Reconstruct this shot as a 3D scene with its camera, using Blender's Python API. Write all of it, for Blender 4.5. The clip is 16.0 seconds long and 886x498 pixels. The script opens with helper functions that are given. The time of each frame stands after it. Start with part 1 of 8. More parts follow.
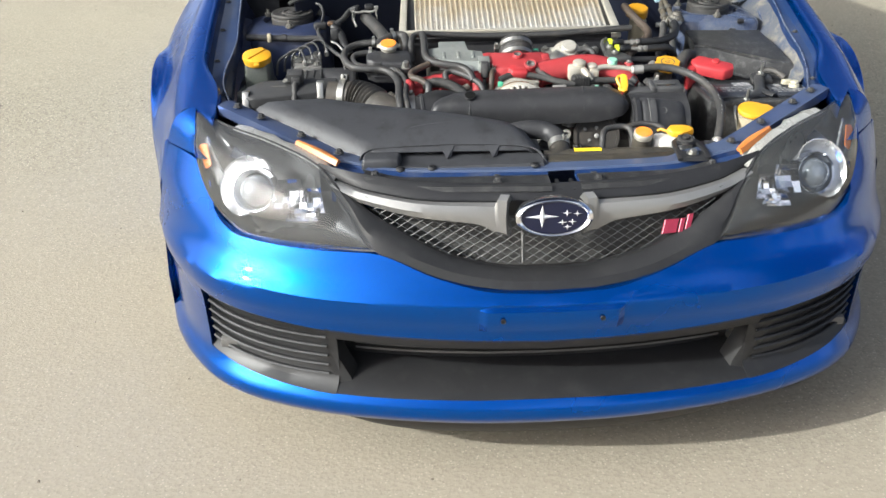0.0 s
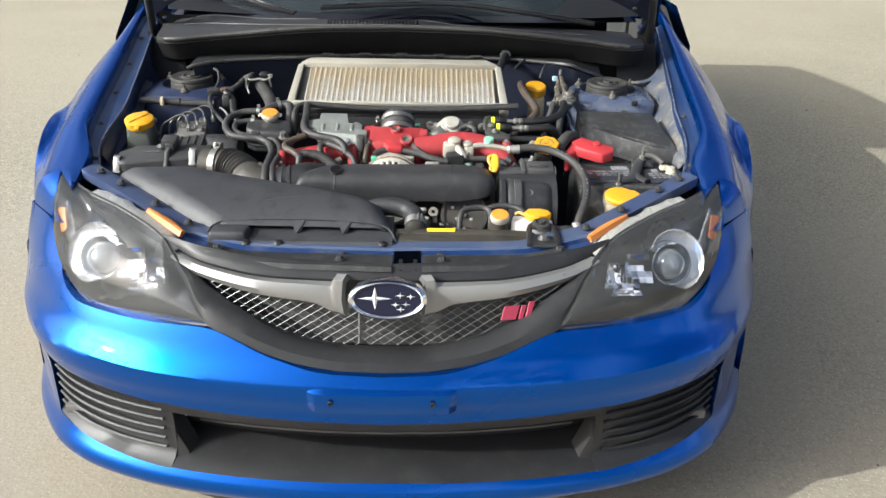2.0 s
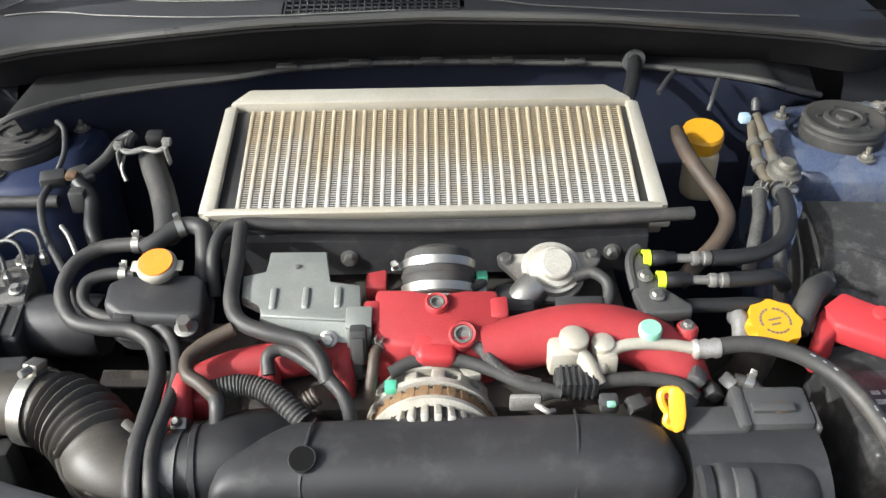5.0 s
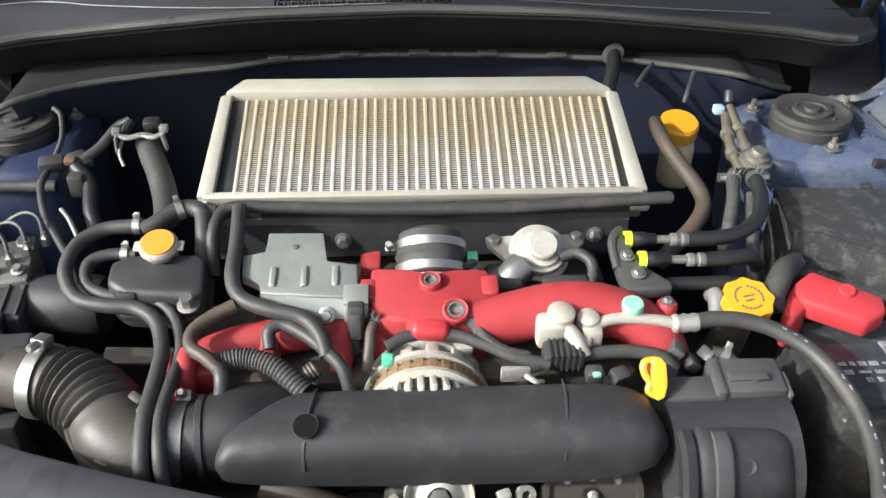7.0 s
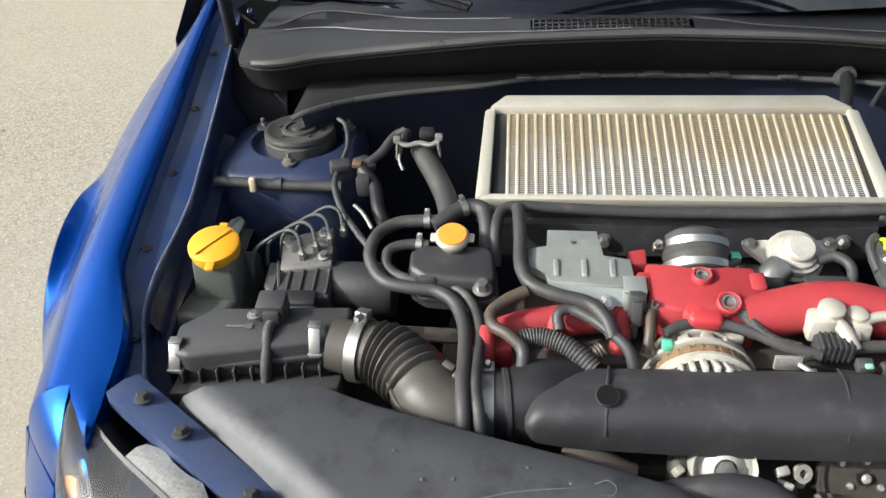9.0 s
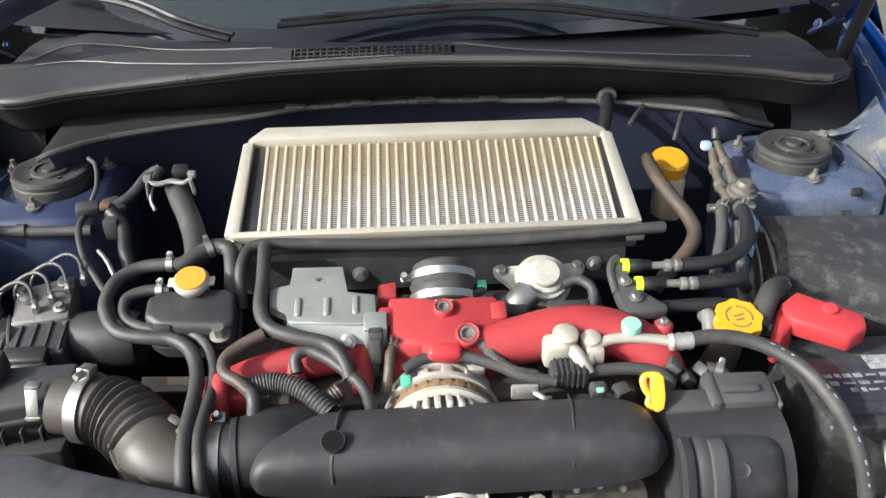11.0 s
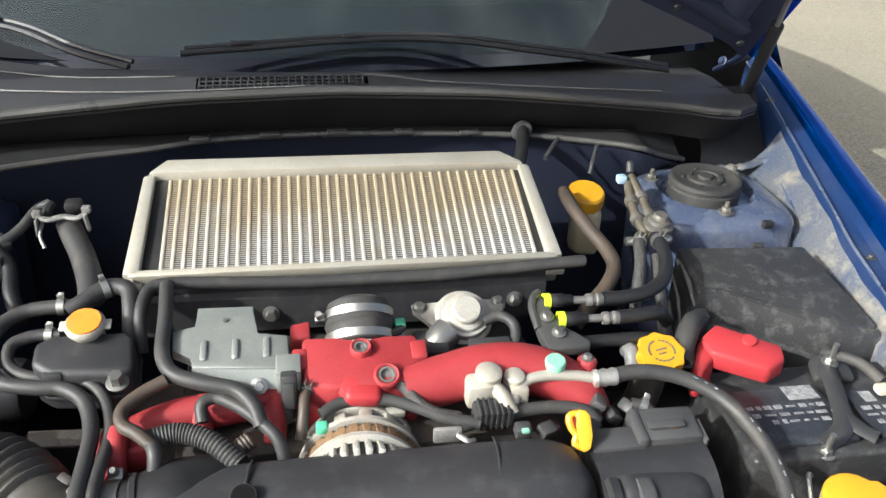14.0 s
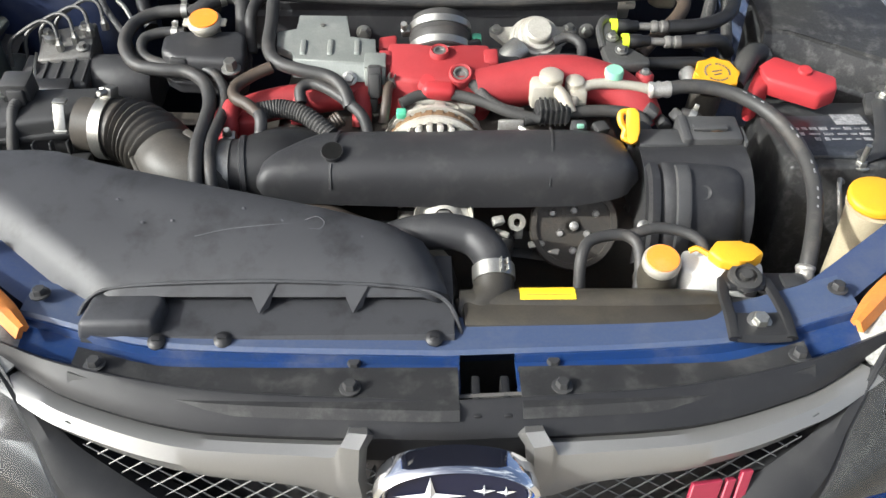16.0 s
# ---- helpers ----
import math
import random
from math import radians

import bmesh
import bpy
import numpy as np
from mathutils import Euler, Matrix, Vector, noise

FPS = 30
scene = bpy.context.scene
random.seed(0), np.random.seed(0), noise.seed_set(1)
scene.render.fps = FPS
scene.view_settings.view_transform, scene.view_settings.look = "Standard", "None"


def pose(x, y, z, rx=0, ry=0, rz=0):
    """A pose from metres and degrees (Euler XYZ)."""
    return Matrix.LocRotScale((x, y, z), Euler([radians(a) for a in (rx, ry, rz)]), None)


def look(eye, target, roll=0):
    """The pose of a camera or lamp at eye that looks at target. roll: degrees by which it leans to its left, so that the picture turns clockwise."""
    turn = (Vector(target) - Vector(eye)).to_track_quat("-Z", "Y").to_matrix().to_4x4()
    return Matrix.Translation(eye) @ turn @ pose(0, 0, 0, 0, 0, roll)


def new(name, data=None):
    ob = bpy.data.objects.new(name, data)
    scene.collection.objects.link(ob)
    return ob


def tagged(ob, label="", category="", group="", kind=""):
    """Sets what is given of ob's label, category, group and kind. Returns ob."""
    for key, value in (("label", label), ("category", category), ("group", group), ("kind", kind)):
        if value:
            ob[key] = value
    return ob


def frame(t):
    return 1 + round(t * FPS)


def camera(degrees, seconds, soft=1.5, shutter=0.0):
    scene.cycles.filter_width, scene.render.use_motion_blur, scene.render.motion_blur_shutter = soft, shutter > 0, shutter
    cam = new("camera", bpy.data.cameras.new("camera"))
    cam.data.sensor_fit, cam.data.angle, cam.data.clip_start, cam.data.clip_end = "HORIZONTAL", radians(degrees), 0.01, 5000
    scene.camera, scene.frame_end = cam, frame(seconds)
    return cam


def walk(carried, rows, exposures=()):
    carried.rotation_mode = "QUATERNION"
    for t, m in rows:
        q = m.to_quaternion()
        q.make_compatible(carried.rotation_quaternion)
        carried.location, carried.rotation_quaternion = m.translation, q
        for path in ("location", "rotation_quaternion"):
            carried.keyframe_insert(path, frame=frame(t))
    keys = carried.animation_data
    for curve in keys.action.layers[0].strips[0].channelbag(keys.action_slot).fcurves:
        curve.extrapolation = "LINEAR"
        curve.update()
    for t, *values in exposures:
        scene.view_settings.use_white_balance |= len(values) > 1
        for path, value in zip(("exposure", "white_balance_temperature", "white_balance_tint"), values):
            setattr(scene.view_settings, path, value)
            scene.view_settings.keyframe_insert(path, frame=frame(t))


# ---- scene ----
cam = camera(54.9, 16.0)
PATH = [
    (0, (-0.242, -1.274, 1.236), (-0.18, 0.497, 0.309), -1.0),
    (0.5, (-0.163, -1.438, 1.27), (0.0, 0.407, 0.514), 0.3),
    (1, (-0.066, -1.546, 1.316), (0.187, 0.317, 0.634), 1.0),
    (1.5, (0.097, -1.46, 1.31), (0.263, 0.408, 0.613), 0.8),
    (2, (0.081, -1.24, 1.278), (0.113, 0.583, 0.455), 1.1),
    (2.5, (0.031, -0.946, 1.311), (0.006, 0.853, 0.436), 0.2),
    (3, (0.085, -0.698, 1.318), (-0.079, 1.105, 0.469), -1.4),
    (3.5, (0.126, -0.479, 1.315), (-0.15, 1.283, 0.408), -1.7),
    (4, (0.065, -0.242, 1.297), (-0.088, 1.482, 0.295), -0.9),
    (4.2, (0.043, -0.158, 1.286), (-0.054, 1.553, 0.254), -0.5),
    (6.3, (-0.044, -0.015, 1.234), (0.069, 1.608, 0.072), 0.5),
    (6.5, (-0.056, -0.024, 1.24), (0.086, 1.606, 0.091), 1.6),
    (7, (-0.023, -0.095, 1.256), (0.063, 1.565, 0.145), 0.6),
    (7.5, (0.029, -0.167, 1.265), (0.012, 1.517, 0.187), -3.2),
    (8, (0.023, -0.193, 1.265), (-0.073, 1.49, 0.188), -4.2),
    (8.5, (-0.08, -0.195, 1.265), (-0.262, 1.491, 0.205), -3.2),
    (9, (-0.218, -0.209, 1.276), (-0.379, 1.49, 0.234), -2.0),
    (9.5, (-0.213, -0.195, 1.286), (-0.21, 1.542, 0.295), -0.3),
    (10, (-0.126, -0.183, 1.305), (-0.023, 1.593, 0.39), -0.2),
    (10.2, (-0.083, -0.178, 1.304), (0.011, 1.586, 0.365), -0.7),
    (12.3, (-0.024, -0.13, 1.243), (0.057, 1.573, 0.198), -0.7),
    (12.5, (-0.05, -0.114, 1.244), (0.073, 1.586, 0.198), -0.1),
    (13, (-0.102, -0.097, 1.237), (0.152, 1.597, 0.206), 1.7),
    (13.5, (-0.094, -0.108, 1.253), (0.233, 1.614, 0.29), 2.3),
    (14, (-0.046, -0.132, 1.261), (0.258, 1.605, 0.318), 2.1),
    (14.5, (0.043, -0.143, 1.251), (0.293, 1.594, 0.292), 1.5),
    (15, (0.073, -0.16, 1.231), (0.236, 1.526, 0.167), 0.6),
    (15.5, (0.052, -0.198, 1.19), (0.123, 1.403, -0.007), -0.7),
    (16, (-0.019, -0.336, 1.172), (0.027, 1.247, -0.049), 0.7),
]
walk(cam, [(t, look(eye, target, roll)) for t, eye, target, roll in PATH], [(0, 0.78, 5800, 4), (2.3, 0.76, 5800, 4), (4, 0.82, 5800, 4), (6.5, 0.94, 5800, 4), (8, 0.88, 5800, 4), (9, 0.82, 5800, 4), (10, 0.98, 5800, 4), (12.5, 0.92, 5800, 4), (14, 0.87, 5800, 4), (15.3, 0.82, 5800, 4), (16, 0.85, 5800, 4)])

# ---- world, sun and exposure ----
TO_SUN = Vector((-1.6, -0.65, 1.0)).normalized()
world = bpy.data.worlds.new("world")
scene.world = world
world.use_nodes = True
wn = world.node_tree.nodes
sky = wn.new("ShaderNodeTexSky")
sky.sky_type = "NISHITA"
sky.sun_disc = False
sky.sun_elevation = math.asin(TO_SUN.z)
sky.sun_rotation = math.atan2(TO_SUN.x, TO_SUN.y)
sky.air_density, sky.dust_density, sky.ozone_density = 0.35, 8.0, 0.0
wn["Background"].inputs["Strength"].default_value = 0.15
# broken white cloud over the whole sky
sky_dir = wn.new("ShaderNodeTexCoord")
cloud = wn.new("ShaderNodeTexNoise")
cloud.inputs["Scale"].default_value, cloud.inputs["Detail"].default_value, cloud.inputs["Roughness"].default_value = 3.0, 7, 0.55
cover = wn.new("ShaderNodeMapRange")
cover.inputs["From Min"].default_value, cover.inputs["From Max"].default_value = 0.50, 0.72
blend = wn.new("ShaderNodeMix")
blend.data_type = "RGBA"
blend.inputs["B"].default_value = (6.5, 6.4, 6.2, 1)
for a, b in ((sky_dir.outputs["Generated"], cloud.inputs["Vector"]), (cloud.outputs["Fac"], cover.inputs["Value"]), (cover.outputs["Result"], blend.inputs["Factor"]), (sky.outputs[0], blend.inputs["A"]), (blend.outputs["Result"], wn["Background"].inputs["Color"])):
    world.node_tree.links.new(a, b)
sun = new("sun", bpy.data.lights.new("sun", "SUN"))
sun.data.energy = 3.5
sun.data.angle = radians(0.5)
sun.data.color = (1.0, 0.94, 0.84)
sun.matrix_world = look(TO_SUN * 30, (0, 0, 0))


# ---- materials ----
def material(name, base, rough=0.5, metal=0.0, second=None, scale=30.0, amount=0.5, fine=400.0, bump=0.0,
             coat=0.0, stain=None, stain_scale=6.0, stain_amount=0.0, rough_var=0.1, random_tint=0.0, ior=1.45):
    """A principled material: base and second mixed by coarse and fine grain, stains on top, fine relief."""
    m = bpy.data.materials.new(name)
    m.use_nodes = True
    nt = m.node_tree
    nodes, links = nt.nodes, nt.links
    p = nodes["Principled BSDF"]
    co = nodes.new("ShaderNodeTexCoord")
    n1 = nodes.new("ShaderNodeTexNoise")
    n1.inputs["Scale"].default_value = scale
    n1.inputs["Detail"].default_value = 5
    n2 = nodes.new("ShaderNodeTexNoise")
    n2.inputs["Scale"].default_value = fine
    n2.inputs["Detail"].default_value = 3
    for n in (n1, n2):
        links.new(co.outputs["Object"], n.inputs["Vector"])
    second = second or tuple(min(1, c * 0.72) for c in base)
    add = nodes.new("ShaderNodeMath")
    add.operation = "ADD"
    links.new(n1.outputs["Fac"], add.inputs[0])
    links.new(n2.outputs["Fac"], add.inputs[1])
    ramp = nodes.new("ShaderNodeMapRange")
    ramp.inputs["From Min"].default_value, ramp.inputs["From Max"].default_value = 0.8, 1.25
    ramp.inputs["To Max"].default_value = amount
    links.new(add.outputs[0], ramp.inputs["Value"])
    mix = nodes.new("ShaderNodeMix")
    mix.data_type = "RGBA"
    mix.inputs["A"].default_value = (*base, 1)
    mix.inputs["B"].default_value = (*second, 1)
    links.new(ramp.outputs["Result"], mix.inputs["Factor"])
    colour = mix.outputs["Result"]
    if stain:
        n3 = nodes.new("ShaderNodeTexNoise")
        n3.inputs["Scale"].default_value = stain_scale
        n3.inputs["Detail"].default_value = 8
        n3.inputs["Roughness"].default_value = 0.65
        links.new(co.outputs["Object"], n3.inputs["Vector"])
        r3 = nodes.new("ShaderNodeMapRange")
        r3.inputs["From Min"].default_value, r3.inputs["From Max"].default_value = 0.5, 0.72
        r3.inputs["To Max"].default_value = stain_amount
        links.new(n3.outputs["Fac"], r3.inputs["Value"])
        mix3 = nodes.new("ShaderNodeMix")
        mix3.data_type = "RGBA"
        mix3.inputs["B"].default_value = (*stain, 1)
        links.new(r3.outputs["Result"], mix3.inputs["Factor"])
        links.new(colour, mix3.inputs["A"])
        colour = mix3.outputs["Result"]
    if random_tint:
        info = nodes.new("ShaderNodeObjectInfo")
        rr = nodes.new("ShaderNodeMapRange")
        rr.inputs["To Min"].default_value, rr.inputs["To Max"].default_value = 1 - random_tint, 1 + random_tint
        links.new(info.outputs["Random"], rr.inputs["Value"])
        mul = nodes.new("ShaderNodeMix")
        mul.data_type, mul.blend_type = "RGBA", "MULTIPLY"
        mul.inputs["Factor"].default_value = 1
        links.new(colour, mul.inputs["A"])
        links.new(rr.outputs["Result"], mul.inputs["B"])
        colour = mul.outputs["Result"]
    links.new(colour, p.inputs["Base Color"])
    rmap = nodes.new("ShaderNodeMapRange")
    rmap.inputs["To Min"].default_value, rmap.inputs["To Max"].default_value = max(0.02, rough - rough_var), min(1, rough + rough_var)
    links.new(n1.outputs["Fac"], rmap.inputs["Value"])
    links.new(rmap.outputs["Result"], p.inputs["Roughness"])
    p.inputs["Metallic"].default_value = metal
    p.inputs["IOR"].default_value = ior
    if coat:
        p.inputs["Coat Weight"].default_value = coat
        p.inputs["Coat Roughness"].default_value = 0.04
    if bump:
        b = nodes.new("ShaderNodeBump")
        b.inputs["Strength"].default_value = bump
        b.inputs["Distance"].default_value = 0.002
        links.new(add.outputs[0], b.inputs["Height"])
        links.new(b.outputs["Normal"], p.inputs["Normal"])
    return m


def glass(name, tint=(1, 1, 1), rough=0.02, mixed=0.85, body=(0.6, 0.6, 0.6)):
    """Thin clear cover: glossy by Fresnel over a see-through layer with a little dull haze."""
    m = bpy.data.materials.new(name)
    m.use_nodes = True
    nt = m.node_tree
    nodes, links = nt.nodes, nt.links
    nodes.remove(nodes["Principled BSDF"])
    out = nodes["Material Output"]
    tr = nodes.new("ShaderNodeBsdfTransparent")
    tr.inputs["Color"].default_value = (*tint, 1)
    gl = nodes.new("ShaderNodeBsdfGlossy")
    gl.inputs["Roughness"].default_value = rough
    df = nodes.new("ShaderNodeBsdfDiffuse")
    df.inputs["Color"].default_value = (*body, 1)
    fr = nodes.new("ShaderNodeFresnel")
    fr.inputs["IOR"].default_value = 1.5
    m1 = nodes.new("ShaderNodeMixShader")
    m1.inputs["Fac"].default_value = mixed
    links.new(df.outputs[0], m1.inputs[1])
    links.new(tr.outputs[0], m1.inputs[2])
    m2 = nodes.new("ShaderNodeMixShader")
    links.new(fr.outputs[0], m2.inputs["Fac"])
    links.new(m1.outputs[0], m2.inputs[1])
    links.new(gl.outputs[0], m2.inputs[2])
    links.new(m2.outputs[0], out.inputs["Surface"])
    return m


BLUE = material("blue_paint", (0.001, 0.086, 0.44), 0.27, 0.9, (0.001, 0.072, 0.37), 3, 0.5, 2500, 0, coat=0.42, rough_var=0.04)
# deep blue whose darkness also stands in for shade in the left gutter
GUTTER = material("gutter_blue_and_shade", (0.012, 0.032, 0.105), 0.35, 0.2, (0.016, 0.033, 0.09), 8, 0.7, 300, 0.03, coat=0.5,
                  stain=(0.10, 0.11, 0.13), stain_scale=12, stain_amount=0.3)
# bay blue darkened so that the left side's shade is in the colour
SHADEBLUE = material("bay_blue_with_shade", (0.022, 0.031, 0.072), 0.36, 0.1, (0.024, 0.031, 0.062), 12, 0.7, 300, 0.05, coat=0.3,
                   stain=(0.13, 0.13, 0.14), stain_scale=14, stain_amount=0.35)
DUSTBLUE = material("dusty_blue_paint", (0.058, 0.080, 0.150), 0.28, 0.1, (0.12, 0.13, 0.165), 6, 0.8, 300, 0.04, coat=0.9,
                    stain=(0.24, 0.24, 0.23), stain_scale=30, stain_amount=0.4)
PLASTIC = material("black_plastic", (0.034, 0.034, 0.035), 0.44, 0, (0.042, 0.042, 0.042), 18, 0.8, 900, 0.12,
                   stain=(0.085, 0.08, 0.075), stain_scale=9, stain_amount=0.35)
SATIN = material("satin_black_plastic", (0.023, 0.023, 0.025), 0.46, 0, (0.033, 0.033, 0.035), 10, 0.7, 1600, 0.18,
                 stain=(0.085, 0.083, 0.08), stain_scale=38, stain_amount=0.35)
GREYPL = material("grey_black_plastic", (0.045, 0.045, 0.047), 0.5, 0, (0.07, 0.07, 0.07), 14, 0.8, 1200, 0.2,
                  stain=(0.13, 0.125, 0.115), stain_scale=12, stain_amount=0.4)
RUBBER = material("black_rubber", (0.030, 0.030, 0.030), 0.64, 0, (0.05, 0.047, 0.043), 25, 0.8, 700, 0.15,
                  stain=(0.12, 0.105, 0.09), stain_scale=20, stain_amount=0.35)
HOSE = material("rubber_hose", (0.030, 0.030, 0.031), 0.54, 0, (0.045, 0.043, 0.04), 22, 0.7, 600, 0.1,
                stain=(0.14, 0.12, 0.10), stain_scale=26, stain_amount=0.35)
BROWNHOSE = material("aged_brown_hose", (0.075, 0.055, 0.04), 0.5, 0, (0.04, 0.034, 0.03), 24, 0.8, 600, 0.15)
DARK = material("dark_void", (0.09, 0.087, 0.082), 0.65, 0, (0.12, 0.114, 0.107), 12, 0.8, 300, 0.2)
ALU = material("dull_aluminium", (0.50, 0.48, 0.415), 0.48, 0.45, (0.41, 0.385, 0.32), 16, 0.8, 500, 0.12,
               stain=(0.42, 0.36, 0.26), stain_scale=10, stain_amount=0.45)
CAST = material("cast_aluminium", (0.52, 0.51, 0.49), 0.5, 0.7, (0.36, 0.33, 0.29), 40, 0.8, 500, 0.12,
                stain=(0.22, 0.17, 0.11), stain_scale=22, stain_amount=0.5)
CASTPALE = material("pale_cast_aluminium", (0.50, 0.485, 0.435), 0.5, 0.3, (0.36, 0.34, 0.29), 45, 0.8, 500, 0.15,
                    stain=(0.26, 0.21, 0.14), stain_scale=30, stain_amount=0.5)
REGCAST = material("dusty_zinc_casting", (0.15, 0.142, 0.125), 0.5, 0.3, (0.095, 0.09, 0.078), 45, 0.8, 500, 0.15, stain=(0.24, 0.21, 0.16), stain_scale=30, stain_amount=0.4)
CASTDARK = material("dull_dark_casting", (0.20, 0.195, 0.185), 0.5, 0.4, (0.12, 0.115, 0.105), 40, 0.8, 500, 0.15,
                    stain=(0.10, 0.08, 0.06), stain_scale=26, stain_amount=0.5)
PIPEDARK = material("dull_steel_pipe", (0.10, 0.10, 0.098), 0.42, 0.5, (0.08, 0.078, 0.075), 30, 0.8, 400, 0.1)
STEEL = material("zinc_steel", (0.44, 0.44, 0.42), 0.40, 0.92, (0.32, 0.305, 0.27), 30, 0.8, 700, 0.1)
CHROME = material("chrome", (0.86, 0.86, 0.88), 0.08, 1.0, (0.8, 0.8, 0.82), 5, 0.3, 100, 0, rough_var=0.03)
SHIELD = material("galvanised_sheet", (0.30, 0.315, 0.295), 0.46, 0.5, (0.25, 0.265, 0.245), 26, 0.8, 500, 0.1,
                  stain=(0.42, 0.41, 0.39), stain_scale=24, stain_amount=0.5)
RED = material("crackle_red_paint", (0.33, 0.034, 0.038), 0.58, 0, (0.25, 0.026, 0.030), 30, 0.7, 700, 0.22,
               stain=(0.25, 0.01, 0.012), stain_scale=18, stain_amount=0.35)
REDPL = material("red_plastic", (0.40, 0.034, 0.040), 0.5, 0, (0.34, 0.028, 0.033), 16, 0.7, 900, 0.1,
                 stain=(0.42, 0.06, 0.05), stain_scale=18, stain_amount=0.3)
YELLOW = material("yellow_plastic", (0.64, 0.325, 0.013), 0.42, 0, (0.54, 0.27, 0.013), 20, 0.7, 800, 0.08,
                  stain=(0.45, 0.27, 0.05), stain_scale=26, stain_amount=0.4)
STICKER = material("yellow_sticker", (0.9, 0.62, 0.02), 0.4, 0, (0.84, 0.55, 0.02), 20, 0.5, 500, 0)
ORANGE = material("orange_sticker", (0.83, 0.26, 0.03), 0.38, 0, (0.74, 0.2, 0.03), 30, 0.7, 600, 0.05,
                  stain=(0.6, 0.33, 0.15), stain_scale=40, stain_amount=0.4)
AMBER = material("amber_lens", (0.62, 0.19, 0.04), 0.2, 0, (0.5, 0.13, 0.03), 20, 0.6, 250, 0.05, coat=0.6)
CREAM = material("cream_plastic", (0.47, 0.415, 0.29), 0.45, 0, (0.39, 0.33, 0.22), 14, 0.8, 600, 0.05,
                 stain=(0.3, 0.25, 0.17), stain_scale=12, stain_amount=0.4)
SMOKY = material("smoky_clear_plastic", (0.085, 0.092, 0.082), 0.32, 0, (0.060, 0.066, 0.058), 12, 0.8, 300, 0.05)
WHITE = material("white_plastic", (0.72, 0.71, 0.67), 0.4, 0, (0.6, 0.58, 0.52), 20, 0.7, 500, 0.03)
GREEN = material("green_plastic", (0.12, 0.5, 0.3), 0.4, 0, (0.1, 0.42, 0.26), 20, 0.6, 500, 0)
MINT = material("mint_cap", (0.24, 0.50, 0.36), 0.45, 0, (0.21, 0.45, 0.32), 20, 0.6, 500, 0)
LIME = material("lime_ring", (0.62, 0.8, 0.03), 0.4, 0, (0.55, 0.72, 0.03), 20, 0.6, 500, 0)
GUNMETAL = material("gunmetal_trim", (0.31, 0.305, 0.295), 0.44, 0.7, (0.26, 0.255, 0.245), 8, 0.6, 1500, 0.04, coat=0.25)
EMBLEMBLUE = material("emblem_blue", (0.007, 0.009, 0.032), 0.3, 0.1, (0.006, 0.008, 0.026), 10, 0.5, 400, 0, coat=0.25)
PINK = material("cherry_badge", (0.27, 0.024, 0.05), 0.3, 0.2, (0.28, 0.02, 0.05), 20, 0.5, 400, 0, coat=0.6)
RUST = material("rusty_iron", (0.16, 0.10, 0.06), 0.7, 0.3, (0.08, 0.05, 0.03), 30, 0.8, 300, 0.3)
BROWN = material("dusty_winding", (0.24, 0.15, 0.08), 0.65, 0.2, (0.16, 0.10, 0.05), 30, 0.8, 400, 0.3)
TYRE = material("tyre_rubber", (0.02, 0.02, 0.02), 0.75, 0, (0.035, 0.033, 0.03), 20, 0.8, 200, 0.3)
TRIM = material("exterior_black_trim", (0.013, 0.013, 0.014), 0.46, 0, (0.02, 0.02, 0.021), 14, 0.7, 1400, 0.1, stain=(0.05, 0.049, 0.046), stain_scale=30, stain_amount=0.25)
PANELTRIM = material("grille_panel_plastic", (0.014, 0.014, 0.0155), 0.42, 0, (0.020, 0.020, 0.021), 14, 0.7, 1400, 0.1, stain=(0.045, 0.044, 0.042), stain_scale=30, stain_amount=0.25)
COVERPL = material("dusty_cover_plastic", (0.017, 0.017, 0.018), 0.5, 0, (0.026, 0.026, 0.026), 40, 0.8, 900, 0.2, stain=(0.11, 0.108, 0.10), stain_scale=38, stain_amount=0.4)
WSCREEN = glass("windscreen_glass", (0.66, 0.77, 0.75), 0.01, 0.956, (0.32, 0.41, 0.39))
FRIT = material("black_glass_border", (0.008, 0.009, 0.014), 0.08, 0, (0.01, 0.011, 0.016), 8, 0.5, 60, 0, coat=0.6, ior=1.5)
LAMPBLK = material("lamp_bezel_plastic", (0.035, 0.035, 0.036), 0.25, 0, (0.075, 0.075, 0.076), 6, 0.5, 60, 0)
RECESSBLACK = material("recess_black", (0.021, 0.021, 0.022), 0.95, 0, (0.030, 0.030, 0.030), 20, 0.8, 400, 0.2, ior=1.1)
DASH = material("dashboard_plastic", (0.014, 0.015, 0.018), 0.6, 0, (0.02, 0.02, 0.022), 20, 0.6, 800, 0.2, ior=1.2)
SEAT = material("seat_cloth", (0.26, 0.28, 0.28), 0.9, 0, (0.2, 0.22, 0.22), 30, 0.8, 900, 0.3)
CLEAR = glass("headlight_cover", (0.97, 0.98, 1.0), 0.03, 0.953, (0.66, 0.66, 0.62))
SILVER = material("silvered_reflector", (0.88, 0.88, 0.88), 0.24, 0.8, (0.66, 0.66, 0.68), 40, 0.6, 200, 0.05)
HAZYEDGE = material("hazed_clear_plastic", (0.36, 0.355, 0.33), 0.28, 0, (0.19, 0.187, 0.175), 30, 0.8, 300, 0.05, coat=0.5)
PANE = glass("window_glass", (0.68, 0.80, 0.77), 0.01, 0.98, (0.30, 0.36, 0.36))


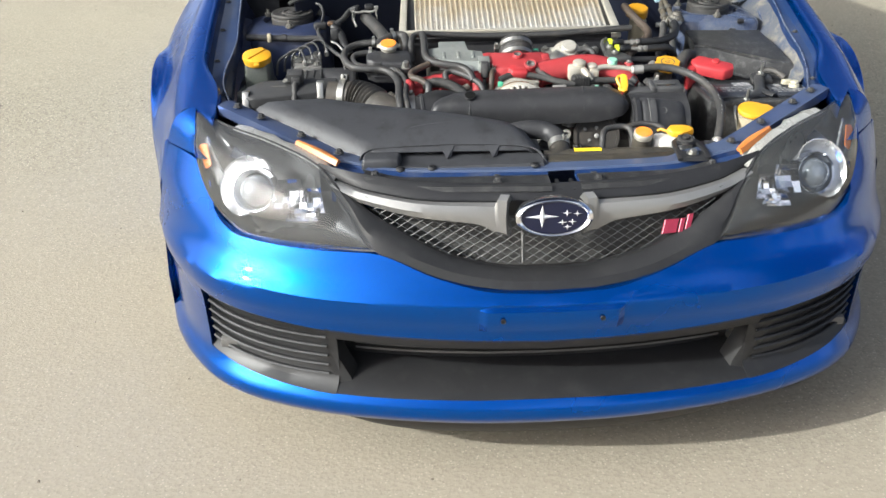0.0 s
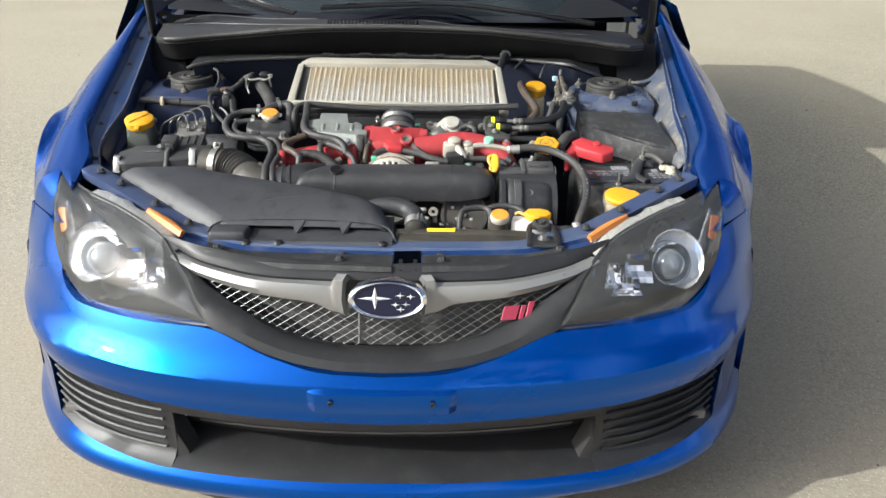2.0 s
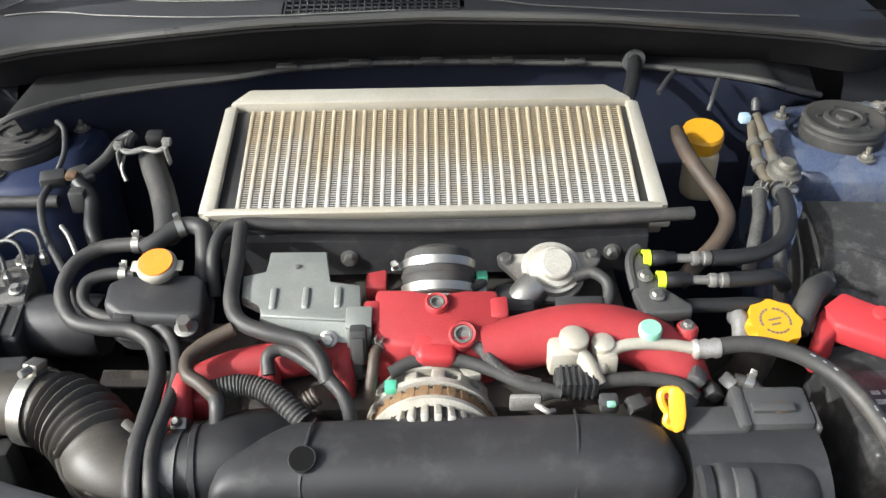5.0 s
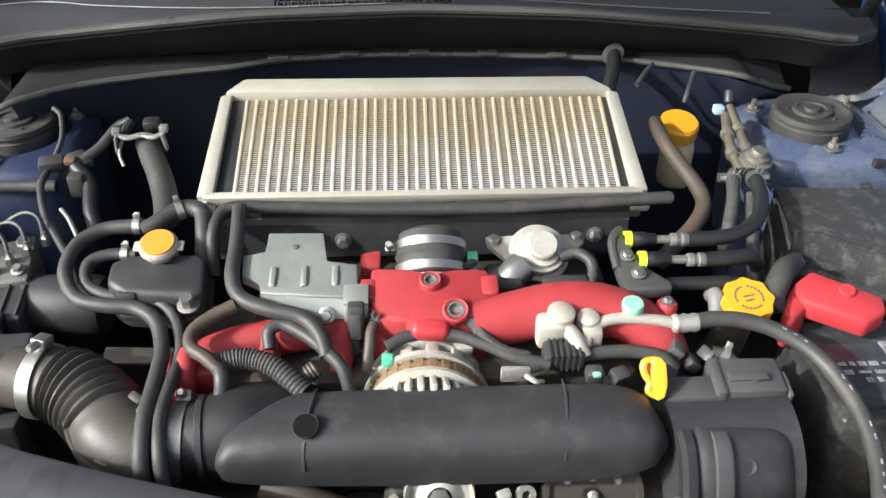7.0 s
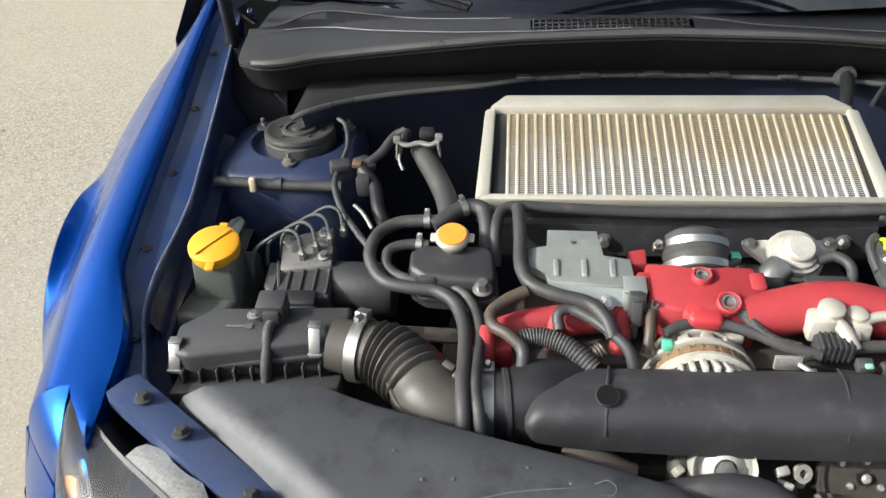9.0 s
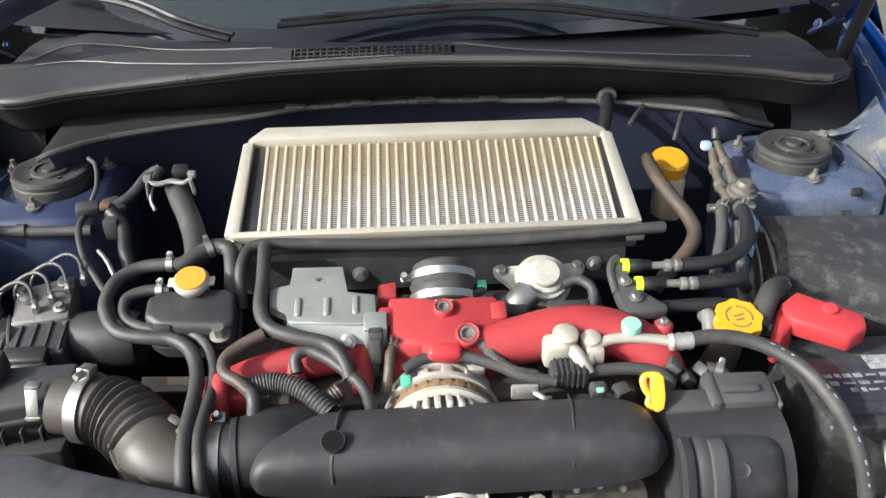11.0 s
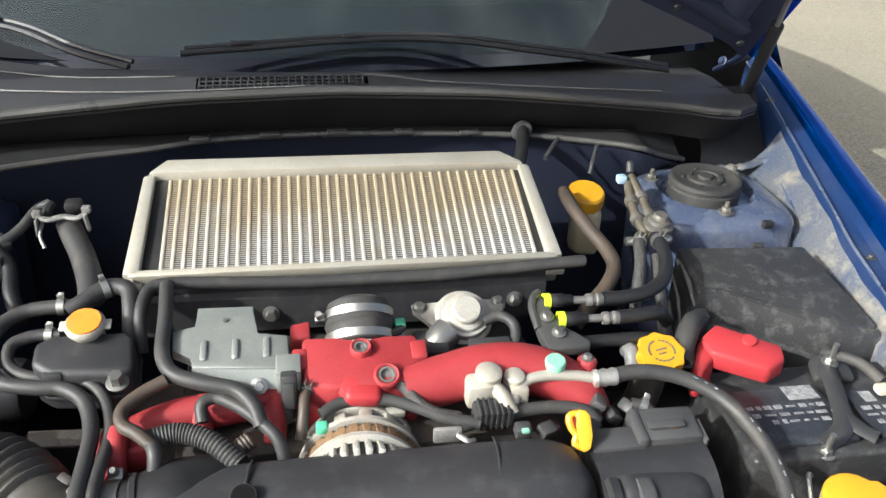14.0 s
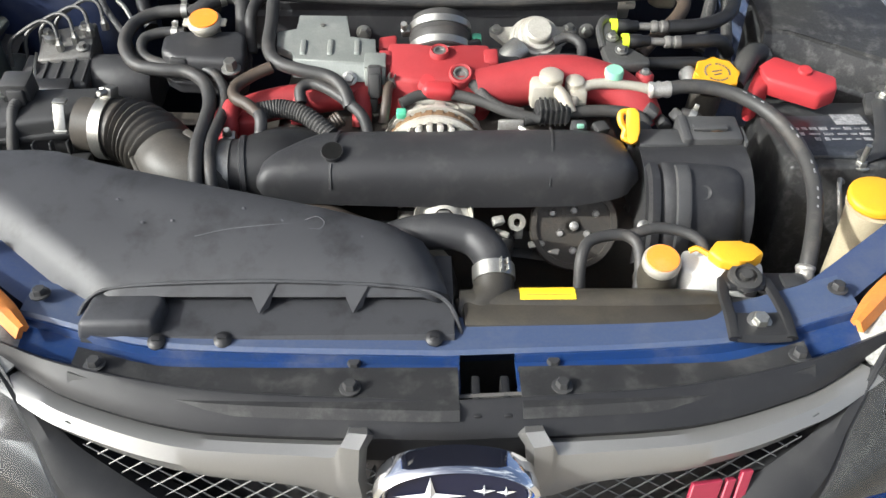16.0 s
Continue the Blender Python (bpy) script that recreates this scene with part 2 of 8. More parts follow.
# ---- mesh helpers ----
def mesh_of(bm, material_, smooth=40):
    me = bpy.data.meshes.new("mesh")
    bmesh.ops.recalc_face_normals(bm, faces=bm.faces[:])
    lim = radians(smooth)
    for f in bm.faces:
        f.smooth = True
    for e in bm.edges:
        e.smooth = len(e.link_faces) == 2 and e.calc_face_angle(0) < lim
    bm.to_mesh(me)
    bm.free()
    me.materials.append(material_)
    return me


def part(name, bm, material_, parent, label="", smooth=40, m=None):
    """Links a bmesh as one mesh object under a thing or a part."""
    ob = new(name, mesh_of(bm, material_, smooth))
    ob.parent = parent
    if m is not None:
        ob.matrix_basis = m
    if label:
        ob["label"] = label
    return ob


def shared(name, me, parent, m):
    """One more piece on a mesh that others use too."""
    ob = new(name, me)
    ob.parent = parent
    ob.matrix_basis = m
    return ob


def join(*bms):
    out = bmesh.new()
    for b in bms:
        me = bpy.data.meshes.new("tmp")
        b.to_mesh(me)
        b.free()
        out.from_mesh(me)
        bpy.data.meshes.remove(me)
    return out


def moved(bm, m):
    bmesh.ops.transform(bm, matrix=m, verts=bm.verts[:])
    return bm


def grid(rows, close_u=False, close_v=False):
    """A surface through rows of points."""
    bm = bmesh.new()
    vs = [[bm.verts.new(p) for p in r] for r in rows]
    n, k = len(vs), len(vs[0])
    for i in range(n if close_v else n - 1):
        for j in range(k if close_u else k - 1):
            q = (vs[i][j], vs[i][(j + 1) % k], vs[(i + 1) % n][(j + 1) % k], vs[(i + 1) % n][j])
            try:
                bm.faces.new(q)
            except ValueError:
                pass
    return bm


def spline(points, n=6):
    """Catmull-Rom through the points, n steps a span."""
    ps = [Vector(p) for p in points]
    if len(ps) < 3:
        return [ps[0].lerp(ps[-1], i / n) for i in range(n + 1)]
    ps = [2 * ps[0] - ps[1]] + ps + [2 * ps[-1] - ps[-2]]
    out = []
    for i in range(1, len(ps) - 2):
        a, b, c, d = ps[i - 1:i + 3]
        for s in range(n):
            t = s / n
            out.append(0.5 * ((2 * b) + (c - a) * t + (2 * a - 5 * b + 4 * c - d) * t * t + (3 * b - a - 3 * c + d) * t ** 3))
    out.append(ps[-2])
    return out


def tube(points, r, sides=10, n=6, radii=None, smooth_path=True, squash=1.0):
    """A round tube along a path, capped. radii: radius at each point of the path."""
    path = spline(points, n) if smooth_path else [Vector(p) for p in points]
    k = len(path)
    bm = bmesh.new()
    rings = []
    up = Vector((0, 0, 1))
    prev = None
    for i, p in enumerate(path):
        d = (path[min(i + 1, k - 1)] - path[max(i - 1, 0)]).normalized()
        if prev is None:
            prev = d.cross(up) if abs(d.z) < 0.95 else d.cross(Vector((1, 0, 0)))
        x = (prev - d * prev.dot(d)).normalized()
        prev = x
        y = d.cross(x)
        if radii:
            f = i / (k - 1) * (len(radii) - 1)
            j = min(int(f), len(radii) - 2)
            rr = radii[j] + (radii[j + 1] - radii[j]) * (f - j)
        else:
            rr = r
        rings.append([bm.verts.new(p + x * rr * math.cos(a) + y * rr * squash * math.sin(a)) for a in (2 * math.pi * s / sides for s in range(sides))])
    for a, b in zip(rings, rings[1:]):
        for s in range(sides):
            bm.faces.new((a[s], a[(s + 1) % sides], b[(s + 1) % sides], b[s]))
    bm.faces.new(rings[0])
    bm.faces.new(rings[-1])
    return bm


def lathe(profile, sides=24, m=None, shut=True):
    """Turns (radius, height) pairs round z. shut: closes open ends with flat caps."""
    bm = bmesh.new()
    rings = []
    for r, z in profile:
        if r < 1e-6:
            rings.append([bm.verts.new((0, 0, z))])
        else:
            rings.append([bm.verts.new((r * math.cos(a), r * math.sin(a), z)) for a in (2 * math.pi * s / sides for s in range(sides))])
    for a, b in zip(rings, rings[1:]):
        for s in range(sides):
            t = (s + 1) % sides
            if len(a) == 1 and len(b) == 1:
                continue
            if len(a) == 1:
                bm.faces.new((a[0], b[t], b[s]))
            elif len(b) == 1:
                bm.faces.new((a[s], a[t], b[0]))
            else:
                bm.faces.new((a[s], a[t], b[t], b[s]))
    if shut and len(rings[0]) > 1:
        bm.faces.new(rings[0])
    if shut and len(rings[-1]) > 1:
        bm.faces.new(rings[-1])
    if m is not None:
        moved(bm, m)
    return bm


def box(sx, sy, sz, bevel=0.004, m=None, seg=2):
    """A rounded box centred on its middle."""
    bm = bmesh.new()
    bmesh.ops.create_cube(bm, size=1)
    moved(bm, Matrix.Diagonal((sx, sy, sz, 1)))
    if bevel:
        bmesh.ops.bevel(bm, geom=bm.edges[:], offset=min(bevel, 0.45 * min(sx, sy, sz)), segments=seg, affect="EDGES", profile=0.5)
    if m is not None:
        moved(bm, m)
    return bm


def prism(outline, bottom, top, bevel=0.003, seg=2, m=None, taper=1.0):
    """A rounded slab with that outline in x and y. taper: the top's size against the bottom's."""
    bm = bmesh.new()
    n = len(outline)
    cx, cy = sum(p[0] for p in outline) / n, sum(p[1] for p in outline) / n
    lo = [bm.verts.new((x, y, bottom)) for x, y in outline]
    hi = [bm.verts.new((cx + (x - cx) * taper, cy + (y - cy) * taper, top)) for x, y in outline]
    bm.faces.new(lo[::-1])
    bm.faces.new(hi)
    for i in range(n):
        bm.faces.new((lo[i], lo[(i + 1) % n], hi[(i + 1) % n], hi[i]))
    if bevel:
        bmesh.ops.bevel(bm, geom=bm.edges[:], offset=bevel, segments=seg, affect="EDGES", profile=0.5, clamp_overlap=True)
    if m is not None:
        moved(bm, m)
    return bm


def solid(bm, thick):
    """Gives an open sheet a thickness, along its normals."""
    bmesh.ops.recalc_face_normals(bm, faces=bm.faces[:])
    bmesh.ops.solidify(bm, geom=bm.faces[:], thickness=thick)
    return bm


def basis(origin, zdir, xdir=(1, 0, 0)):
    """A pose with its z along zdir and x near xdir."""
    z = Vector(zdir).normalized()
    x = Vector(xdir)
    x = x - z * x.dot(z)
    if x.length < 1e-3:
        x = Vector((0, 1, 0)) - z * z.y
    x.normalize()
    y = z.cross(x)
    return Matrix(((x.x, y.x, z.x, origin[0]), (x.y, y.y, z.y, origin[1]), (x.z, y.z, z.z, origin[2]), (0, 0, 0, 1)))


def bolt(r=0.006, h=0.006):
    """A hexagon bolt head on a washer, standing on z = 0."""
    return join(lathe([(r * 1.5, 0), (r * 1.5, 0.0015), (r * 1.3, 0.002)], 14), lathe([(r, 0.002), (r, h * 0.8), (r * 0.85, h), (0, h)], 6))


def ring(profile, sides=24, m=None):
    """A closed section turned round z: open in its middle."""
    return lathe(list(profile) + [profile[0]], sides, m, False)


def interp(x, xs, ys):
    """Smooth monotone curve through the pairs."""
    n = len(xs)
    if x <= xs[0]:
        return float(ys[0])
    if x >= xs[-1]:
        return float(ys[-1])
    h = [xs[i + 1] - xs[i] for i in range(n - 1)]
    d = [(ys[i + 1] - ys[i]) / h[i] for i in range(n - 1)]
    i = 0
    while x > xs[i + 1]:
        i += 1

    def slope(k):
        if k == 0:
            return d[0]
        if k == n - 1:
            return d[-1]
        if d[k - 1] * d[k] <= 0:
            return 0.0
        w1, w2 = 2 * h[k] + h[k - 1], h[k] + 2 * h[k - 1]
        return (w1 + w2) / (w1 / d[k - 1] + w2 / d[k])
    t = (x - xs[i]) / h[i]
    a, b = slope(i), slope(i + 1)
    return float((2 * t ** 3 - 3 * t * t + 1) * ys[i] + (t ** 3 - 2 * t * t + t) * h[i] * a + (3 * t * t - 2 * t ** 3) * ys[i + 1] + (t ** 3 - t * t) * h[i] * b)


# ---- ground ----
def ground_material():
    m = bpy.data.materials.new("worn_concrete_lot")
    m.use_nodes = True
    nodes, links = m.node_tree.nodes, m.node_tree.links
    p = nodes["Principled BSDF"]
    co = nodes.new("ShaderNodeTexCoord")

    def noise_node(scale, detail=6, rough=0.6):
        n = nodes.new("ShaderNodeTexNoise")
        n.inputs["Scale"].default_value, n.inputs["Detail"].default_value, n.inputs["Roughness"].default_value = scale, detail, rough
        links.new(co.outputs["Object"], n.inputs["Vector"])
        return n

    def mixed(a, b, fac, lo, hi, top=1.0):
        r = nodes.new("ShaderNodeMapRange")
        r.inputs["From Min"].default_value, r.inputs["From Max"].default_value, r.inputs["To Max"].default_value = lo, hi, top
        links.new(fac, r.inputs["Value"])
        x = nodes.new("ShaderNodeMix")
        x.data_type = "RGBA"
        links.new(r.outputs["Result"], x.inputs["Factor"])
        for key, v in (("A", a), ("B", b)):
            if isinstance(v, tuple):
                x.inputs[key].default_value = (*v, 1)
            else:
                links.new(v, x.inputs[key])
        return x.outputs["Result"]

    v = nodes.new("ShaderNodeTexVoronoi")
    v.inputs["Scale"].default_value = 120
    links.new(co.outputs["Object"], v.inputs["Vector"])
    stones = mixed((0.290, 0.260, 0.188), (0.160, 0.141, 0.101), v.outputs["Color"], 0.3, 0.9)
    grain = noise_node(300, 4)
    c = mixed(stones, (0.39, 0.352, 0.262), grain.outputs["Fac"], 0.5, 0.7, 0.6)
    coarse = nodes.new("ShaderNodeTexVoronoi")
    coarse.inputs["Scale"].default_value = 62
    links.new(co.outputs["Object"], coarse.inputs["Vector"])
    c = mixed((0.115, 0.10, 0.075), c, coarse.outputs["Distance"], 0.06, 0.24)
    chips = nodes.new("ShaderNodeTexVoronoi")
    chips.inputs["Scale"].default_value = 85
    chips.inputs["Randomness"].default_value = 1
    links.new(co.outputs["Object"], chips.inputs["Vector"])
    c = mixed((0.55, 0.50, 0.385), c, chips.outputs["Distance"], 0.14, 0.24)
    pits = noise_node(70, 3)
    c = mixed(c, (0.24, 0.21, 0.17), pits.outputs["Fac"], 0.60, 0.72, 0.55)
    big = noise_node(0.55, 5)
    c = mixed(c, (0.335, 0.300, 0.220), big.outputs["Fac"], 0.35, 0.7, 0.55)
    spots = noise_node(3.2, 6, 0.7)
    c = mixed(c, (0.22, 0.20, 0.17), spots.outputs["Fac"], 0.64, 0.78, 0.5)
    # ground colour turns darker towards low y, along a noisy edge
    sep = nodes.new("ShaderNodeSeparateXYZ")
    links.new(co.outputs["Object"], sep.inputs[0])
    wob = nodes.new("ShaderNodeMath")
    wob.operation = "MULTIPLY_ADD"
    wob.inputs[1].default_value = -1.6
    links.new(big.outputs["Fac"], wob.inputs[0])
    links.new(sep.outputs["Y"], wob.inputs[2])
    c = mixed((0.275, 0.24, 0.188), c, wob.outputs[0], -2.0, 1.8)
    links.new(c, p.inputs["Base Color"])
    p.inputs["Roughness"].default_value = 0.92
    b = nodes.new("ShaderNodeBump")
    b.inputs["Strength"].default_value, b.inputs["Distance"].default_value = 0.20, 0.004
    add = nodes.new("ShaderNodeMath")
    add.operation = "ADD"
    links.new(v.outputs["Distance"], add.inputs[0])
    links.new(grain.outputs["Fac"], add.inputs[1])
    links.new(add.outputs[0], b.inputs["Height"])
    links.new(b.outputs["Normal"], p.inputs["Normal"])
    return m


def ground():
    bm = bmesh.new()
    bmesh.ops.create_grid(bm, x_segments=40, y_segments=40, size=1)
    for v in bm.verts:
        for k in (0, 1):
            v.co[k] = math.copysign(abs(v.co[k]) ** 4 * 900, v.co[k])
    ob = new("ground", mesh_of(bm, ground_material()))
    tagged(ob, "sunlit beige worn concrete lot with fine gravel grain", "ground", kind="structure")


ground()


def pebbles():
    """Loose grit and dry bits that lie about on the lot."""
    rnd = random.Random(5)
    verts, faces = [], []
    for _ in range(700):
        x, y = rnd.uniform(-3.2, 3.6), rnd.uniform(-1.2, 6)
        s = rnd.uniform(0.002, 0.005) * (2 if rnd.random() < 0.04 else 1)
        b = len(verts)
        ang = rnd.uniform(0, 6.28)
        for k in range(5):
            a = ang + k * 1.2566
            r = s * rnd.uniform(0.7, 1.3)
            verts.append((x + r * math.cos(a), y + r * math.sin(a), -0.0005))
        verts.append((x + rnd.uniform(-.3, .3) * s, y + rnd.uniform(-.3, .3) * s, s * rnd.uniform(0.5, 0.9)))
        faces += [(b + k, b + (k + 1) % 5, b + 5) for k in range(5)]
    me = bpy.data.meshes.new("mesh")
    me.from_pydata(verts, [], faces)
    me.materials.append(material("grit", (0.20, 0.17, 0.13), 0.9, 0, (0.09, 0.075, 0.055), 300, 0.9, 900, 0.2))
    tagged(new("loose_grit", me), "scattered dark grit and dry crumbs on the concrete", "grit", kind="stuff")


pebbles()

# dark road strip behind the lot, with a parked car on it
road = new("road", mesh_of(box(46, 24, 0.02, 0.004, pose(-22.6, 26.2, -0.002)), material("old_asphalt", (0.075, 0.07, 0.064), 0.9, 0, (0.11, 0.10, 0.09), 1.5, 0.8, 260, 0.4)))
tagged(road, "dark worn asphalt strip behind the concrete lot", "road", kind="structure")


def parked_car():
    thing = new("parked_car")
    thing.matrix_world = pose(-6.6, 18.6, 0.008)
    tagged(thing, "dark grey parked car standing on the asphalt strip", "car")
    paint = material("dark_grey_paint", (0.05, 0.052, 0.055), 0.35, 0.3, (0.06, 0.06, 0.062), 4, 0.5, 900, 0, coat=0.8)
    rows = []
    for x, lo, hi, half in ((-2.2, 0.45, 0.70, 0.70), (-2.1, 0.32, 0.85, 0.80), (-1.4, 0.28, 0.98, 0.87), (0, 0.28, 1.0, 0.88), (1.3, 0.28, 1.0, 0.88), (2.0, 0.34, 0.92, 0.82), (2.15, 0.45, 0.78, 0.72)):
        rows.append([(x, -half + 0.05, lo), (x, -half, lo + 0.12), (x, -half, hi - 0.14), (x, -half + 0.06, hi), (x, half - 0.06, hi), (x, half, hi - 0.14), (x, half, lo + 0.12), (x, half - 0.05, lo)])
    body = part("body", grid(rows, close_u=True), paint, thing, "", 40)
    rows = [[(x, -h, z), (x + 0.04, 0, z + 0.02), (x, h, z)] for x, h, z in ((-1.75, 0.76, 0.98), (-1.25, 0.60, 1.42), (0.2, 0.62, 1.47), (0.9, 0.72, 1.01))]
    part("cabin", solid(grid(rows), 0.02), paint, thing, "", 30)
    part("side_window", grid([[(-1.6, -0.77, 1.0), (0.7, -0.77, 1.0)], [(-1.15, -0.64, 1.38), (0.25, -0.65, 1.42)]]), DARK, body)
    for x in (-1.3, 1.35):
        for y in (-0.78, 0.78):
            w = part("wheel", lathe([(0.19, -0.1), (0.30, -0.1), (0.32, -0.06), (0.32, 0.06), (0.30, 0.1), (0.19, 0.1)], 28, basis((x, y, 0.32), (0, 1, 0)), False), TYRE, thing)
            part("rim", lathe([(0.19, -0.06), (0.12, -0.03), (0.05, -0.06), (0, -0.06)], 20, basis((x, y, 0.32), (0, 1, 0)), False), ALU, w)
            part("rim", lathe([(0.19, 0.06), (0.12, 0.03), (0.05, 0.06), (0, 0.06)], 20, basis((x, y, 0.32), (0, 1, 0)), False), ALU, w)


parked_car()

# ---- the car: outer shell ----
car = new("car")
tagged(car, "bright blue hatchback with its hood open and a red-manifold engine", "car")

PLAN = [(0, 0.030), (0.14, 0.035), (0.30, 0.055), (0.45, 0.090), (0.58, 0.143), (0.665, 0.205), (0.73, 0.29), (0.778, 0.38), (0.812, 0.47)]
PLAN_PATH = spline([(x, y, 0) for x, y in PLAN], 7)
PLAN_LEN = [0.0]
for _a, _b in zip(PLAN_PATH, PLAN_PATH[1:]):
    PLAN_LEN.append(PLAN_LEN[-1] + (_b - _a).length)


def plan_at(s):
    """The bumper's line in plan at the part s of its half, and its inward normal."""
    d = s * PLAN_LEN[-1]
    i = min(max(int(np.searchsorted(PLAN_LEN, d)) - 1, 0), len(PLAN_PATH) - 2)
    f = (d - PLAN_LEN[i]) / (PLAN_LEN[i + 1] - PLAN_LEN[i])
    p = PLAN_PATH[i].lerp(PLAN_PATH[i + 1], f)
    a = PLAN_PATH[max(i - 1, 0)]
    t = (PLAN_PATH[min(i + 2, len(PLAN_PATH) - 1)] - a).normalized()
    if i == 0:
        t = Vector((1, 0, 0)).lerp(t, min(1, f + 0.5)).normalized()
    return p, Vector((-t.y, t.x, 0))


def s_of_x(x):
    lo, hi = 0.0, 1.0
    for _ in range(30):
        mid = (lo + hi) / 2
        if plan_at(mid)[0].x < x:
            lo = mid
        else:
            hi = mid
    return lo


S_FOG = s_of_x(0.688)


def inset(s, z):
    """How far the skin lies inside the plan line at height z."""
    side = interp(s, [0.0, 0.7, 0.9, 1], [1, 1, 0.6, 0.32])
    upper = interp(z, [0.40, 0.43, 0.445, 0.47, 0.50, 0.53, 0.57, 0.62, 0.68], [0.0, 0.0, 0.012, 0.03, 0.044, 0.062, 0.098, 0.14, 0.19])
    lower = interp(z, [0.13, 0.15, 0.165, 0.185, 0.20, 0.215, 0.23, 0.36, 0.40], [0.06, 0.02, 0.004, -0.006, -0.003, 0.006, 0.014, 0.012, 0.0])
    return upper * side + lower


def top_edge(s):
    x = plan_at(s)[0].x
    return interp(x, [0, 0.10, 0.2, 0.34, 0.45, 0.60, 0.68, 0.73, 0.765, 0.79, 0.812],
                  [0.447, 0.450, 0.468, 0.508, 0.506, 0.508, 0.530, 0.572, 0.598, 0.602, 0.602])


def open_top(s):
    return interp(s, [0, 0.35, S_FOG], [0.345, 0.352, 0.375])


def open_low(s):
    return interp(s, [0, 0.4, S_FOG], [0.217, 0.214, 0.235])


def low_edge(s):
    return interp(s, [0, 0.6, 0.8, 1], [0.158, 0.155, 0.165, 0.20])


def skin(s, z, extra=0.0):
    p, n = plan_at(abs(s))
    q = p + n * (inset(abs(s), z) + extra)
    return Vector((math.copysign(q.x, s) if s else 0.0, q.y, z))


def bumper():
    half = sorted(set([i / 44 for i in range(45)] + [S_FOG]))
    cols = [-s for s in half[:0:-1]] + half
    bm = bmesh.new()
    rows = []
    for s in cols:
        a = abs(s)
        zs = [low_edge(a) + (open_low(a) - low_edge(a)) * k / 6 for k in range(7)]
        zs += [open_low(a) + (open_top(a) - open_low(a)) * k / 6 for k in range(1, 7)]
        zs += [open_top(a) + (top_edge(a) - open_top(a)) * k / 12 for k in range(1, 13)]
        rows.append([bm.verts.new(skin(s, z)) for z in zs])
    for i in range(len(cols) - 1):
        mid = abs((cols[i] + cols[i + 1]) / 2)
        for j in range(24):
            if 6 <= j < 12 and mid < S_FOG:
                continue
            bm.faces.new((rows[i][j], rows[i + 1][j], rows[i + 1][j + 1], rows[i][j + 1]))
    rim = [e for e in bm.edges if e.is_boundary]
    made = bmesh.ops.extrude_edge_only(bm, edges=rim)
    for v in made["geom"]:
        if isinstance(v, bmesh.types.BMVert):
            away = Vector((-v.co.x * 0.4, 0.9, 0)).normalized()
            v.co += away * 0.02
    part("front_bumper", bm, BLUE, car, "glossy blue painted front bumper", 32)
    # raised pad for the plate, with two screw holes
    rows = []
    for k in range(9):
        z = 0.372 + (0.430 - 0.372) * k / 8
        e = -0.0095 if 0 < k < 8 else 0.004
        rows.append([skin(s_of_x(abs(x)) * (1 if x >= 0 else -1), z, e if 0 < i < 14 else 0.004) for i, x in enumerate([-0.139 + 0.278 * q / 14 for q in range(15)])])
    part("plate_pad", grid(rows), BLUE, car, "bare plate pad with two screw holes", 25)
    for sx in (-1, 1):
        # shallow black dots stand in for the darkness inside the screw holes
        at = skin(s_of_x(0.09) * sx, 0.407, -0.0115)
        part("screw_hole", join(lathe([(0.0048, 0), (0.0048, 0.0025), (0.004, 0.003), (0.0035, 0.001), (0, 0.001)], 14, basis(at, (0, -1, 0.05)))), TRIM, car)


def undertray():
    """Black lip below the bumper, set back from its lower edge."""
    end = s_of_x(0.46)
    rows = []
    for i in range(33):
        s = end * (i / 16 - 1)
        drop = 0.055 * (1 - abs(i / 16 - 1) ** 6)
        p = skin(s, low_edge(abs(s)), 0.012)
        rows.append([p + Vector((0, 0.0, 0.02)), p, p + Vector((0, 0.012, -drop * 0.6)), p + Vector((0, 0.03, -drop)), p + Vector((0, 0.30, -drop * 0.9))])
    part("undertray", solid(grid(rows), 0.003), TRIM, car, "black plastic undertray below the bumper", 40)


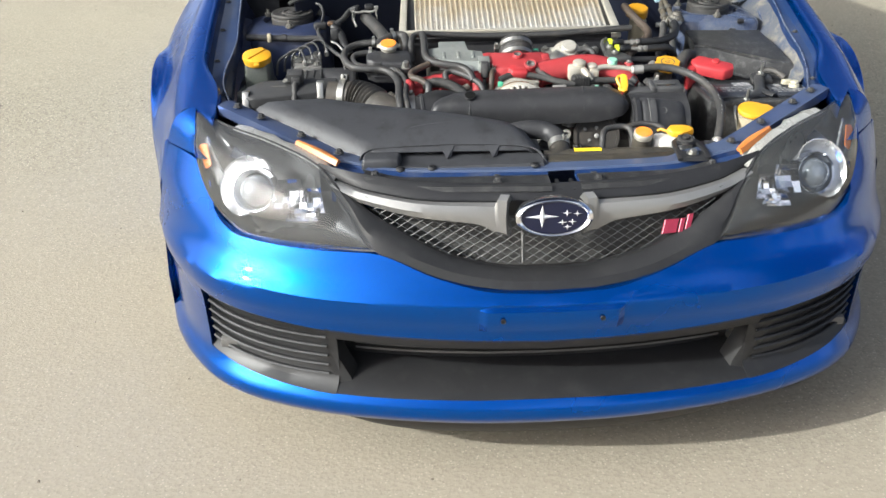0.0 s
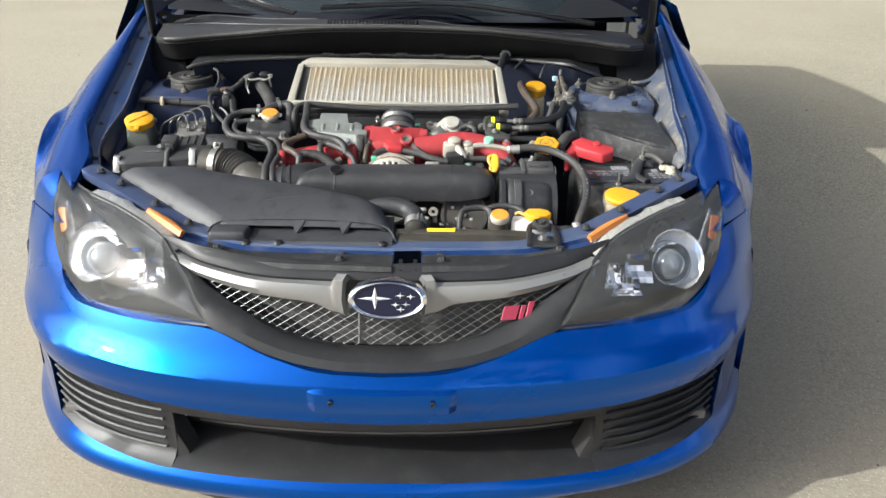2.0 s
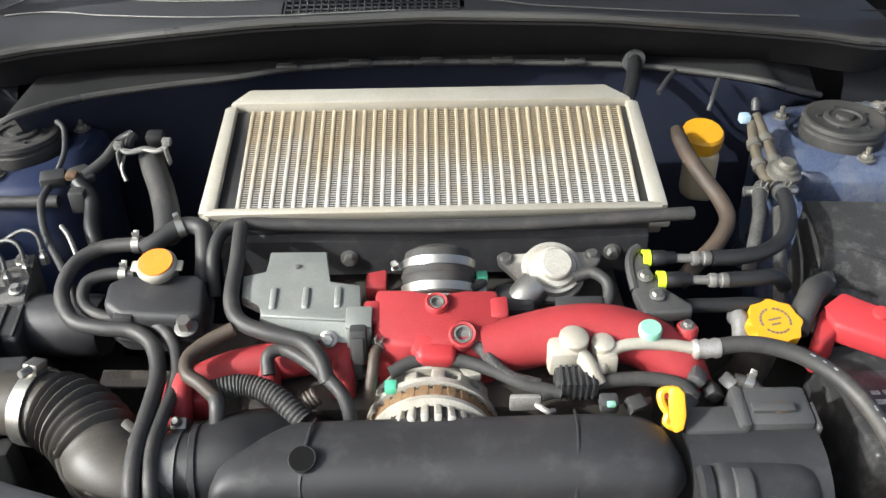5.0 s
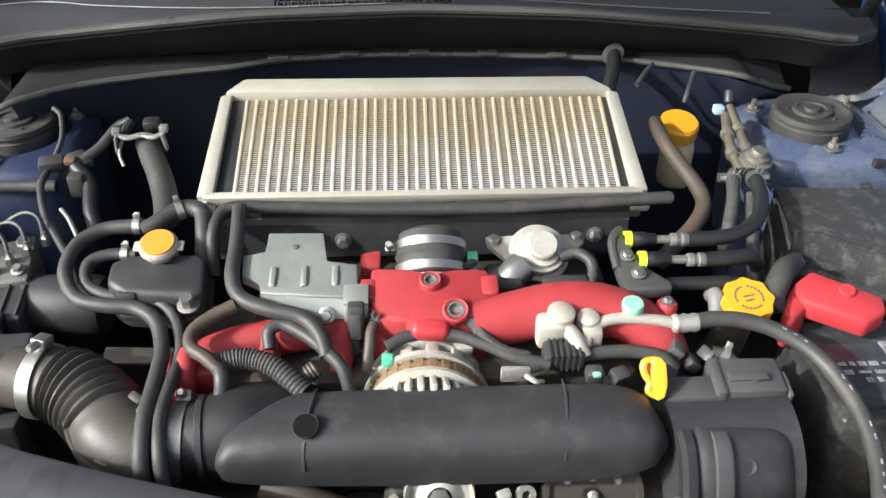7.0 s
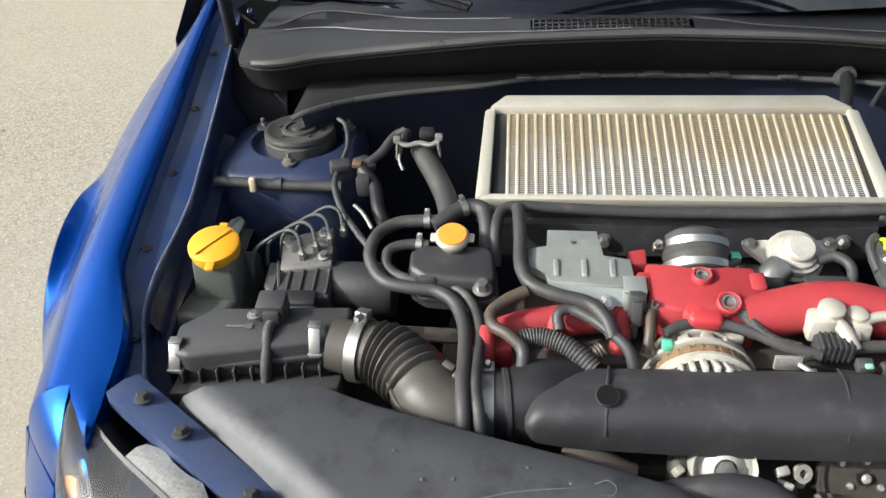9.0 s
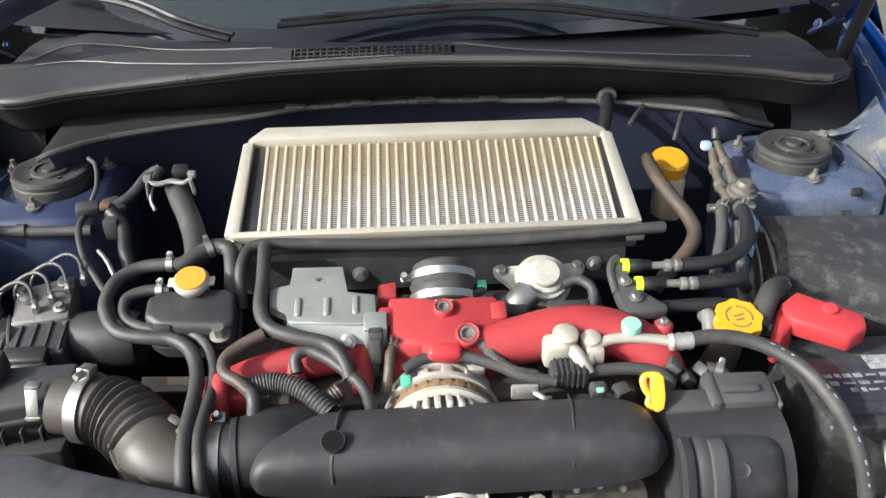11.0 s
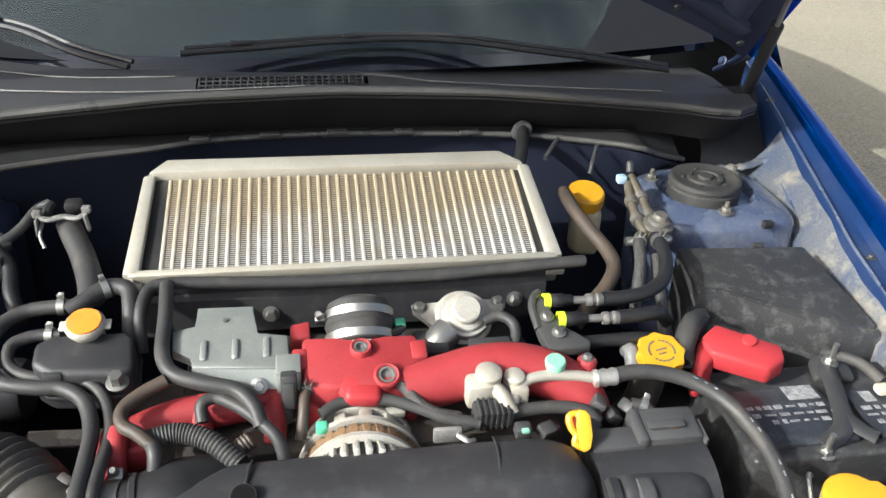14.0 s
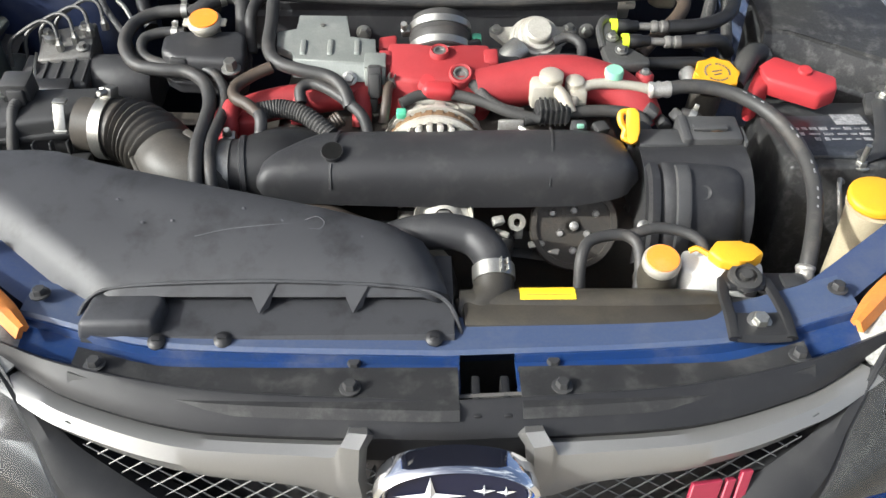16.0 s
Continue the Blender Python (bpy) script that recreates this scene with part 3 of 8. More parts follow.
def lower_grille():
    # centre black duct
    s0 = s_of_x(0.425)
    cols = [s0 * (i / 14 - 1) for i in range(29)]
    sect = [(0.0, 0.003, 1), (0.16, 0.012, 1), (0.19, 0.05, 1), (0.22, 0.10, 1), (0.80, 0.105, 1), (0.84, 0.06, 1), (0.90, 0.022, 1), (1.0, 0.004, 1)]
    rows = []
    for s in cols:
        t, b = open_top(abs(s)), open_low(abs(s))
        rows.append([skin(s, t + 0.004 + (b - t - 0.008) * f, d) for f, d, _ in sect])
    part("lower_grille", solid(grid(rows), 0.004), TRIM, car, "black plastic lower air intake", 30)
    dark = []
    for k in range(5):
        z = 0.262 + 0.012 * k
        dark.append(tube([skin(s0 * (i / 8 - 1) * 0.93, z, 0.088) for i in range(17)], 0.0025, 5, 2))
    part("intake_bar", join(*dark), DARK, car)
    for sx in (-1, 1):
        # tall end fin between the intake and the side panel
        a = s_of_x(0.375) * sx
        b = s_of_x(0.43) * sx
        rows = []
        for k in range(7):
            f = k / 6
            z = open_low(abs(a)) + 0.006 + (0.105) * f
            lean = (b - a) * f
            rows.append([skin(a + lean, z, 0.06), skin(a + lean + (b - a) * 0.1, z, 0.022), skin(a + lean + (b - a) * 0.55, z, 0.016), skin(a + lean + (b - a) * 0.9, z, 0.020)])
        part("intake_fin", solid(grid(rows), 0.003), TRIM, car)
        # ribbed side panel
        panel = []
        c0, c1 = s_of_x(0.41) * sx, (S_FOG + 0.02) * sx
        rows = []
        for i in range(13):
            s = c0 + (c1 - c0) * i / 12
            t, bo = open_top(abs(s)), open_low(abs(s))
            rows.append([skin(s, t + 0.004 + (bo - t - 0.008) * f, d) for f, d in ((0, 0.003), (0.1, 0.016), (0.2, 0.022), (0.5, 0.024), (0.8, 0.022), (0.92, 0.014), (1, 0.003))])
        fog = part("side_vent_panel", solid(grid(rows), 0.004), TRIM, car, "black ribbed vent panel", 30)
        for k in range(5):
            pts = []
            for i in range(9):
                f = i / 8
                s = c0 + (c1 - c0) * (0.06 + 0.86 * f)
                t, bo = open_top(abs(s)), open_low(abs(s))
                z = t - (t - bo) * (0.2 + 0.15 * k + 0.03 * math.sin(f * 3))
                pts.append(skin(s, z, 0.010 + 0.008 * (1 - f)))
            rib = tube(pts, 0.006, 6, 2, squash=0.5)
            part("rib", rib, TRIM, fog)


# fender sections
FY = [0.44, 0.50, 0.58, 0.66, 0.75, 0.85, 0.95, 1.05, 1.15, 1.25, 1.35, 1.5]
F_IN = [0.648, 0.658, 0.685, 0.704, 0.711, 0.716, 0.720, 0.726, 0.732, 0.738, 0.745, 0.75]
GUT_Y = [0.47, 0.50, 0.555, 0.62, 0.70, 0.784, 0.90, 1.25]
GUT_RIGHT = [0.034, 0.036, 0.026, 0.030, 0.030, 0.033, 0.025, 0.012]   # the dusty shelf hides more of it on this side
GUT_W = [0.034, 0.036, 0.026, 0.032, 0.046, 0.056, 0.052, 0.040]   # width of the gutter beside the fender's edge
F_SH = [0.735, 0.750, 0.765, 0.775, 0.780, 0.782, 0.780, 0.776, 0.772, 0.770, 0.774, 0.780]
F_MAX = [0.806, 0.818, 0.834, 0.852, 0.868, 0.880, 0.888, 0.892, 0.888, 0.876, 0.862, 0.85]
F_Z = [0.668, 0.684, 0.704, 0.726, 0.750, 0.778, 0.806, 0.835, 0.862, 0.886, 0.905, 0.925]


def fender(sx):
    # tip beside the headlight: it goes on from the bumper's skin, above a fine seam
    def lamp_edge(y):
        return interp(y, [0.285, 0.375, 0.452, 0.47], [0.548, 0.616, 0.673, 0.680])

    def skin_x(y, z):
        lo, hi = 0.5, 1.0
        for _ in range(24):
            mid = (lo + hi) / 2
            if skin(mid, z).y < y:
                lo = mid
            else:
                hi = mid
        return skin(lo, z).x
    rows = []
    for y in [0.362 + (0.470 - 0.362) * i / 10 for i in range(11)]:
        top = lamp_edge(y)
        xl, xb = interp(y, [0.285, 0.375, 0.452, 0.47], [0.640, 0.685, 0.692, 0.694]), skin_x(y, 0.6045)
        row = [(sx * (xl - 0.004), y, top - 0.02)]
        for k in range(9):
            f = k / 8
            row.append((sx * ((1 - f) ** 2 * xl + 2 * f * (1 - f) * (xb - 0.012) + f * f * xb), y, (1 - f) ** 2 * top + 2 * f * (1 - f) * (top - 0.006) + f * f * 0.6045))
        row.append((sx * (skin_x(y, 0.6045) - 0.01), y, 0.6045))
        rows.append(row)
    tip = grid(rows)
    rows = []
    for y in [0.470 + (1.30 - 0.470) * i / 40 for i in range(41)]:
        xi, xs, xm, zi = (interp(y, FY, a) for a in (F_IN, F_SH, F_MAX, F_Z))
        arch = 0.0
        if abs(y - 0.90) < 0.335:
            arch = 0.315 + math.sqrt(0.335 ** 2 - (y - 0.90) ** 2)
        low = max(arch, 0.20)
        key = [(xi - 0.004, zi - 0.02), (xi, zi), (xi + (xs - xi) * 0.25, zi + 0.003), (xi + (xs - xi) * 0.55, zi - 0.003), (xi + (xs - xi) * 0.85, zi - 0.017), (xs, zi - 0.033),
               (xs + (xm - xs) * 0.34, zi - 0.067), (xs + (xm - xs) * 0.70, zi - 0.110), (xm - 0.004, max(low + 0.03, zi - 0.155)), (xm, max(low + 0.015, zi - 0.20)), (xm - 0.002, low), (xm - 0.05, low + 0.004)]
        w = min(1.0, (y - 0.470) / 0.20)
        w = w * w * (3 - 2 * w)
        xb, zt = skin_x(0.47, 0.6045), lamp_edge(0.47)
        front = [(0.648, zt - 0.02)]
        for f in (0, 0.15, 0.35, 0.6, 0.8, 0.95):
            front.append(((1 - f) ** 2 * (0.694 if f else 0.652) + 2 * f * (1 - f) * (xb - 0.012) + f * f * xb, (1 - f) ** 2 * zt + 2 * f * (1 - f) * (zt - 0.006) + f * f * 0.6045))
        front += [(skin_x(0.47, min(z, 0.60)), min(z, 0.60)) for x, z in key[7:11]] + [key[11]]
        key = [(a + (b[0] + 0.20 * min(1, i / 3) * (y - 0.47) - a) * (1 - w), c + (b[1] + 0.22 * (y - 0.47) - c) * (1 - w)) if i < 7 else (a + (b[0] + 0.20 * (y - 0.47) - a) * (1 - w), c) for i, ((a, c), b) in enumerate(zip(key, front))]
        prof = spline([(a, 0, b) for a, b in key], 3)
        rows.append([(sx * p.x, y, p.z) for p in prof])
    # narrow tongue of the fender between the lamp's rear tip and the gutter
    tongue = []
    for y in [0.392 + (0.474 - 0.392) * i / 8 for i in range(9)]:
        e, o = interp(y, [0.392, 0.44, 0.474], [0.645, 0.648, 0.6525]), interp(y, [0.392, 0.43, 0.462, 0.474], [0.6455, 0.670, 0.691, 0.696])
        z = interp(y, [0.392, 0.44, 0.474], [0.668, 0.677, 0.683])
        tongue.append([(sx * (e - 0.002), y, z - 0.03), (sx * e, y, z - 0.001), (sx * (e + (o - e) * 0.5), y, z + 0.0015), (sx * o, y, z - 0.002), (sx * o, y, z - 0.008)])
    part("front_fender", join(tip, grid(rows), grid(tongue)), BLUE, car, "glossy blue flared front fender", 35)
    # inner gutter panel with dull paint, dark enough for the left's shade, and its black seal
    rows, seal = [], []
    for y in [0.47 + (1.24 - 0.47) * i / 24 for i in range(25)]:
        xi, zi = interp(y, FY, F_IN), interp(y, FY, F_Z)
        w = interp(y, GUT_Y, GUT_RIGHT if sx > 0 else GUT_W)
        rows.append([(sx * (xi - 0.003), y, zi - 0.012), (sx * (xi - 0.012), y, zi - 0.022), (sx * (xi - w), y, zi - 0.026), (sx * (xi - w - 0.004), y, zi - 0.034), (sx * (xi - w - 0.006), y, zi - 0.12), (sx * (xi - w - 0.03), y, zi - 0.45)])
        seal.append((sx * (xi - w - 0.002), y, zi - 0.022))
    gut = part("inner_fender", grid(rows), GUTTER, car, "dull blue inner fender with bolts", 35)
    part("flange_edge", tube(seal[::2], 0.0024, 8, 3), DUSTBLUE, gut, "pale blue edge of the gutter flange")
    hole_me = mesh_of(bolt(0.005, 0.005), PLASTIC)
    for y in (0.56, 0.765, 1.12) if sx > 0 else (0.56, 0.70, 0.84, 0.98, 1.12):
        xi, zi = interp(y, FY, F_IN), interp(y, FY, F_Z)
        shared("bolt", hole_me, gut, pose(sx * (xi - 0.019), y, zi - 0.0238))
    # arch lining and the wheel
    rows = []
    for i in range(17):
        a = math.pi * i / 16
        y, z = 0.90 - 0.338 * math.cos(a), 0.315 + 0.338 * math.sin(a)
        rows.append([(sx * (interp(y, FY, F_MAX) - 0.02), y, z), (sx * 0.60, y, z)])
    part("arch_liner", grid(rows), DARK, car)
    wheel = part("wheel", lathe([(0.20, -0.09), (0.29, -0.105), (0.308, -0.09), (0.316, 0), (0.308, 0.09), (0.29, 0.1), (0.215, 0.095)], 40, basis((sx * 0.745, 0.90, 0.316), (sx, 0, 0), (0, 1, 0)), False), TYRE, car, "black road tyre on a dark alloy rim")
    spokes = [box(0.03, 0.19, 0.02, 0.006, basis((sx * 0.825, 0.90, 0.316), (sx, 0, 0), (0, 1, 0)) @ pose(0, 0, 0, 0, 0, 36 * k) @ pose(0, 0.11, 0)) for k in range(10)]
    part("rim", join(lathe([(0.215, -0.08), (0.215, 0.085), (0.205, 0.09), (0.19, 0.03), (0.0, 0.02)], 32, basis((sx * 0.745, 0.90, 0.316), (sx, 0, 0), (0, 1, 0))), *spokes), GUNMETAL, wheel)


def headlight(sx):
    low = spline([(0.316, 0.113, 0.513), (0.44, 0.150, 0.506), (0.555, 0.200, 0.506), (0.64, 0.285, 0.545), (0.684, 0.377, 0.615), (0.690, 0.460, 0.672)], 6)
    top = spline([(0.318, 0.116, 0.517), (0.372, 0.178, 0.588), (0.425, 0.236, 0.632), (0.52, 0.318, 0.652), (0.62, 0.394, 0.662), (0.690, 0.463, 0.674)], 6)

    def patch(depth, bulge, rows=9):
        out = []
        for k in range(rows):
            f = k / (rows - 1)
            row = []
            for i, (a, b) in enumerate(zip(low, top)):
                u = i / (len(low) - 1)
                p = a.lerp(b, f)
                nrm = Vector((0.45, -0.62, 0.62))
                q = p + nrm * (bulge * math.sin(math.pi * f) * math.sin(math.pi * u) ** 0.6 - depth * math.sin(math.pi * min(1, max(0, f))) ** 0.5 * math.sin(math.pi * u) ** 0.5)
                row.append((sx * q.x, q.y, q.z))
            out.append(row)
        return out
    lamp = part("headlight", solid(grid(patch(0.075, 0.0)), 0.004), LAMPBLK, car, "projector headlight with a dusty clear cover and dark housing", 50)
    cover = part("cover", grid(patch(-0.002, 0.026)), CLEAR, lamp, "clear dusty plastic cover", 60)
    cover.visible_shadow = False
    face = Vector((sx * 0.22, -0.90, 0.38)).normalized()
    r = 0.039
    m = basis((sx * 0.553, 0.262, 0.574), face)
    part("projector", lathe([(r * 1.12, -0.03), (r * 1.16, -0.004), (r * 1.08, 0.004), (r * 0.98, 0.002), (r * 0.88, -0.010), (r * 0.82, -0.014)], 32, m, False), CHROME, lamp, "bright ring round the lamp")
    part("lamp_back", lathe([(r * 1.12, -0.030), (0, -0.034)], 24, m, False), DARK, lamp)
    part("lens", lathe([(r * 0.80, -0.012), (r * 0.77, 0.0), (r * 0.6, 0.012), (r * 0.3, 0.019), (0, 0.021)], 28, m), LENSGLASS, lamp)
    # silvered shroud: a broad crescent round the outer side of the projector
    rows = []
    for k in range(19):
        a = math.radians(-70 + 215 * k / 18)
        w = math.sin(math.pi * k / 18) ** 0.6
        rows.append([m @ Vector((sx * q * math.cos(a), q * math.sin(a), z)) for q, z in ((r * 1.18, -0.020), (r * (1.22 + 0.22 * w), -0.012), (r * (1.26 + 0.42 * w), 0.000), (r * (1.28 + 0.52 * w), 0.006), (r * (1.29 + 0.56 * w), 0.002))])
    part("shroud", grid(rows), SILVER, lamp, "silvered crescent shroud", 20)
    # faceted high-beam bowls beside it
    for cx, cy, cz, w, h in ((0.480, 0.226, 0.580, 0.028, 0.028), (0.436, 0.210, 0.572, 0.020, 0.024), (0.460, 0.210, 0.543, 0.028, 0.012)):
        mb = basis((sx * cx, cy, cz), face)
        rows = []
        for q in range(6):
            v = -1 + 2 * q / 5
            rows.append([mb @ Vector((u * w * (1 - 0.18 * v), v * h, -0.016 * (1 - u * u) * (1 - v * v) + 0.0008 * ((q * 3 + n) % 4 - 1.5) * (abs(u) < 1))) for n, u in enumerate((-1, -0.6, -0.2, 0.2, 0.6, 1))])
        part("high_beam", grid(rows), CHROME, lamp, "faceted chrome reflector", 4)
    rows = []
    for k in range(6):
        f = k / 5
        rows.append([(sx * (0.618 + 0.045 * f + 0.014 * j), 0.318 + 0.085 * f + 0.012 * j, 0.566 + 0.065 * f - 0.010 * j + 0.006 * ((j + k) % 2)) for j in range(4)])
    part("side_reflector", solid(grid(rows), 0.004), SILVER, lamp, "faceted chrome side reflector")
    part("amber_reflector", solid(grid([[(sx * (0.662 + 0.012 * i - 0.004 * k), 0.385 - 0.012 * k + 0.006 * i, 0.628 - 0.012 * k - 0.006 * i + 0.004 * ((i + k) % 2)) for i in range(3)] for k in range(4)]), 0.002), AMBER, lamp, "red-orange corner reflector", 5)
    # top flange of the housing, and the amber side marker behind it
    fl = []
    for a in top[9:24]:
        k = 1.9 + 0.22 * math.sin(a.x * 120) + 0.14 * math.sin(a.x * 310)
        fl.append([(sx * a.x, a.y, a.z), (sx * (a.x - 0.006 * k), a.y + 0.009 * k, a.z + 0.003), (sx * (a.x - 0.009 * k), a.y + 0.016 * k, a.z - 0.004)])
    part("flange", solid(grid(fl), 0.004), HAZYEDGE, lamp, "hazed clear plastic rear flange")
    pts = [(0.386, 0.240, 0.634), (0.410, 0.260, 0.640), (0.440, 0.286, 0.646), (0.470, 0.314, 0.650)]
    rows = []
    for i, p in enumerate(spline(pts, 3)):
        w = 0.009 + 0.007 * math.sin(math.pi * i / 9)
        rows.append([(sx * (p.x - w * 0.65), p.y + w * 0.75, p.z + 0.001), (sx * (p.x - w * 0.3), p.y + w * 0.35, p.z + 0.006), (sx * p.x, p.y, p.z + 0.005), (sx * (p.x + 0.004), p.y - 0.004, p.z - 0.004)])
    part("side_marker", solid(grid(rows), 0.006), MARKER, lamp, "orange marker strip on the lamp's top")


MARKER = material("aged_orange_marker", (0.55, 0.19, 0.035), 0.4, 0, (0.42, 0.15, 0.04), 20, 0.7, 300, 0.1, stain=(0.30, 0.16, 0.07), stain_scale=25, stain_amount=0.35)
LENSGLASS = material("projector_lens", (0.30, 0.32, 0.34), 0.05, 0.6, (0.22, 0.24, 0.26), 12, 0.6, 60, 0, coat=1)


STARCHROME = material("bright_star", (0.86, 0.86, 0.86), 0.25, 0.5, (0.8, 0.8, 0.8), 5, 0.3, 100, 0)
MESHWIRE = material("silver_wire", (0.14, 0.14, 0.137), 0.4, 0.6, (0.10, 0.10, 0.097), 30, 0.6, 300, 0)


def v_low(x):
    """The lower edge of the grille's black surround."""
    return interp(abs(x), [0, 0.09, 0.2, 0.318], [0.452, 0.455, 0.474, 0.515])


def grille():
    xs = [-0.42 + 0.84 * i / 56 for i in range(57)]

    def top_line(x):
        a = abs(x)
        return Vector((x, interp(a, [0, 0.2, 0.35, 0.42], [0.178, 0.187, 0.212, 0.236]), interp(a, [0, 0.2, 0.35, 0.42], [0.606, 0.612, 0.626, 0.637])))

    def mid_line(x):
        a = abs(x)
        return Vector((x, interp(a, [0, 0.2, 0.33, 0.40], [0.150, 0.158, 0.186, 0.222]), interp(a, [0, 0.2, 0.33, 0.40], [0.582, 0.586, 0.600, 0.614])))

    # black top panel
    rows = []
    for x in xs:
        t, m = top_line(x), mid_line(x)
        rows.append([t + Vector((0, 0.012, -0.014)), t + Vector((0, 0.003, -0.003)), t, t.lerp(m, 0.08) + Vector((0, 0, 0.0015)), t.lerp(m, 0.25) + Vector((0, 0, 0.002)), t.lerp(m, 0.5) + Vector((0, 0, 0.003)), t.lerp(m, 0.75) + Vector((0, 0, 0.003)), t.lerp(m, 0.95) + Vector((0, 0.001, 0)), m + Vector((0, 0.004, -0.004)), m + Vector((0, 0.004, -0.03))])
    g = part("front_grille", solid(grid(rows), 0.004), PANELTRIM, car, "black plastic grille surround with gunmetal wings", 28)
    # V-shaped lower surround, up to the headlights' inner corners
    outer = spline([(0.425, 0.238, 0.634), (0.372, 0.172, 0.574), (0.320, 0.112, 0.512), (0.20, 0.076, 0.468), (0.09, 0.061, 0.450), (0.0, 0.058, 0.447)], 6)
    inner = spline([(0.398, 0.225, 0.608), (0.352, 0.184, 0.585), (0.318, 0.160, 0.563), (0.20, 0.118, 0.503), (0.09, 0.104, 0.476), (0.0, 0.102, 0.472)], 6)
    pairs = [(Vector((-a.x, a.y, a.z)), Vector((-b.x, b.y, b.z))) for a, b in zip(outer, inner)] + [(a, b) for a, b in zip(outer[-2::-1], inner[-2::-1])]
    rows = []
    for a, b in pairs:
        d = b - a
        rows.append([a + Vector((0, 0.012, -0.012)), a, a + d * 0.3 + Vector((0, -0.006, 0.007)), a + d * 0.65 + Vector((0, -0.006, 0.006)), a + d * 0.92 + Vector((0, -0.002, 0.002)), b, b + Vector((0, 0.03, -0.012))])
    part("lower_surround", solid(grid(rows), 0.004), TRIM, g, "", 30)
    for sx in (-1, 1):
        # gunmetal wing with an upright tab beside the emblem
        rows = []
        for f in [i / 28 * 0.93 for i in range(29)] + [0.936, 0.942, 0.948, 0.965, 0.985, 1.0]:
            x = 0.388 + (0.066 - 0.388) * f
            y = interp(x, [0.06, 0.2, 0.33, 0.39], [0.147, 0.152, 0.184, 0.216])
            zt = interp(x, [0.06, 0.2, 0.33, 0.39], [0.580, 0.584, 0.596, 0.607])
            h = interp(x, [0.066, 0.09, 0.12, 0.2, 0.28, 0.34, 0.37, 0.388], [0.060, 0.052, 0.036, 0.027, 0.021, 0.016, 0.011, 0.004])
            up = Vector((x, y, zt + (0.016 * min(1, (f - 0.93) / 0.018) if f > 0.93 else 0)))
            out = Vector((0.008, -0.010, 0.002))
            dn = Vector((x, y - 0.003 - 0.005 * min(1, h / 0.03), zt - h))
            if f > 0.99:
                up, dn = up + Vector((0, 0.010, -0.011)), dn + Vector((0, 0.012, 0.008))
            rows.append([(sx * p.x, p.y, p.z) for p in (up + Vector((0, 0.014, -0.008)), up, up.lerp(dn, 0.10) + out * 0.7, up.lerp(dn, 0.55) + out, up.lerp(dn, 0.92) + out * 0.6, dn, dn + Vector((0, 0.018, 0.002)))])
        part("wing", solid(grid(rows), 0.003), GUNMETAL, g, "gunmetal trim wing", 40)
    # wire mesh, as one lattice of thin strands
    def face(x, z):
        return Vector((x, 0.120 + 0.30 * (z - 0.475) + 0.12 * x * x, z))
    strands = []
    for k in range(-26, 27):
        for sgn in (-1, 1):
            pts = []
            for i in range(41):
                z = 0.470 + 0.125 * i / 40
                x = 0.0245 * k + sgn * (z - 0.5) * 1.7
                inner = interp(abs(x), [0, 0.09, 0.2, 0.30, 0.345], [0.468, 0.470, 0.496, 0.549, 0.60])
                if abs(x) < 0.335 and inner < z < interp(abs(x), [0, .09, .35], [0.56, 0.562, 0.60]):
                    pts.append(face(x, z))
            if len(pts) > 2:
                strands.append(tube([pts[0], pts[-1]], 0.0008, 4, 2))
    lat = part("mesh_insert", join(*strands), MESHWIRE, g, "woven wire mesh insert", 60)
    tagged(lat, kind="stuff")
    rows = [[(x, 0.19 + 0.3 * x * x, z) for x in (-0.36, -0.2, 0, 0.2, 0.36)] for z in (0.43, 0.5, 0.6)]
    part("backing", solid(grid(rows), 0.004), DARK, g)
    part("mesh_post", tube([face(-0.045, 0.476) + Vector((0, -0.004, 0)), face(-0.045, 0.53) + Vector((0, -0.004, 0))], 0.0025, 6), MESHWIRE, g)
    # oval emblem: plain shapes only
    m = basis((0.008, 0.108, 0.571), (0, -0.995, 0.10))
    oval = lathe([(0.0, 0.004), (0.060, 0.004), (0.0625, 0.009), (0.067, 0.011), (0.0715, 0.008), (0.073, 0.0), (0.07, -0.02)], 48)
    emblem = part("emblem", moved(oval, m @ Matrix.Diagonal((0.98, 0.50, 1, 1))), CHROME, g, "oval chrome emblem with a dark blue field and plain stars")
    part("field", moved(lathe([(0.0605, 0.0035), (0.0605, 0.0058), (0, 0.0066)], 48), m @ Matrix.Diagonal((0.975, 0.49, 1, 1))), EMBLEMBLUE, emblem)
    for cx, cy, r in ((-0.022, 0.003, 0.030), (0.022, 0.010, 0.0095), (0.040, 0.008, 0.0085), (0.014, -0.010, 0.0085), (0.032, -0.009, 0.0085), (0.023, -0.020, 0.0085)):
        star = bmesh.new()
        c = star.verts.new((cx, cy, 0.0105))
        ring = [star.verts.new((cx + (r if k % 2 == 0 else r * 0.2) * math.cos(k * math.pi / 4) * (1 if k % 4 == 0 else 1), cy + (r * 0.85 if k % 2 == 0 else r * 0.2) * math.sin(k * math.pi / 4), 0.0072)) for k in range(8)]
        for k in range(8):
            star.faces.new((c, ring[k], ring[(k + 1) % 8]))
        part("star", moved(star, m @ Matrix.Diagonal((1.02, 0.88, 1, 1))), STARCHROME, emblem, smooth=5)
    # small cherry-red badge: slanted plain bars
    mb = basis((0.247, 0.134, 0.532), (0.10, -0.90, 0.42)) @ pose(0, 0, 0, 0, 0, 4) @ Matrix.Diagonal((0.88, 0.88, 1, 1))

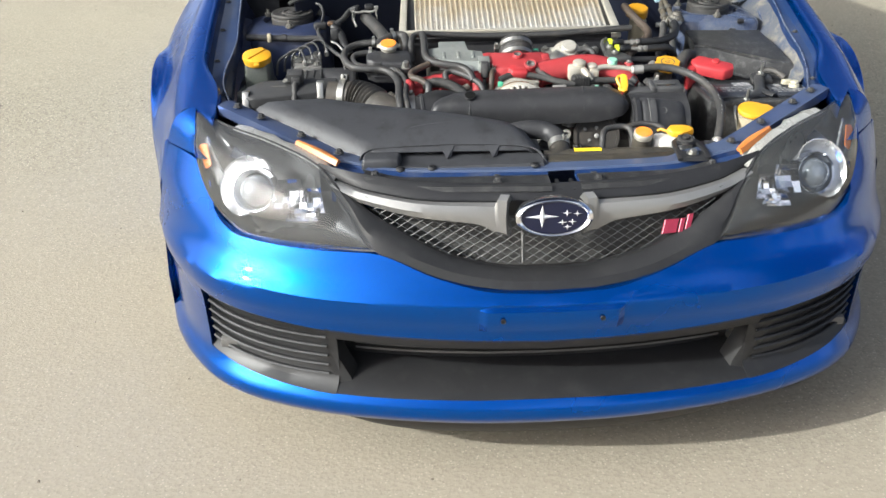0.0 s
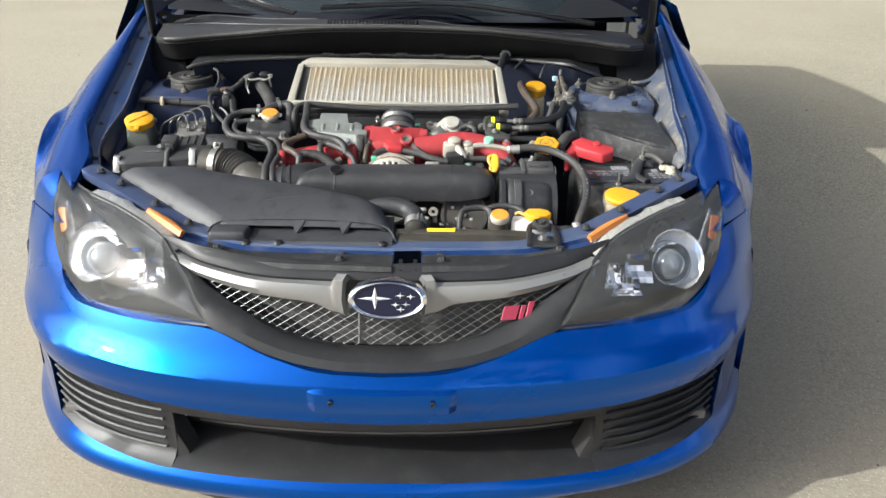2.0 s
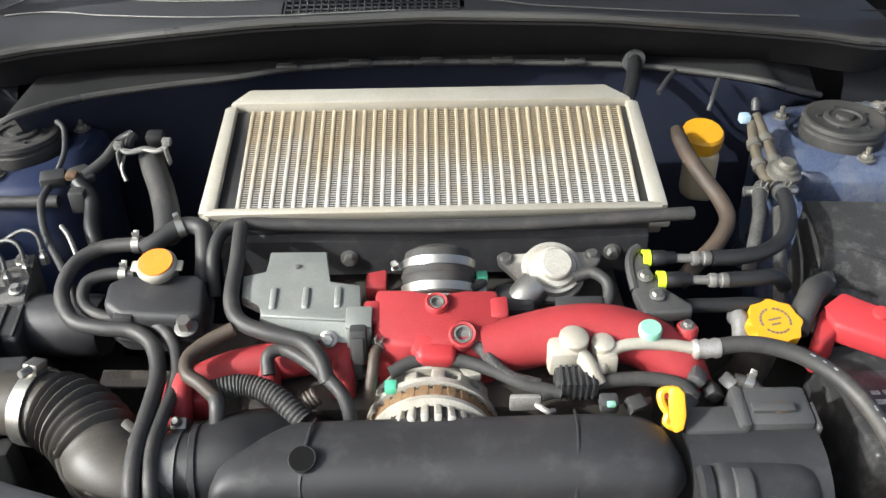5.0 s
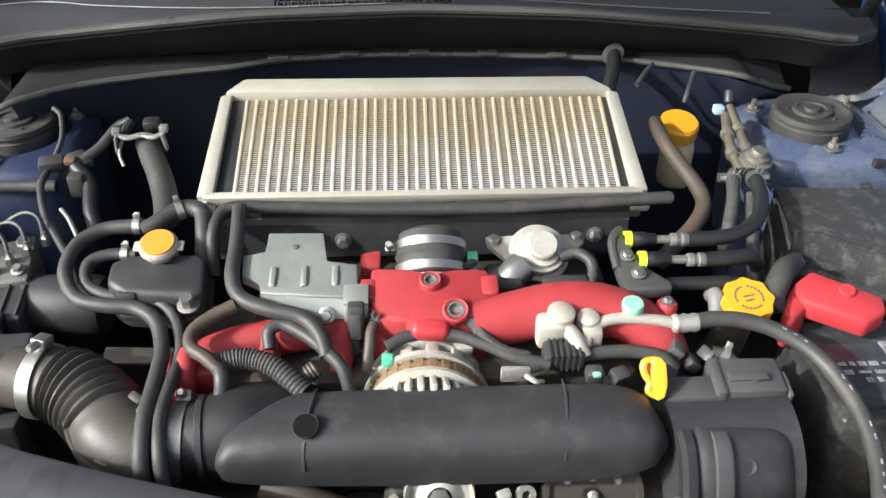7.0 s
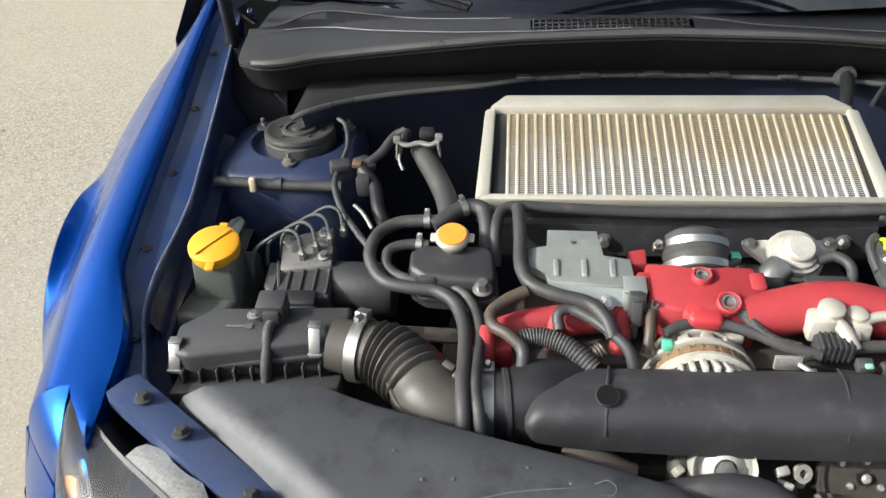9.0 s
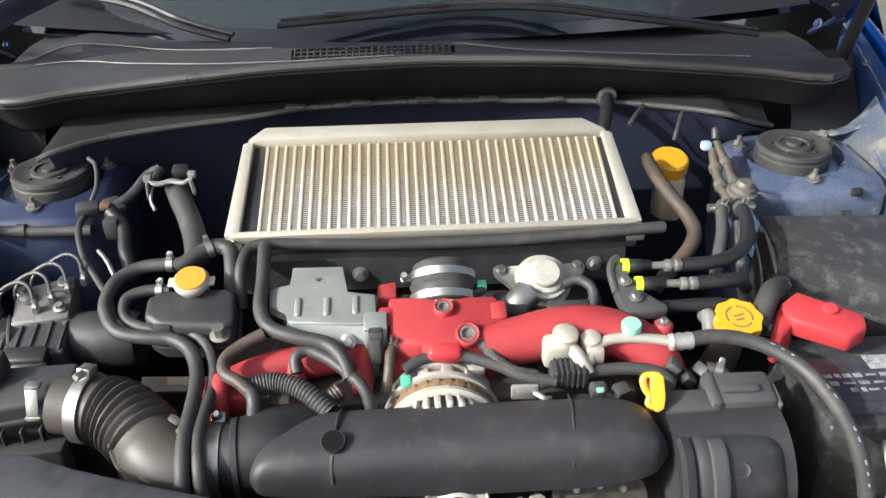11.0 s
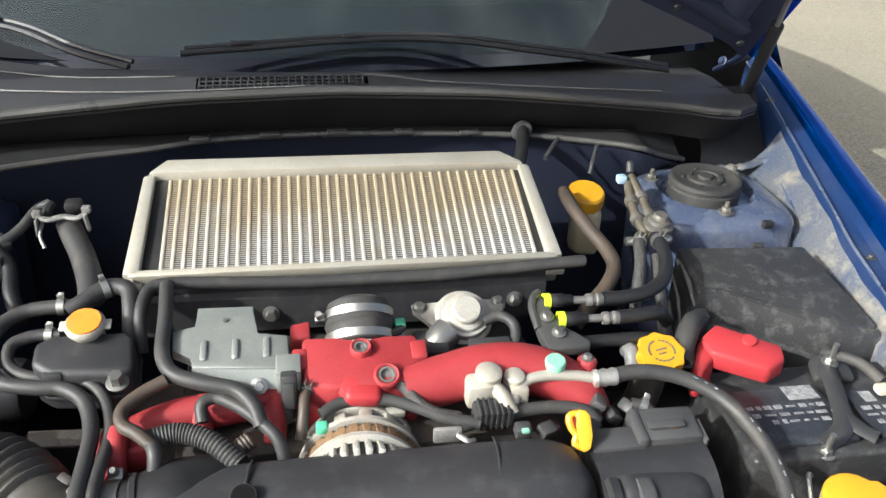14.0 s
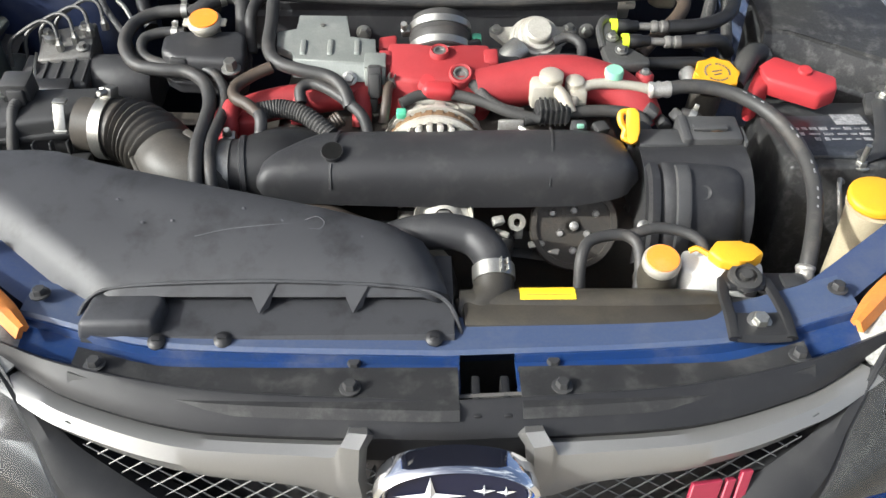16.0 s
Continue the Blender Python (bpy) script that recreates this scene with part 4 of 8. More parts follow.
    def slab(x0, y0, x1, y1, lean=0.35):
        return prism([(x0 + lean * y0, y0), (x1 + lean * y0, y0), (x1 + lean * y1, y1), (x0 + lean * y1, y1)], 0, 0.006, 0.001, 1)
    badge = part("badge", moved(slab(-0.036, -0.014, -0.004, 0.015), mb), PINK, g, "small cherry-red badge of plain slanted blocks", 20)
    part("block", moved(slab(0.000, -0.014, 0.010, 0.015), mb), PINK, badge, smooth=20)
    part("block", moved(slab(0.014, -0.014, 0.026, 0.022), mb), PINK, badge, smooth=20)


def hood():
    # hinged at the rear, standing open
    hinge = Vector((0, 1.19, 0.885))
    along = Vector((0, -0.685, 0.728)).normalized()
    back = Vector((0, -along.z, along.y))  # towards the engine: the inner side

    def at(x, d, off=0.0):
        return hinge + along * d + Vector((x, 0, 0)) + back * off

    def width(d):
        return interp(d, [0, 0.3, 0.6, 0.9, 1.0], [0.70, 0.70, 0.68, 0.62, 0.56])

    def rear(x):
        return interp(abs(x), [0, 0.3, 0.45, 0.5, 0.6, 0.65, 0.70], [0.235, 0.205, 0.165, 0.14, 0.085, 0.05, 0.0])

    def front(x):
        return interp(abs(x), [0, 0.3, 0.55, 0.70], [1.02, 1.0, 0.94, 0.80])
    for nm, off, mat_, lab in (("hood", 0.0, BLUE, "open blue hood with a black inner side"), ("inner_panel", 0.028, BAYDARK, "black inner panel of the hood")):
        rows = []
        for i in range(29):
            u = -1 + 2 * i / 28
            row = []
            for k in range(15):
                f = k / 14
                d = f
                x = u * 0.70
                d = rear(x) + (front(x) - rear(x)) * f
                x = u * width(d)
                crown = 0.05 * (1 - u * u)
                row.append(at(x * (1 - 0.02 * (off > 0)), d, off * (1 - abs(u) ** 8) - crown))
            rows.append(row)
        ob = part(nm, solid(grid(rows), 0.003), mat_, car if nm == "hood" else hood_ob, lab, 30)
        if nm == "hood":
            hood_ob = ob
    # pressed ribs of the inner frame, clips and a label
    for pts in ([(-0.6, 0.12), (-0.58, 0.5), (-0.5, 0.85)], [(0.6, 0.12), (0.58, 0.5), (0.5, 0.85)], [(-0.62, 0.11), (-0.5, 0.175), (-0.3, 0.24), (0, 0.27), (0.3, 0.24), (0.5, 0.175), (0.62, 0.11)]):
        part("rib", tube([at(x, d, 0.022 - 0.05 * (1 - (x / 0.7) ** 2)) for x, d in pts], 0.03, 8, 5, squash=0.5), BAYDARK, hood_ob)
    for x in (-0.62, -0.27, -0.13, 0.10, 0.33, 0.49, 0.62):
        p = at(x, rear(x) + 0.035, 0.028 - 0.05 * (1 - (x / 0.7) ** 2) + 0.022)
        part("clip", lathe([(0.0065, 0), (0.0055, 0.003), (0, 0.004)], 12, basis(p, back)), PLASTIC, hood_ob)
    part("label", box(0.088, 0.036, 0.002, 0.0006, basis(at(-0.52, 0.33, 0.012), back, (1, 0, 0))), WHITE, hood_ob, "pale paper label")
    for sx in (-1, 1):
        part("hinge", join(tube([(sx * 0.685, 1.27, 0.84), (sx * 0.69, 1.20, 0.885), (sx * 0.675, 1.13, 0.95)], 0.010, 8, 4, squash=0.5), bolt_at((sx * 0.675, 1.235, 0.865), (-sx, -0.3, 0.3))), SHADEBLUE, hood_ob)
        part("gas_strut", tube([(sx * 0.687, 1.162, 0.823), (sx * 0.676, 1.118, 0.89), (sx * 0.663, 1.066, 0.968)], 0.0105, 10), TRIM, hood_ob, "black gas strut that holds the hood")
        part("strut_rod", tube([(sx * 0.664, 1.07, 0.962), (sx * 0.65, 1.015, 1.046), (sx * 0.635, 0.96, 1.13)], 0.0045, 8), STEEL, hood_ob)


BAYDARK = material("inner_hood_paint", (0.032, 0.038, 0.066), 0.6, 0, (0.040, 0.045, 0.070), 10, 0.7, 300, 0.05, ior=1.2)


def bolt_at(p, n, r=0.006, h=0.006):
    return moved(bolt(r, h), basis(p, n, (1, 0.2, 0.1)))


def cabin():
    # windscreen, pillars, roof, side walls
    def glass_pt(u, v):
        x = u * (0.68 - 0.13 * v)
        y = 1.24 + 0.08 * (1 - u * u) * -1 + 0.80 * v + 0.10 * u * u
        z = 0.90 + 0.50 * v - 0.02 * u * u + 0.03 * math.sin(math.pi * v)
        return Vector((x, y, z))
    rows = [[glass_pt(-1 + 2 * i / 20, k / 10) for i in range(21)] for k in range(11)]
    ws = part("windscreen", grid(rows), WSCREEN, car, "tinted raked windscreen", 60)
    ws.visible_shadow = False
    band = [[glass_pt(-1 + 2 * i / 20, v) - Vector((0, 0.004, 0.004)) for i in range(21)] for v in (-0.02, 0.02, 0.05, 0.08, 0.105)]
    part("frit_band", solid(grid(band), 0.002), FRIT, ws, "black painted border of the glass", 60)
    for sx in (-1, 1):
        pts = [glass_pt(sx * 1.02, k / 6) + Vector((sx * 0.01, 0, 0.004)) for k in range(7)]
        part("pillar", tube(pts, 0.035, 8, 2, squash=0.6), BLUE, car)
        rows = []
        for y in [1.30, 1.5, 1.9, 2.4, 2.9, 3.4, 3.9, 4.15]:
            nose = interp(y, [1.3, 3.7, 4.15], [0, 0, 0.12])
            rows.append([(sx * (0.845 - nose), y, 0.20), (sx * (0.865 - nose), y, 0.5), (sx * (0.845 - nose), y, 0.80), (sx * (0.79 - nose), y, 0.915 + 0.02 * (y - 1.3)), (sx * (0.76 - nose), y, 0.93 + 0.02 * (y - 1.3))])
        part("body_side", grid(rows), BLUE, car, "blue doors and quarter panel", 35)
        part("door_trim", grid([[(p[0] - sx * 0.03, p[1], p[2] - 0.004) for p in r[1:]] for r in rows]), DARK, car)
        rows = []
        for y in [1.55, 2.0, 2.5, 3.0, 3.5, 3.9]:
            top = interp(y, [1.55, 2.02, 2.6, 3.5, 3.9], [1.08, 1.40, 1.45, 1.42, 1.30])
            lo = 0.93 + 0.02 * (y - 1.3)
            rows.append([(sx * 0.765, y, lo), (sx * (0.765 - 0.2 * (top - lo) / 0.5 * 0.6), y, (lo + top) / 2), (sx * (0.765 - 0.4 * (top - lo)), y, top)])
        sg = part("side_glass", grid(rows), PANE, car)
        sg.visible_shadow = False
    rows = []
    for y in [2.0, 2.3, 2.8, 3.3, 3.8, 4.0]:
        z = interp(y, [2.0, 2.3, 2.8, 3.3, 3.8, 4.0], [1.40, 1.45, 1.475, 1.46, 1.40, 1.34])
        rows.append([(x, y, z - 0.06 * (abs(x) / 0.58) ** 3) for x in (-0.59, -0.5, -0.3, 0, 0.3, 0.5, 0.59)])
    part("roof", solid(grid(rows), 0.02), BLUE, car)
    part("tailgate", grid([[(x, 3.98, 1.34) for x in (-0.55, 0, 0.55)], [(x, 4.25, 0.95) for x in (-0.65, 0, 0.65)], [(x, 4.32, 0.6) for x in (-0.74, 0, 0.74)], [(x, 4.28, 0.3) for x in (-0.74, 0, 0.74)]]), BLUE, car)
    part("underbody", box(1.45, 3.1, 0.05, 0.01, pose(0, 2.7, 0.21)), DARK, car)
    part("cabin_floor", box(1.4, 2.7, 0.03, 0.01, pose(0, 2.75, 0.35)), SEAT, car)
    # dashboard, wheel, seats
    rows = []
    for i in range(13):
        x = -0.68 + 1.36 * i / 12
        hump = 0.03 * math.exp(-((x - 0.36) / 0.2) ** 2)
        rows.append([(x, 1.17 + 0.12 * (x / 0.68) ** 2, 0.885), (x, 1.35, 0.935 + hump), (x, 1.55, 0.965 + hump * 1.6), (x, 1.70, 0.95 + hump), (x, 1.74, 0.85), (x, 1.70, 0.5)])
    part("dashboard", grid(rows), DASH, car, "dark dashboard behind the windscreen")
    wheel = [Vector((0.185 * math.cos(a), 0.185 * math.sin(a), 0)) for a in (2 * math.pi * k / 32 for k in range(33))]
    m = basis((0.36, 1.86, 1.00), (0, 0.85, 0.45))
    part("steering_wheel", join(moved(tube(wheel, 0.014, 8, 1), m), moved(box(0.16, 0.10, 0.04, 0.02), m), moved(box(0.34, 0.025, 0.015, 0.006), m)), SATIN, car)
    for x in (-0.36, 0.36):
        seat = part("front_seat", join(box(0.50, 0.16, 0.62, 0.06, pose(x, 2.50, 0.88, -14), 3), box(0.50, 0.52, 0.16, 0.05, pose(x, 2.25, 0.55), 3)), SEAT, car, "grey cloth front seat")
        part("headrest", box(0.26, 0.10, 0.20, 0.04, pose(x, 2.60, 1.28, -10), 3), SEAT, seat)
    part("rear_seat", box(1.2, 0.2, 0.6, 0.06, pose(0, 3.25, 0.85, -16), 3), SEAT, car, "grey cloth rear bench")
    # door mirrors
    for sx in (-1, 1):
        mir = part("door_mirror", moved(lathe([(0.0, 0.055), (0.045, 0.05), (0.075, 0.03), (0.088, 0.0), (0.088, -0.03), (0.08, -0.04), (0, -0.04)], 28), basis((sx * 0.875, 1.60, 0.985), (0, -1, 0.08)) @ Matrix.Diagonal((1.12, 0.82, 1, 1))), BLUE, car, "blue door mirror with a clear signal strip")
        part("signal_strip", moved(box(0.15, 0.018, 0.02, 0.007), basis((sx * 0.885, 1.566, 0.966), (0, -1, 0.08))), WHITE, mir)
        part("stalk", tube([(sx * 0.78, 1.62, 0.94), (sx * 0.84, 1.62, 0.96)], 0.02, 8, 2), PLASTIC, mir)
    # wipers
    for pts in ([(-0.62, 1.30, 0.935), (-0.47, 1.215, 0.935), (-0.37, 1.14, 0.918), (-0.29, 1.105, 0.905)], [(-0.22, 1.125, 0.918), (0.11, 1.16, 0.928), (0.33, 1.13, 0.912), (0.52, 1.11, 0.888)]):
        arm = part("wiper", tube(pts, 0.0065, 6, 5, squash=0.7), TRIM, car, "black wiper arm with its blade")
        part("blade", tube([Vector(p) + Vector((0.004, 0.016, 0.003)) for p in pts], 0.004, 6, 5), TRIM, arm)
        for f in (0.25, 0.75):
            p = Vector(pts[0]).lerp(Vector(pts[1]), f) + Vector((0.002, 0.008, 0.008))
            part("blade_holder", box(0.03, 0.012, 0.006, 0.002, pose(p.x, p.y, p.z, 0, 0, -30 if p.x < -0.3 else 6)), TRIM, arm)


def cowl():
    # black plastic cowl below the windscreen, with a slotted vent and a bulb seal at its front lip
    LX = [0, 0.2, 0.32, 0.44, 0.52, 0.58, 0.61, 0.64]

    def lip(x):
        a = abs(x)
        return Vector((x, interp(a, LX, [1.042, 1.032, 1.028, 1.034, 1.030, 1.012, 1.018, 1.040]), interp(a, LX, [0.885, 0.882, 0.874, 0.861, 0.854, 0.850, 0.848, 0.847])))

    def crease(x):
        p = lip(x)
        if x > -0.2:
            return p + Vector((0, 0.012, 0.004))
        return Vector((x, interp(x, [-0.64, -0.524, -0.468, -0.273, -0.2], [1.11, 1.115, 1.090, 1.050, 1.046]), interp(x, [-0.64, -0.524, -0.4, -0.2], [0.866, 0.874, 0.880, 0.886])))

    def crest(x):
        return Vector((x, interp(x, [-0.64, -0.60, -0.53, -0.37, -0.19, 0.04, 0.14, 0.64], [1.118, 1.122, 1.150, 1.102, 1.080, 1.076, 1.062, 1.075]),
                       interp(x, [-0.64, -0.60, -0.53, -0.37, -0.19, 0.04, 0.14, 0.4, 0.64], [0.872, 0.876, 0.890, 0.891, 0.897, 0.898, 0.890, 0.872, 0.858])))
    xs = [-0.645 + 1.29 * i / 86 for i in range(87)]
    front, rear = [], []
    for x in xs:
        p, c, t = lip(x), crease(x), crest(x)
        front.append([p + Vector((0, 0.006, -0.012)), p + Vector((0, 0.004, 0.002)), p.lerp(c, 0.4) + Vector((0, 0, 0.002)), c - Vector((0, 0.003, 0.0)), c, c.lerp(t, 0.12)])
        rear.append([c.lerp(t, 0.88), t, t + Vector((0, 0.004, -0.002)), t + Vector((0, 0.012, -0.016)), t + Vector((0, 0.13, -0.012)), t + Vector((0, 0.22, -0.02))])
    c = part("cowl_panel", solid(grid(front), 0.002), COWLPL, car, "dusty grey-black plastic cowl panel below the windscreen", 24)
    part("cowl_rear", solid(grid(rear), 0.002), PLASTIC, c, "", 24)
    flat = [[crease(x).lerp(crest(x), f) for f in (0.10, 0.5, 0.9)] for x in xs if x < -0.188 or x > 0.035]
    part("cowl_cover", solid(grid([r for r in flat if r[0].x < 0]), 0.002), COWLPL, c, "raised grey plastic cover", 30)
    part("cowl_cover", solid(grid([r for r in flat if r[0].x > 0]), 0.002), COWLPL, c, "raised grey plastic cover", 30)
    # thin pale tubes stand in for the highlights along the cowl's creases
    for line in ([crest(x) + Vector((0, -0.001, 0.0015)) for x in xs if -0.60 < x < -0.19], [crease(x) + Vector((0, 0, 0.002)) for x in xs if -0.60 < x < 0.0], [crest(x) + Vector((0, -0.001, 0.0015)) for x in xs if 0.04 < x < 0.52]):
        part("edge_highlight", tube(line[::3], 0.0011, 6, 3), EDGELIGHT, c, "pale painted highlight along the cover's edge")
    # slotted vent: a pierced sheet over a dark trough
    part("vent_trough", solid(grid([[crease(x).lerp(crest(x), f) - Vector((0, 0, 0.012)) for f in (0.0, 0.5, 1.0)] for x in xs if -0.21 < x < 0.06]), 0.002), DARK, c)
    bars = []
    for i in range(25):
        x = -0.19 + 0.2275 * i / 24
        bars.append(tube([crease(x).lerp(crest(x), 0.08), crease(x).lerp(crest(x), 0.92)], 0.0019, 4, 1))
    for k in range(4):
        f = 0.08 + 0.28 * k
        bars.append(tube([crease(x).lerp(crest(x), f) for x in (-0.192, -0.12, -0.05, 0.038)], 0.0019, 4, 3))
    part("vent_grid", join(*bars), COWLPL, c, "slotted plastic air vent")
    # sheet from the seal back to the firewall's lip; its black stands for shade
    part("bulkhead_sheet", solid(grid([[lip(x) + Vector((0, 0.006, -0.006)), lip(x) + Vector((0, 0.03, -0.03)), lip(x) + Vector((0, 0.055, -0.06)), Vector((x, 1.135, 0.79)), Vector((x, 1.14, 0.70))] for x in xs]), 0.002), RECESSBLACK, c, "black sheet standing in for the shaded recess below the seal")
    part("bulb_seal", tube([lip(x) + Vector((0, -0.002, 0.002)) for x in xs[2:-2:3]], 0.0062, 8, 2), SEALRUB, c, "grey weathered rubber bulb seal")


EDGELIGHT = material("painted_edge_highlight", (0.17, 0.168, 0.16), 0.5, 0, (0.08, 0.08, 0.077), 20, 0.9, 300, 0.1)
WORNZINC = material("corroded_zinc", (0.24, 0.235, 0.22), 0.55, 0.2, (0.10, 0.098, 0.09), 70, 0.9, 500, 0.3)
SEALRUB = material("weathered_seal", (0.055, 0.054, 0.051), 0.3, 0, (0.07, 0.068, 0.062), 16, 0.8, 300, 0.1)
COWLPL = material("weathered_cowl_plastic", (0.032, 0.032, 0.034), 0.42, 0, (0.042, 0.042, 0.043), 12, 0.8, 1200, 0.15, stain=(0.07, 0.068, 0.064), stain_scale=14, stain_amount=0.3, ior=1.35)


bumper()
undertray()
lower_grille()
for side in (-1, 1):
    fender(side)
    headlight(side)
grille()
hood()
cabin()
cowl()


# ---- engine bay: shell ----
def bay_shell():
    rows = []
    for i in range(23):
        x = -0.53 + 1.06 * i / 22
        y = interp(x, [-0.63, -0.534, -0.459, -0.266, -0.18, 0, 0.25, 0.385, 0.448, 0.52, 0.63], [0.93, 0.944, 0.995, 1.054, 1.085, 1.098, 1.079, 1.038, 1.007, 1.03, 1.06])
        top = 0.797 - max(0, x - 0.448) * 0.45
        rows.append([(x, y + 0.016, top), (x, y + 0.004, top - 0.003), (x, y + 0.03, 0.74), (x, max(y + 0.02, 1.08), 0.66), (x, 1.08, 0.55), (x, 1.06, 0.30)])
    fw = part("firewall", solid(grid(rows), 0.004), FIREWALL, car, "blue firewall behind the engine, shade put into its paint")
    lip = spline([(-0.545, 0.945, 0.79), (-0.52, 0.955, 0.798), (-0.459, 0.995, 0.80), (-0.36, 1.03, 0.80), (-0.266, 1.054, 0.80), (-0.18, 1.085, 0.80), (0, 1.098, 0.80), (0.25, 1.079, 0.80), (0.385, 1.038, 0.80), (0.448, 1.007, 0.80), (0.476, 1.017, 0.788), (0.505, 1.030, 0.776), (0.54, 1.048, 0.762)], 5)
    part("edge_seal", tube(lip[::2], 0.0045, 8, 2), SEALRUB, fw, "rubber edge trim along the firewall")
    flat = [[p + Vector((0, 0.004, -0.001)), p + Vector((0, 0.02, 0.003)), Vector((p.x, 1.137, 0.80))] for p in lip]
    part("firewall_shelf", solid(grid(flat), 0.003), RECESSBLACK, fw)
    for x in (-0.2, -0.1, 0.0, 0.1, 0.2):
        y = 1.094 - 0.35 * x * x
        part("clip", box(0.030, 0.012, 0.006, 0.002, pose(x, y, 0.8045)), SEALRUB, fw)
    part("bay_floor", box(1.3, 0.95, 0.02, 0.004, pose(0, 0.68, 0.26)), DARK, car)
    for sx in (-1, 1):
        # right side: dusty blue; left side: the blue with shade painted in
        dusty = DUSTBLUE if sx > 0 else SHADEBLUE
        # strut tower: a domed box against the inner fender
        ring = []
        for hx, hy, cy, drop, ex in ((0.118, 0.100, 0.958, 0.25, 5), (0.115, 0.098, 0.959, 0.06, 5), (0.113, 0.097, 0.960, 0.020, 5), (0.109, 0.094, 0.961, 0.012, 4.6), (0.103, 0.089, 0.963, 0.009, 4.2), (0.085, 0.080, 0.966, 0.002, 2.6), (0.073, 0.073, 0.967, 0.0, 2), (0.070, 0.070, 0.967, 0.003, 2), (0.066, 0.066, 0.967, 0.010, 2), (0.030, 0.030, 0.967, 0.010, 2)):
            loop = []
            for k in range(48):
                c, s = math.cos(2 * math.pi * k / 48), math.sin(2 * math.pi * k / 48)
                y = cy + hy * math.copysign(abs(s) ** (2 / ex), s)
                narrow = (0.88 - 0.35 * max(0, drop - 0.02)) if c < 0 and hx > 0.1 else 1.0
                loop.append((sx * (0.543 + hx * narrow * math.copysign(abs(c) ** (2 / (ex if c > 0 else min(ex, 2.8))), c)), y, 0.749 + 0.03 * (y - 0.967) - drop))
            ring.append(loop)
        tower = part("strut_tower", grid(ring, close_u=True), dusty, car, "dusty blue strut tower" if sx > 0 else "dark blue strut tower with shade in its paint", 40)
        top = basis((sx * 0.541, 0.967, 0.748), (0, -0.03, 1))
        cup = top @ pose(0, 0, -0.002) @ Matrix.Diagonal((0.86, 0.86, 0.92, 1))
        mount = part("strut_mount", lathe([(0.0625, -0.008), (0.0625, 0.008), (0.0605, 0.010), (0.0605, 0.014), (0.0625, 0.016), (0.0610, 0.022), (0.0575, 0.0235), (0.0535, 0.0225), (0.046, 0.0195), (0.031, 0.0195), (0.030, 0.0235), (0.024, 0.0245), (0.022, 0.0215), (0.013, 0.0215), (0.012, 0.026), (0, 0.027)], 40, cup), RUBBER, tower, "round black rubber strut mount", 40)
        for k in range(5):
            a = math.radians(20 + 72 * k)
            part("pin", lathe([(0.0032, 0.018), (0.0032, 0.0225), (0, 0.023)], 8, cup @ pose(0.0385 * math.cos(a), 0.0385 * math.sin(a), 0)), PLASTIC, mount)
        for k in range(3):
            a = math.radians(270 + 120 * k)
            part("stud", join(moved(bolt(0.0075, 0.008), top @ pose(0.078 * math.cos(a), 0.078 * math.sin(a), 0)), lathe([(0.0035, 0), (0.0035, 0.016), (0, 0.017)], 8, top @ pose(0.078 * math.cos(a), 0.078 * math.sin(a), 0)), lathe([(0.009, -0.003), (0.009, 0.001), (0.006, 0.0015)], 14, top @ pose(0.078 * math.cos(a), 0.078 * math.sin(a), 0))), REGCAST, tower)
        if sx > 0:
            part("seam_sealer", tube([(0.55, 1.045, 0.742), (0.58, 1.044, 0.744), (0.61, 1.048, 0.745), (0.645, 1.042, 0.749), (0.675, 1.046, 0.756), (0.695, 1.03, 0.768)], 0.012, 8, 5, radii=[0.006 + 0.005 * abs(math.sin(1.7 * k)) for k in range(26)], squash=0.5), DUSTSHELF, tower, "dusty sealed seam behind the tower")
            part("lug", box(0.016, 0.010, 0.012, 0.003, pose(0.592, 0.860, 0.738)), TRIM, tower)
        # apron between tower and radiator support
        rows = []
        for y in [0.36 + 0.62 * i / 12 for i in range(13)]:
            xi = interp(y, FY, F_IN) - interp(y, GUT_Y, GUT_RIGHT if sx > 0 else GUT_W)
            z = interp(y, FY, F_Z) - 0.06
            rows.append([(sx * xi, y, z), (sx * (xi - 0.025), y, z - 0.01), (sx * (xi - 0.03), y, z - 0.06), (sx * (xi - 0.05), y, 0.28)])
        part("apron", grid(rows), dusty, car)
        rows = []
        for y in [0.60 + 0.46 * i / 22 for i in range(23)]:
            xi = interp(y, FY, F_IN) - interp(y, GUT_Y, GUT_RIGHT if sx > 0 else GUT_W)
            zi = interp(y, FY, F_Z) - 0.036
            bump = 0.003 * math.sin(y * 31) + 0.002 * math.sin(y * 83)
            low = interp(y, [0.60, 0.80, 1.06], [0.655, 0.692, 0.728])
            foot = interp(y, [0.60, 0.75, 0.85, 0.94, 1.06], [0.645, 0.652, 0.650, 0.658, 0.650])
            rows.append([(sx * (xi + 0.001), y, zi + 0.004), (sx * (xi - 0.004), y, zi - 0.003 + bump), (sx * (xi * 0.6 + foot * 0.4), y, zi * 0.6 + low * 0.4 - bump), (sx * (xi * 0.25 + foot * 0.75), y, zi * 0.25 + low * 0.75 + bump), (sx * foot, y, low), (sx * (foot - 0.01), y, low - 0.06)])
        part("apron_shelf", solid(grid(rows), 0.002), DUSTSHELF if sx > 0 else SHADEBLUE, car, "dust-covered apron shelf" if sx > 0 else "", 40)
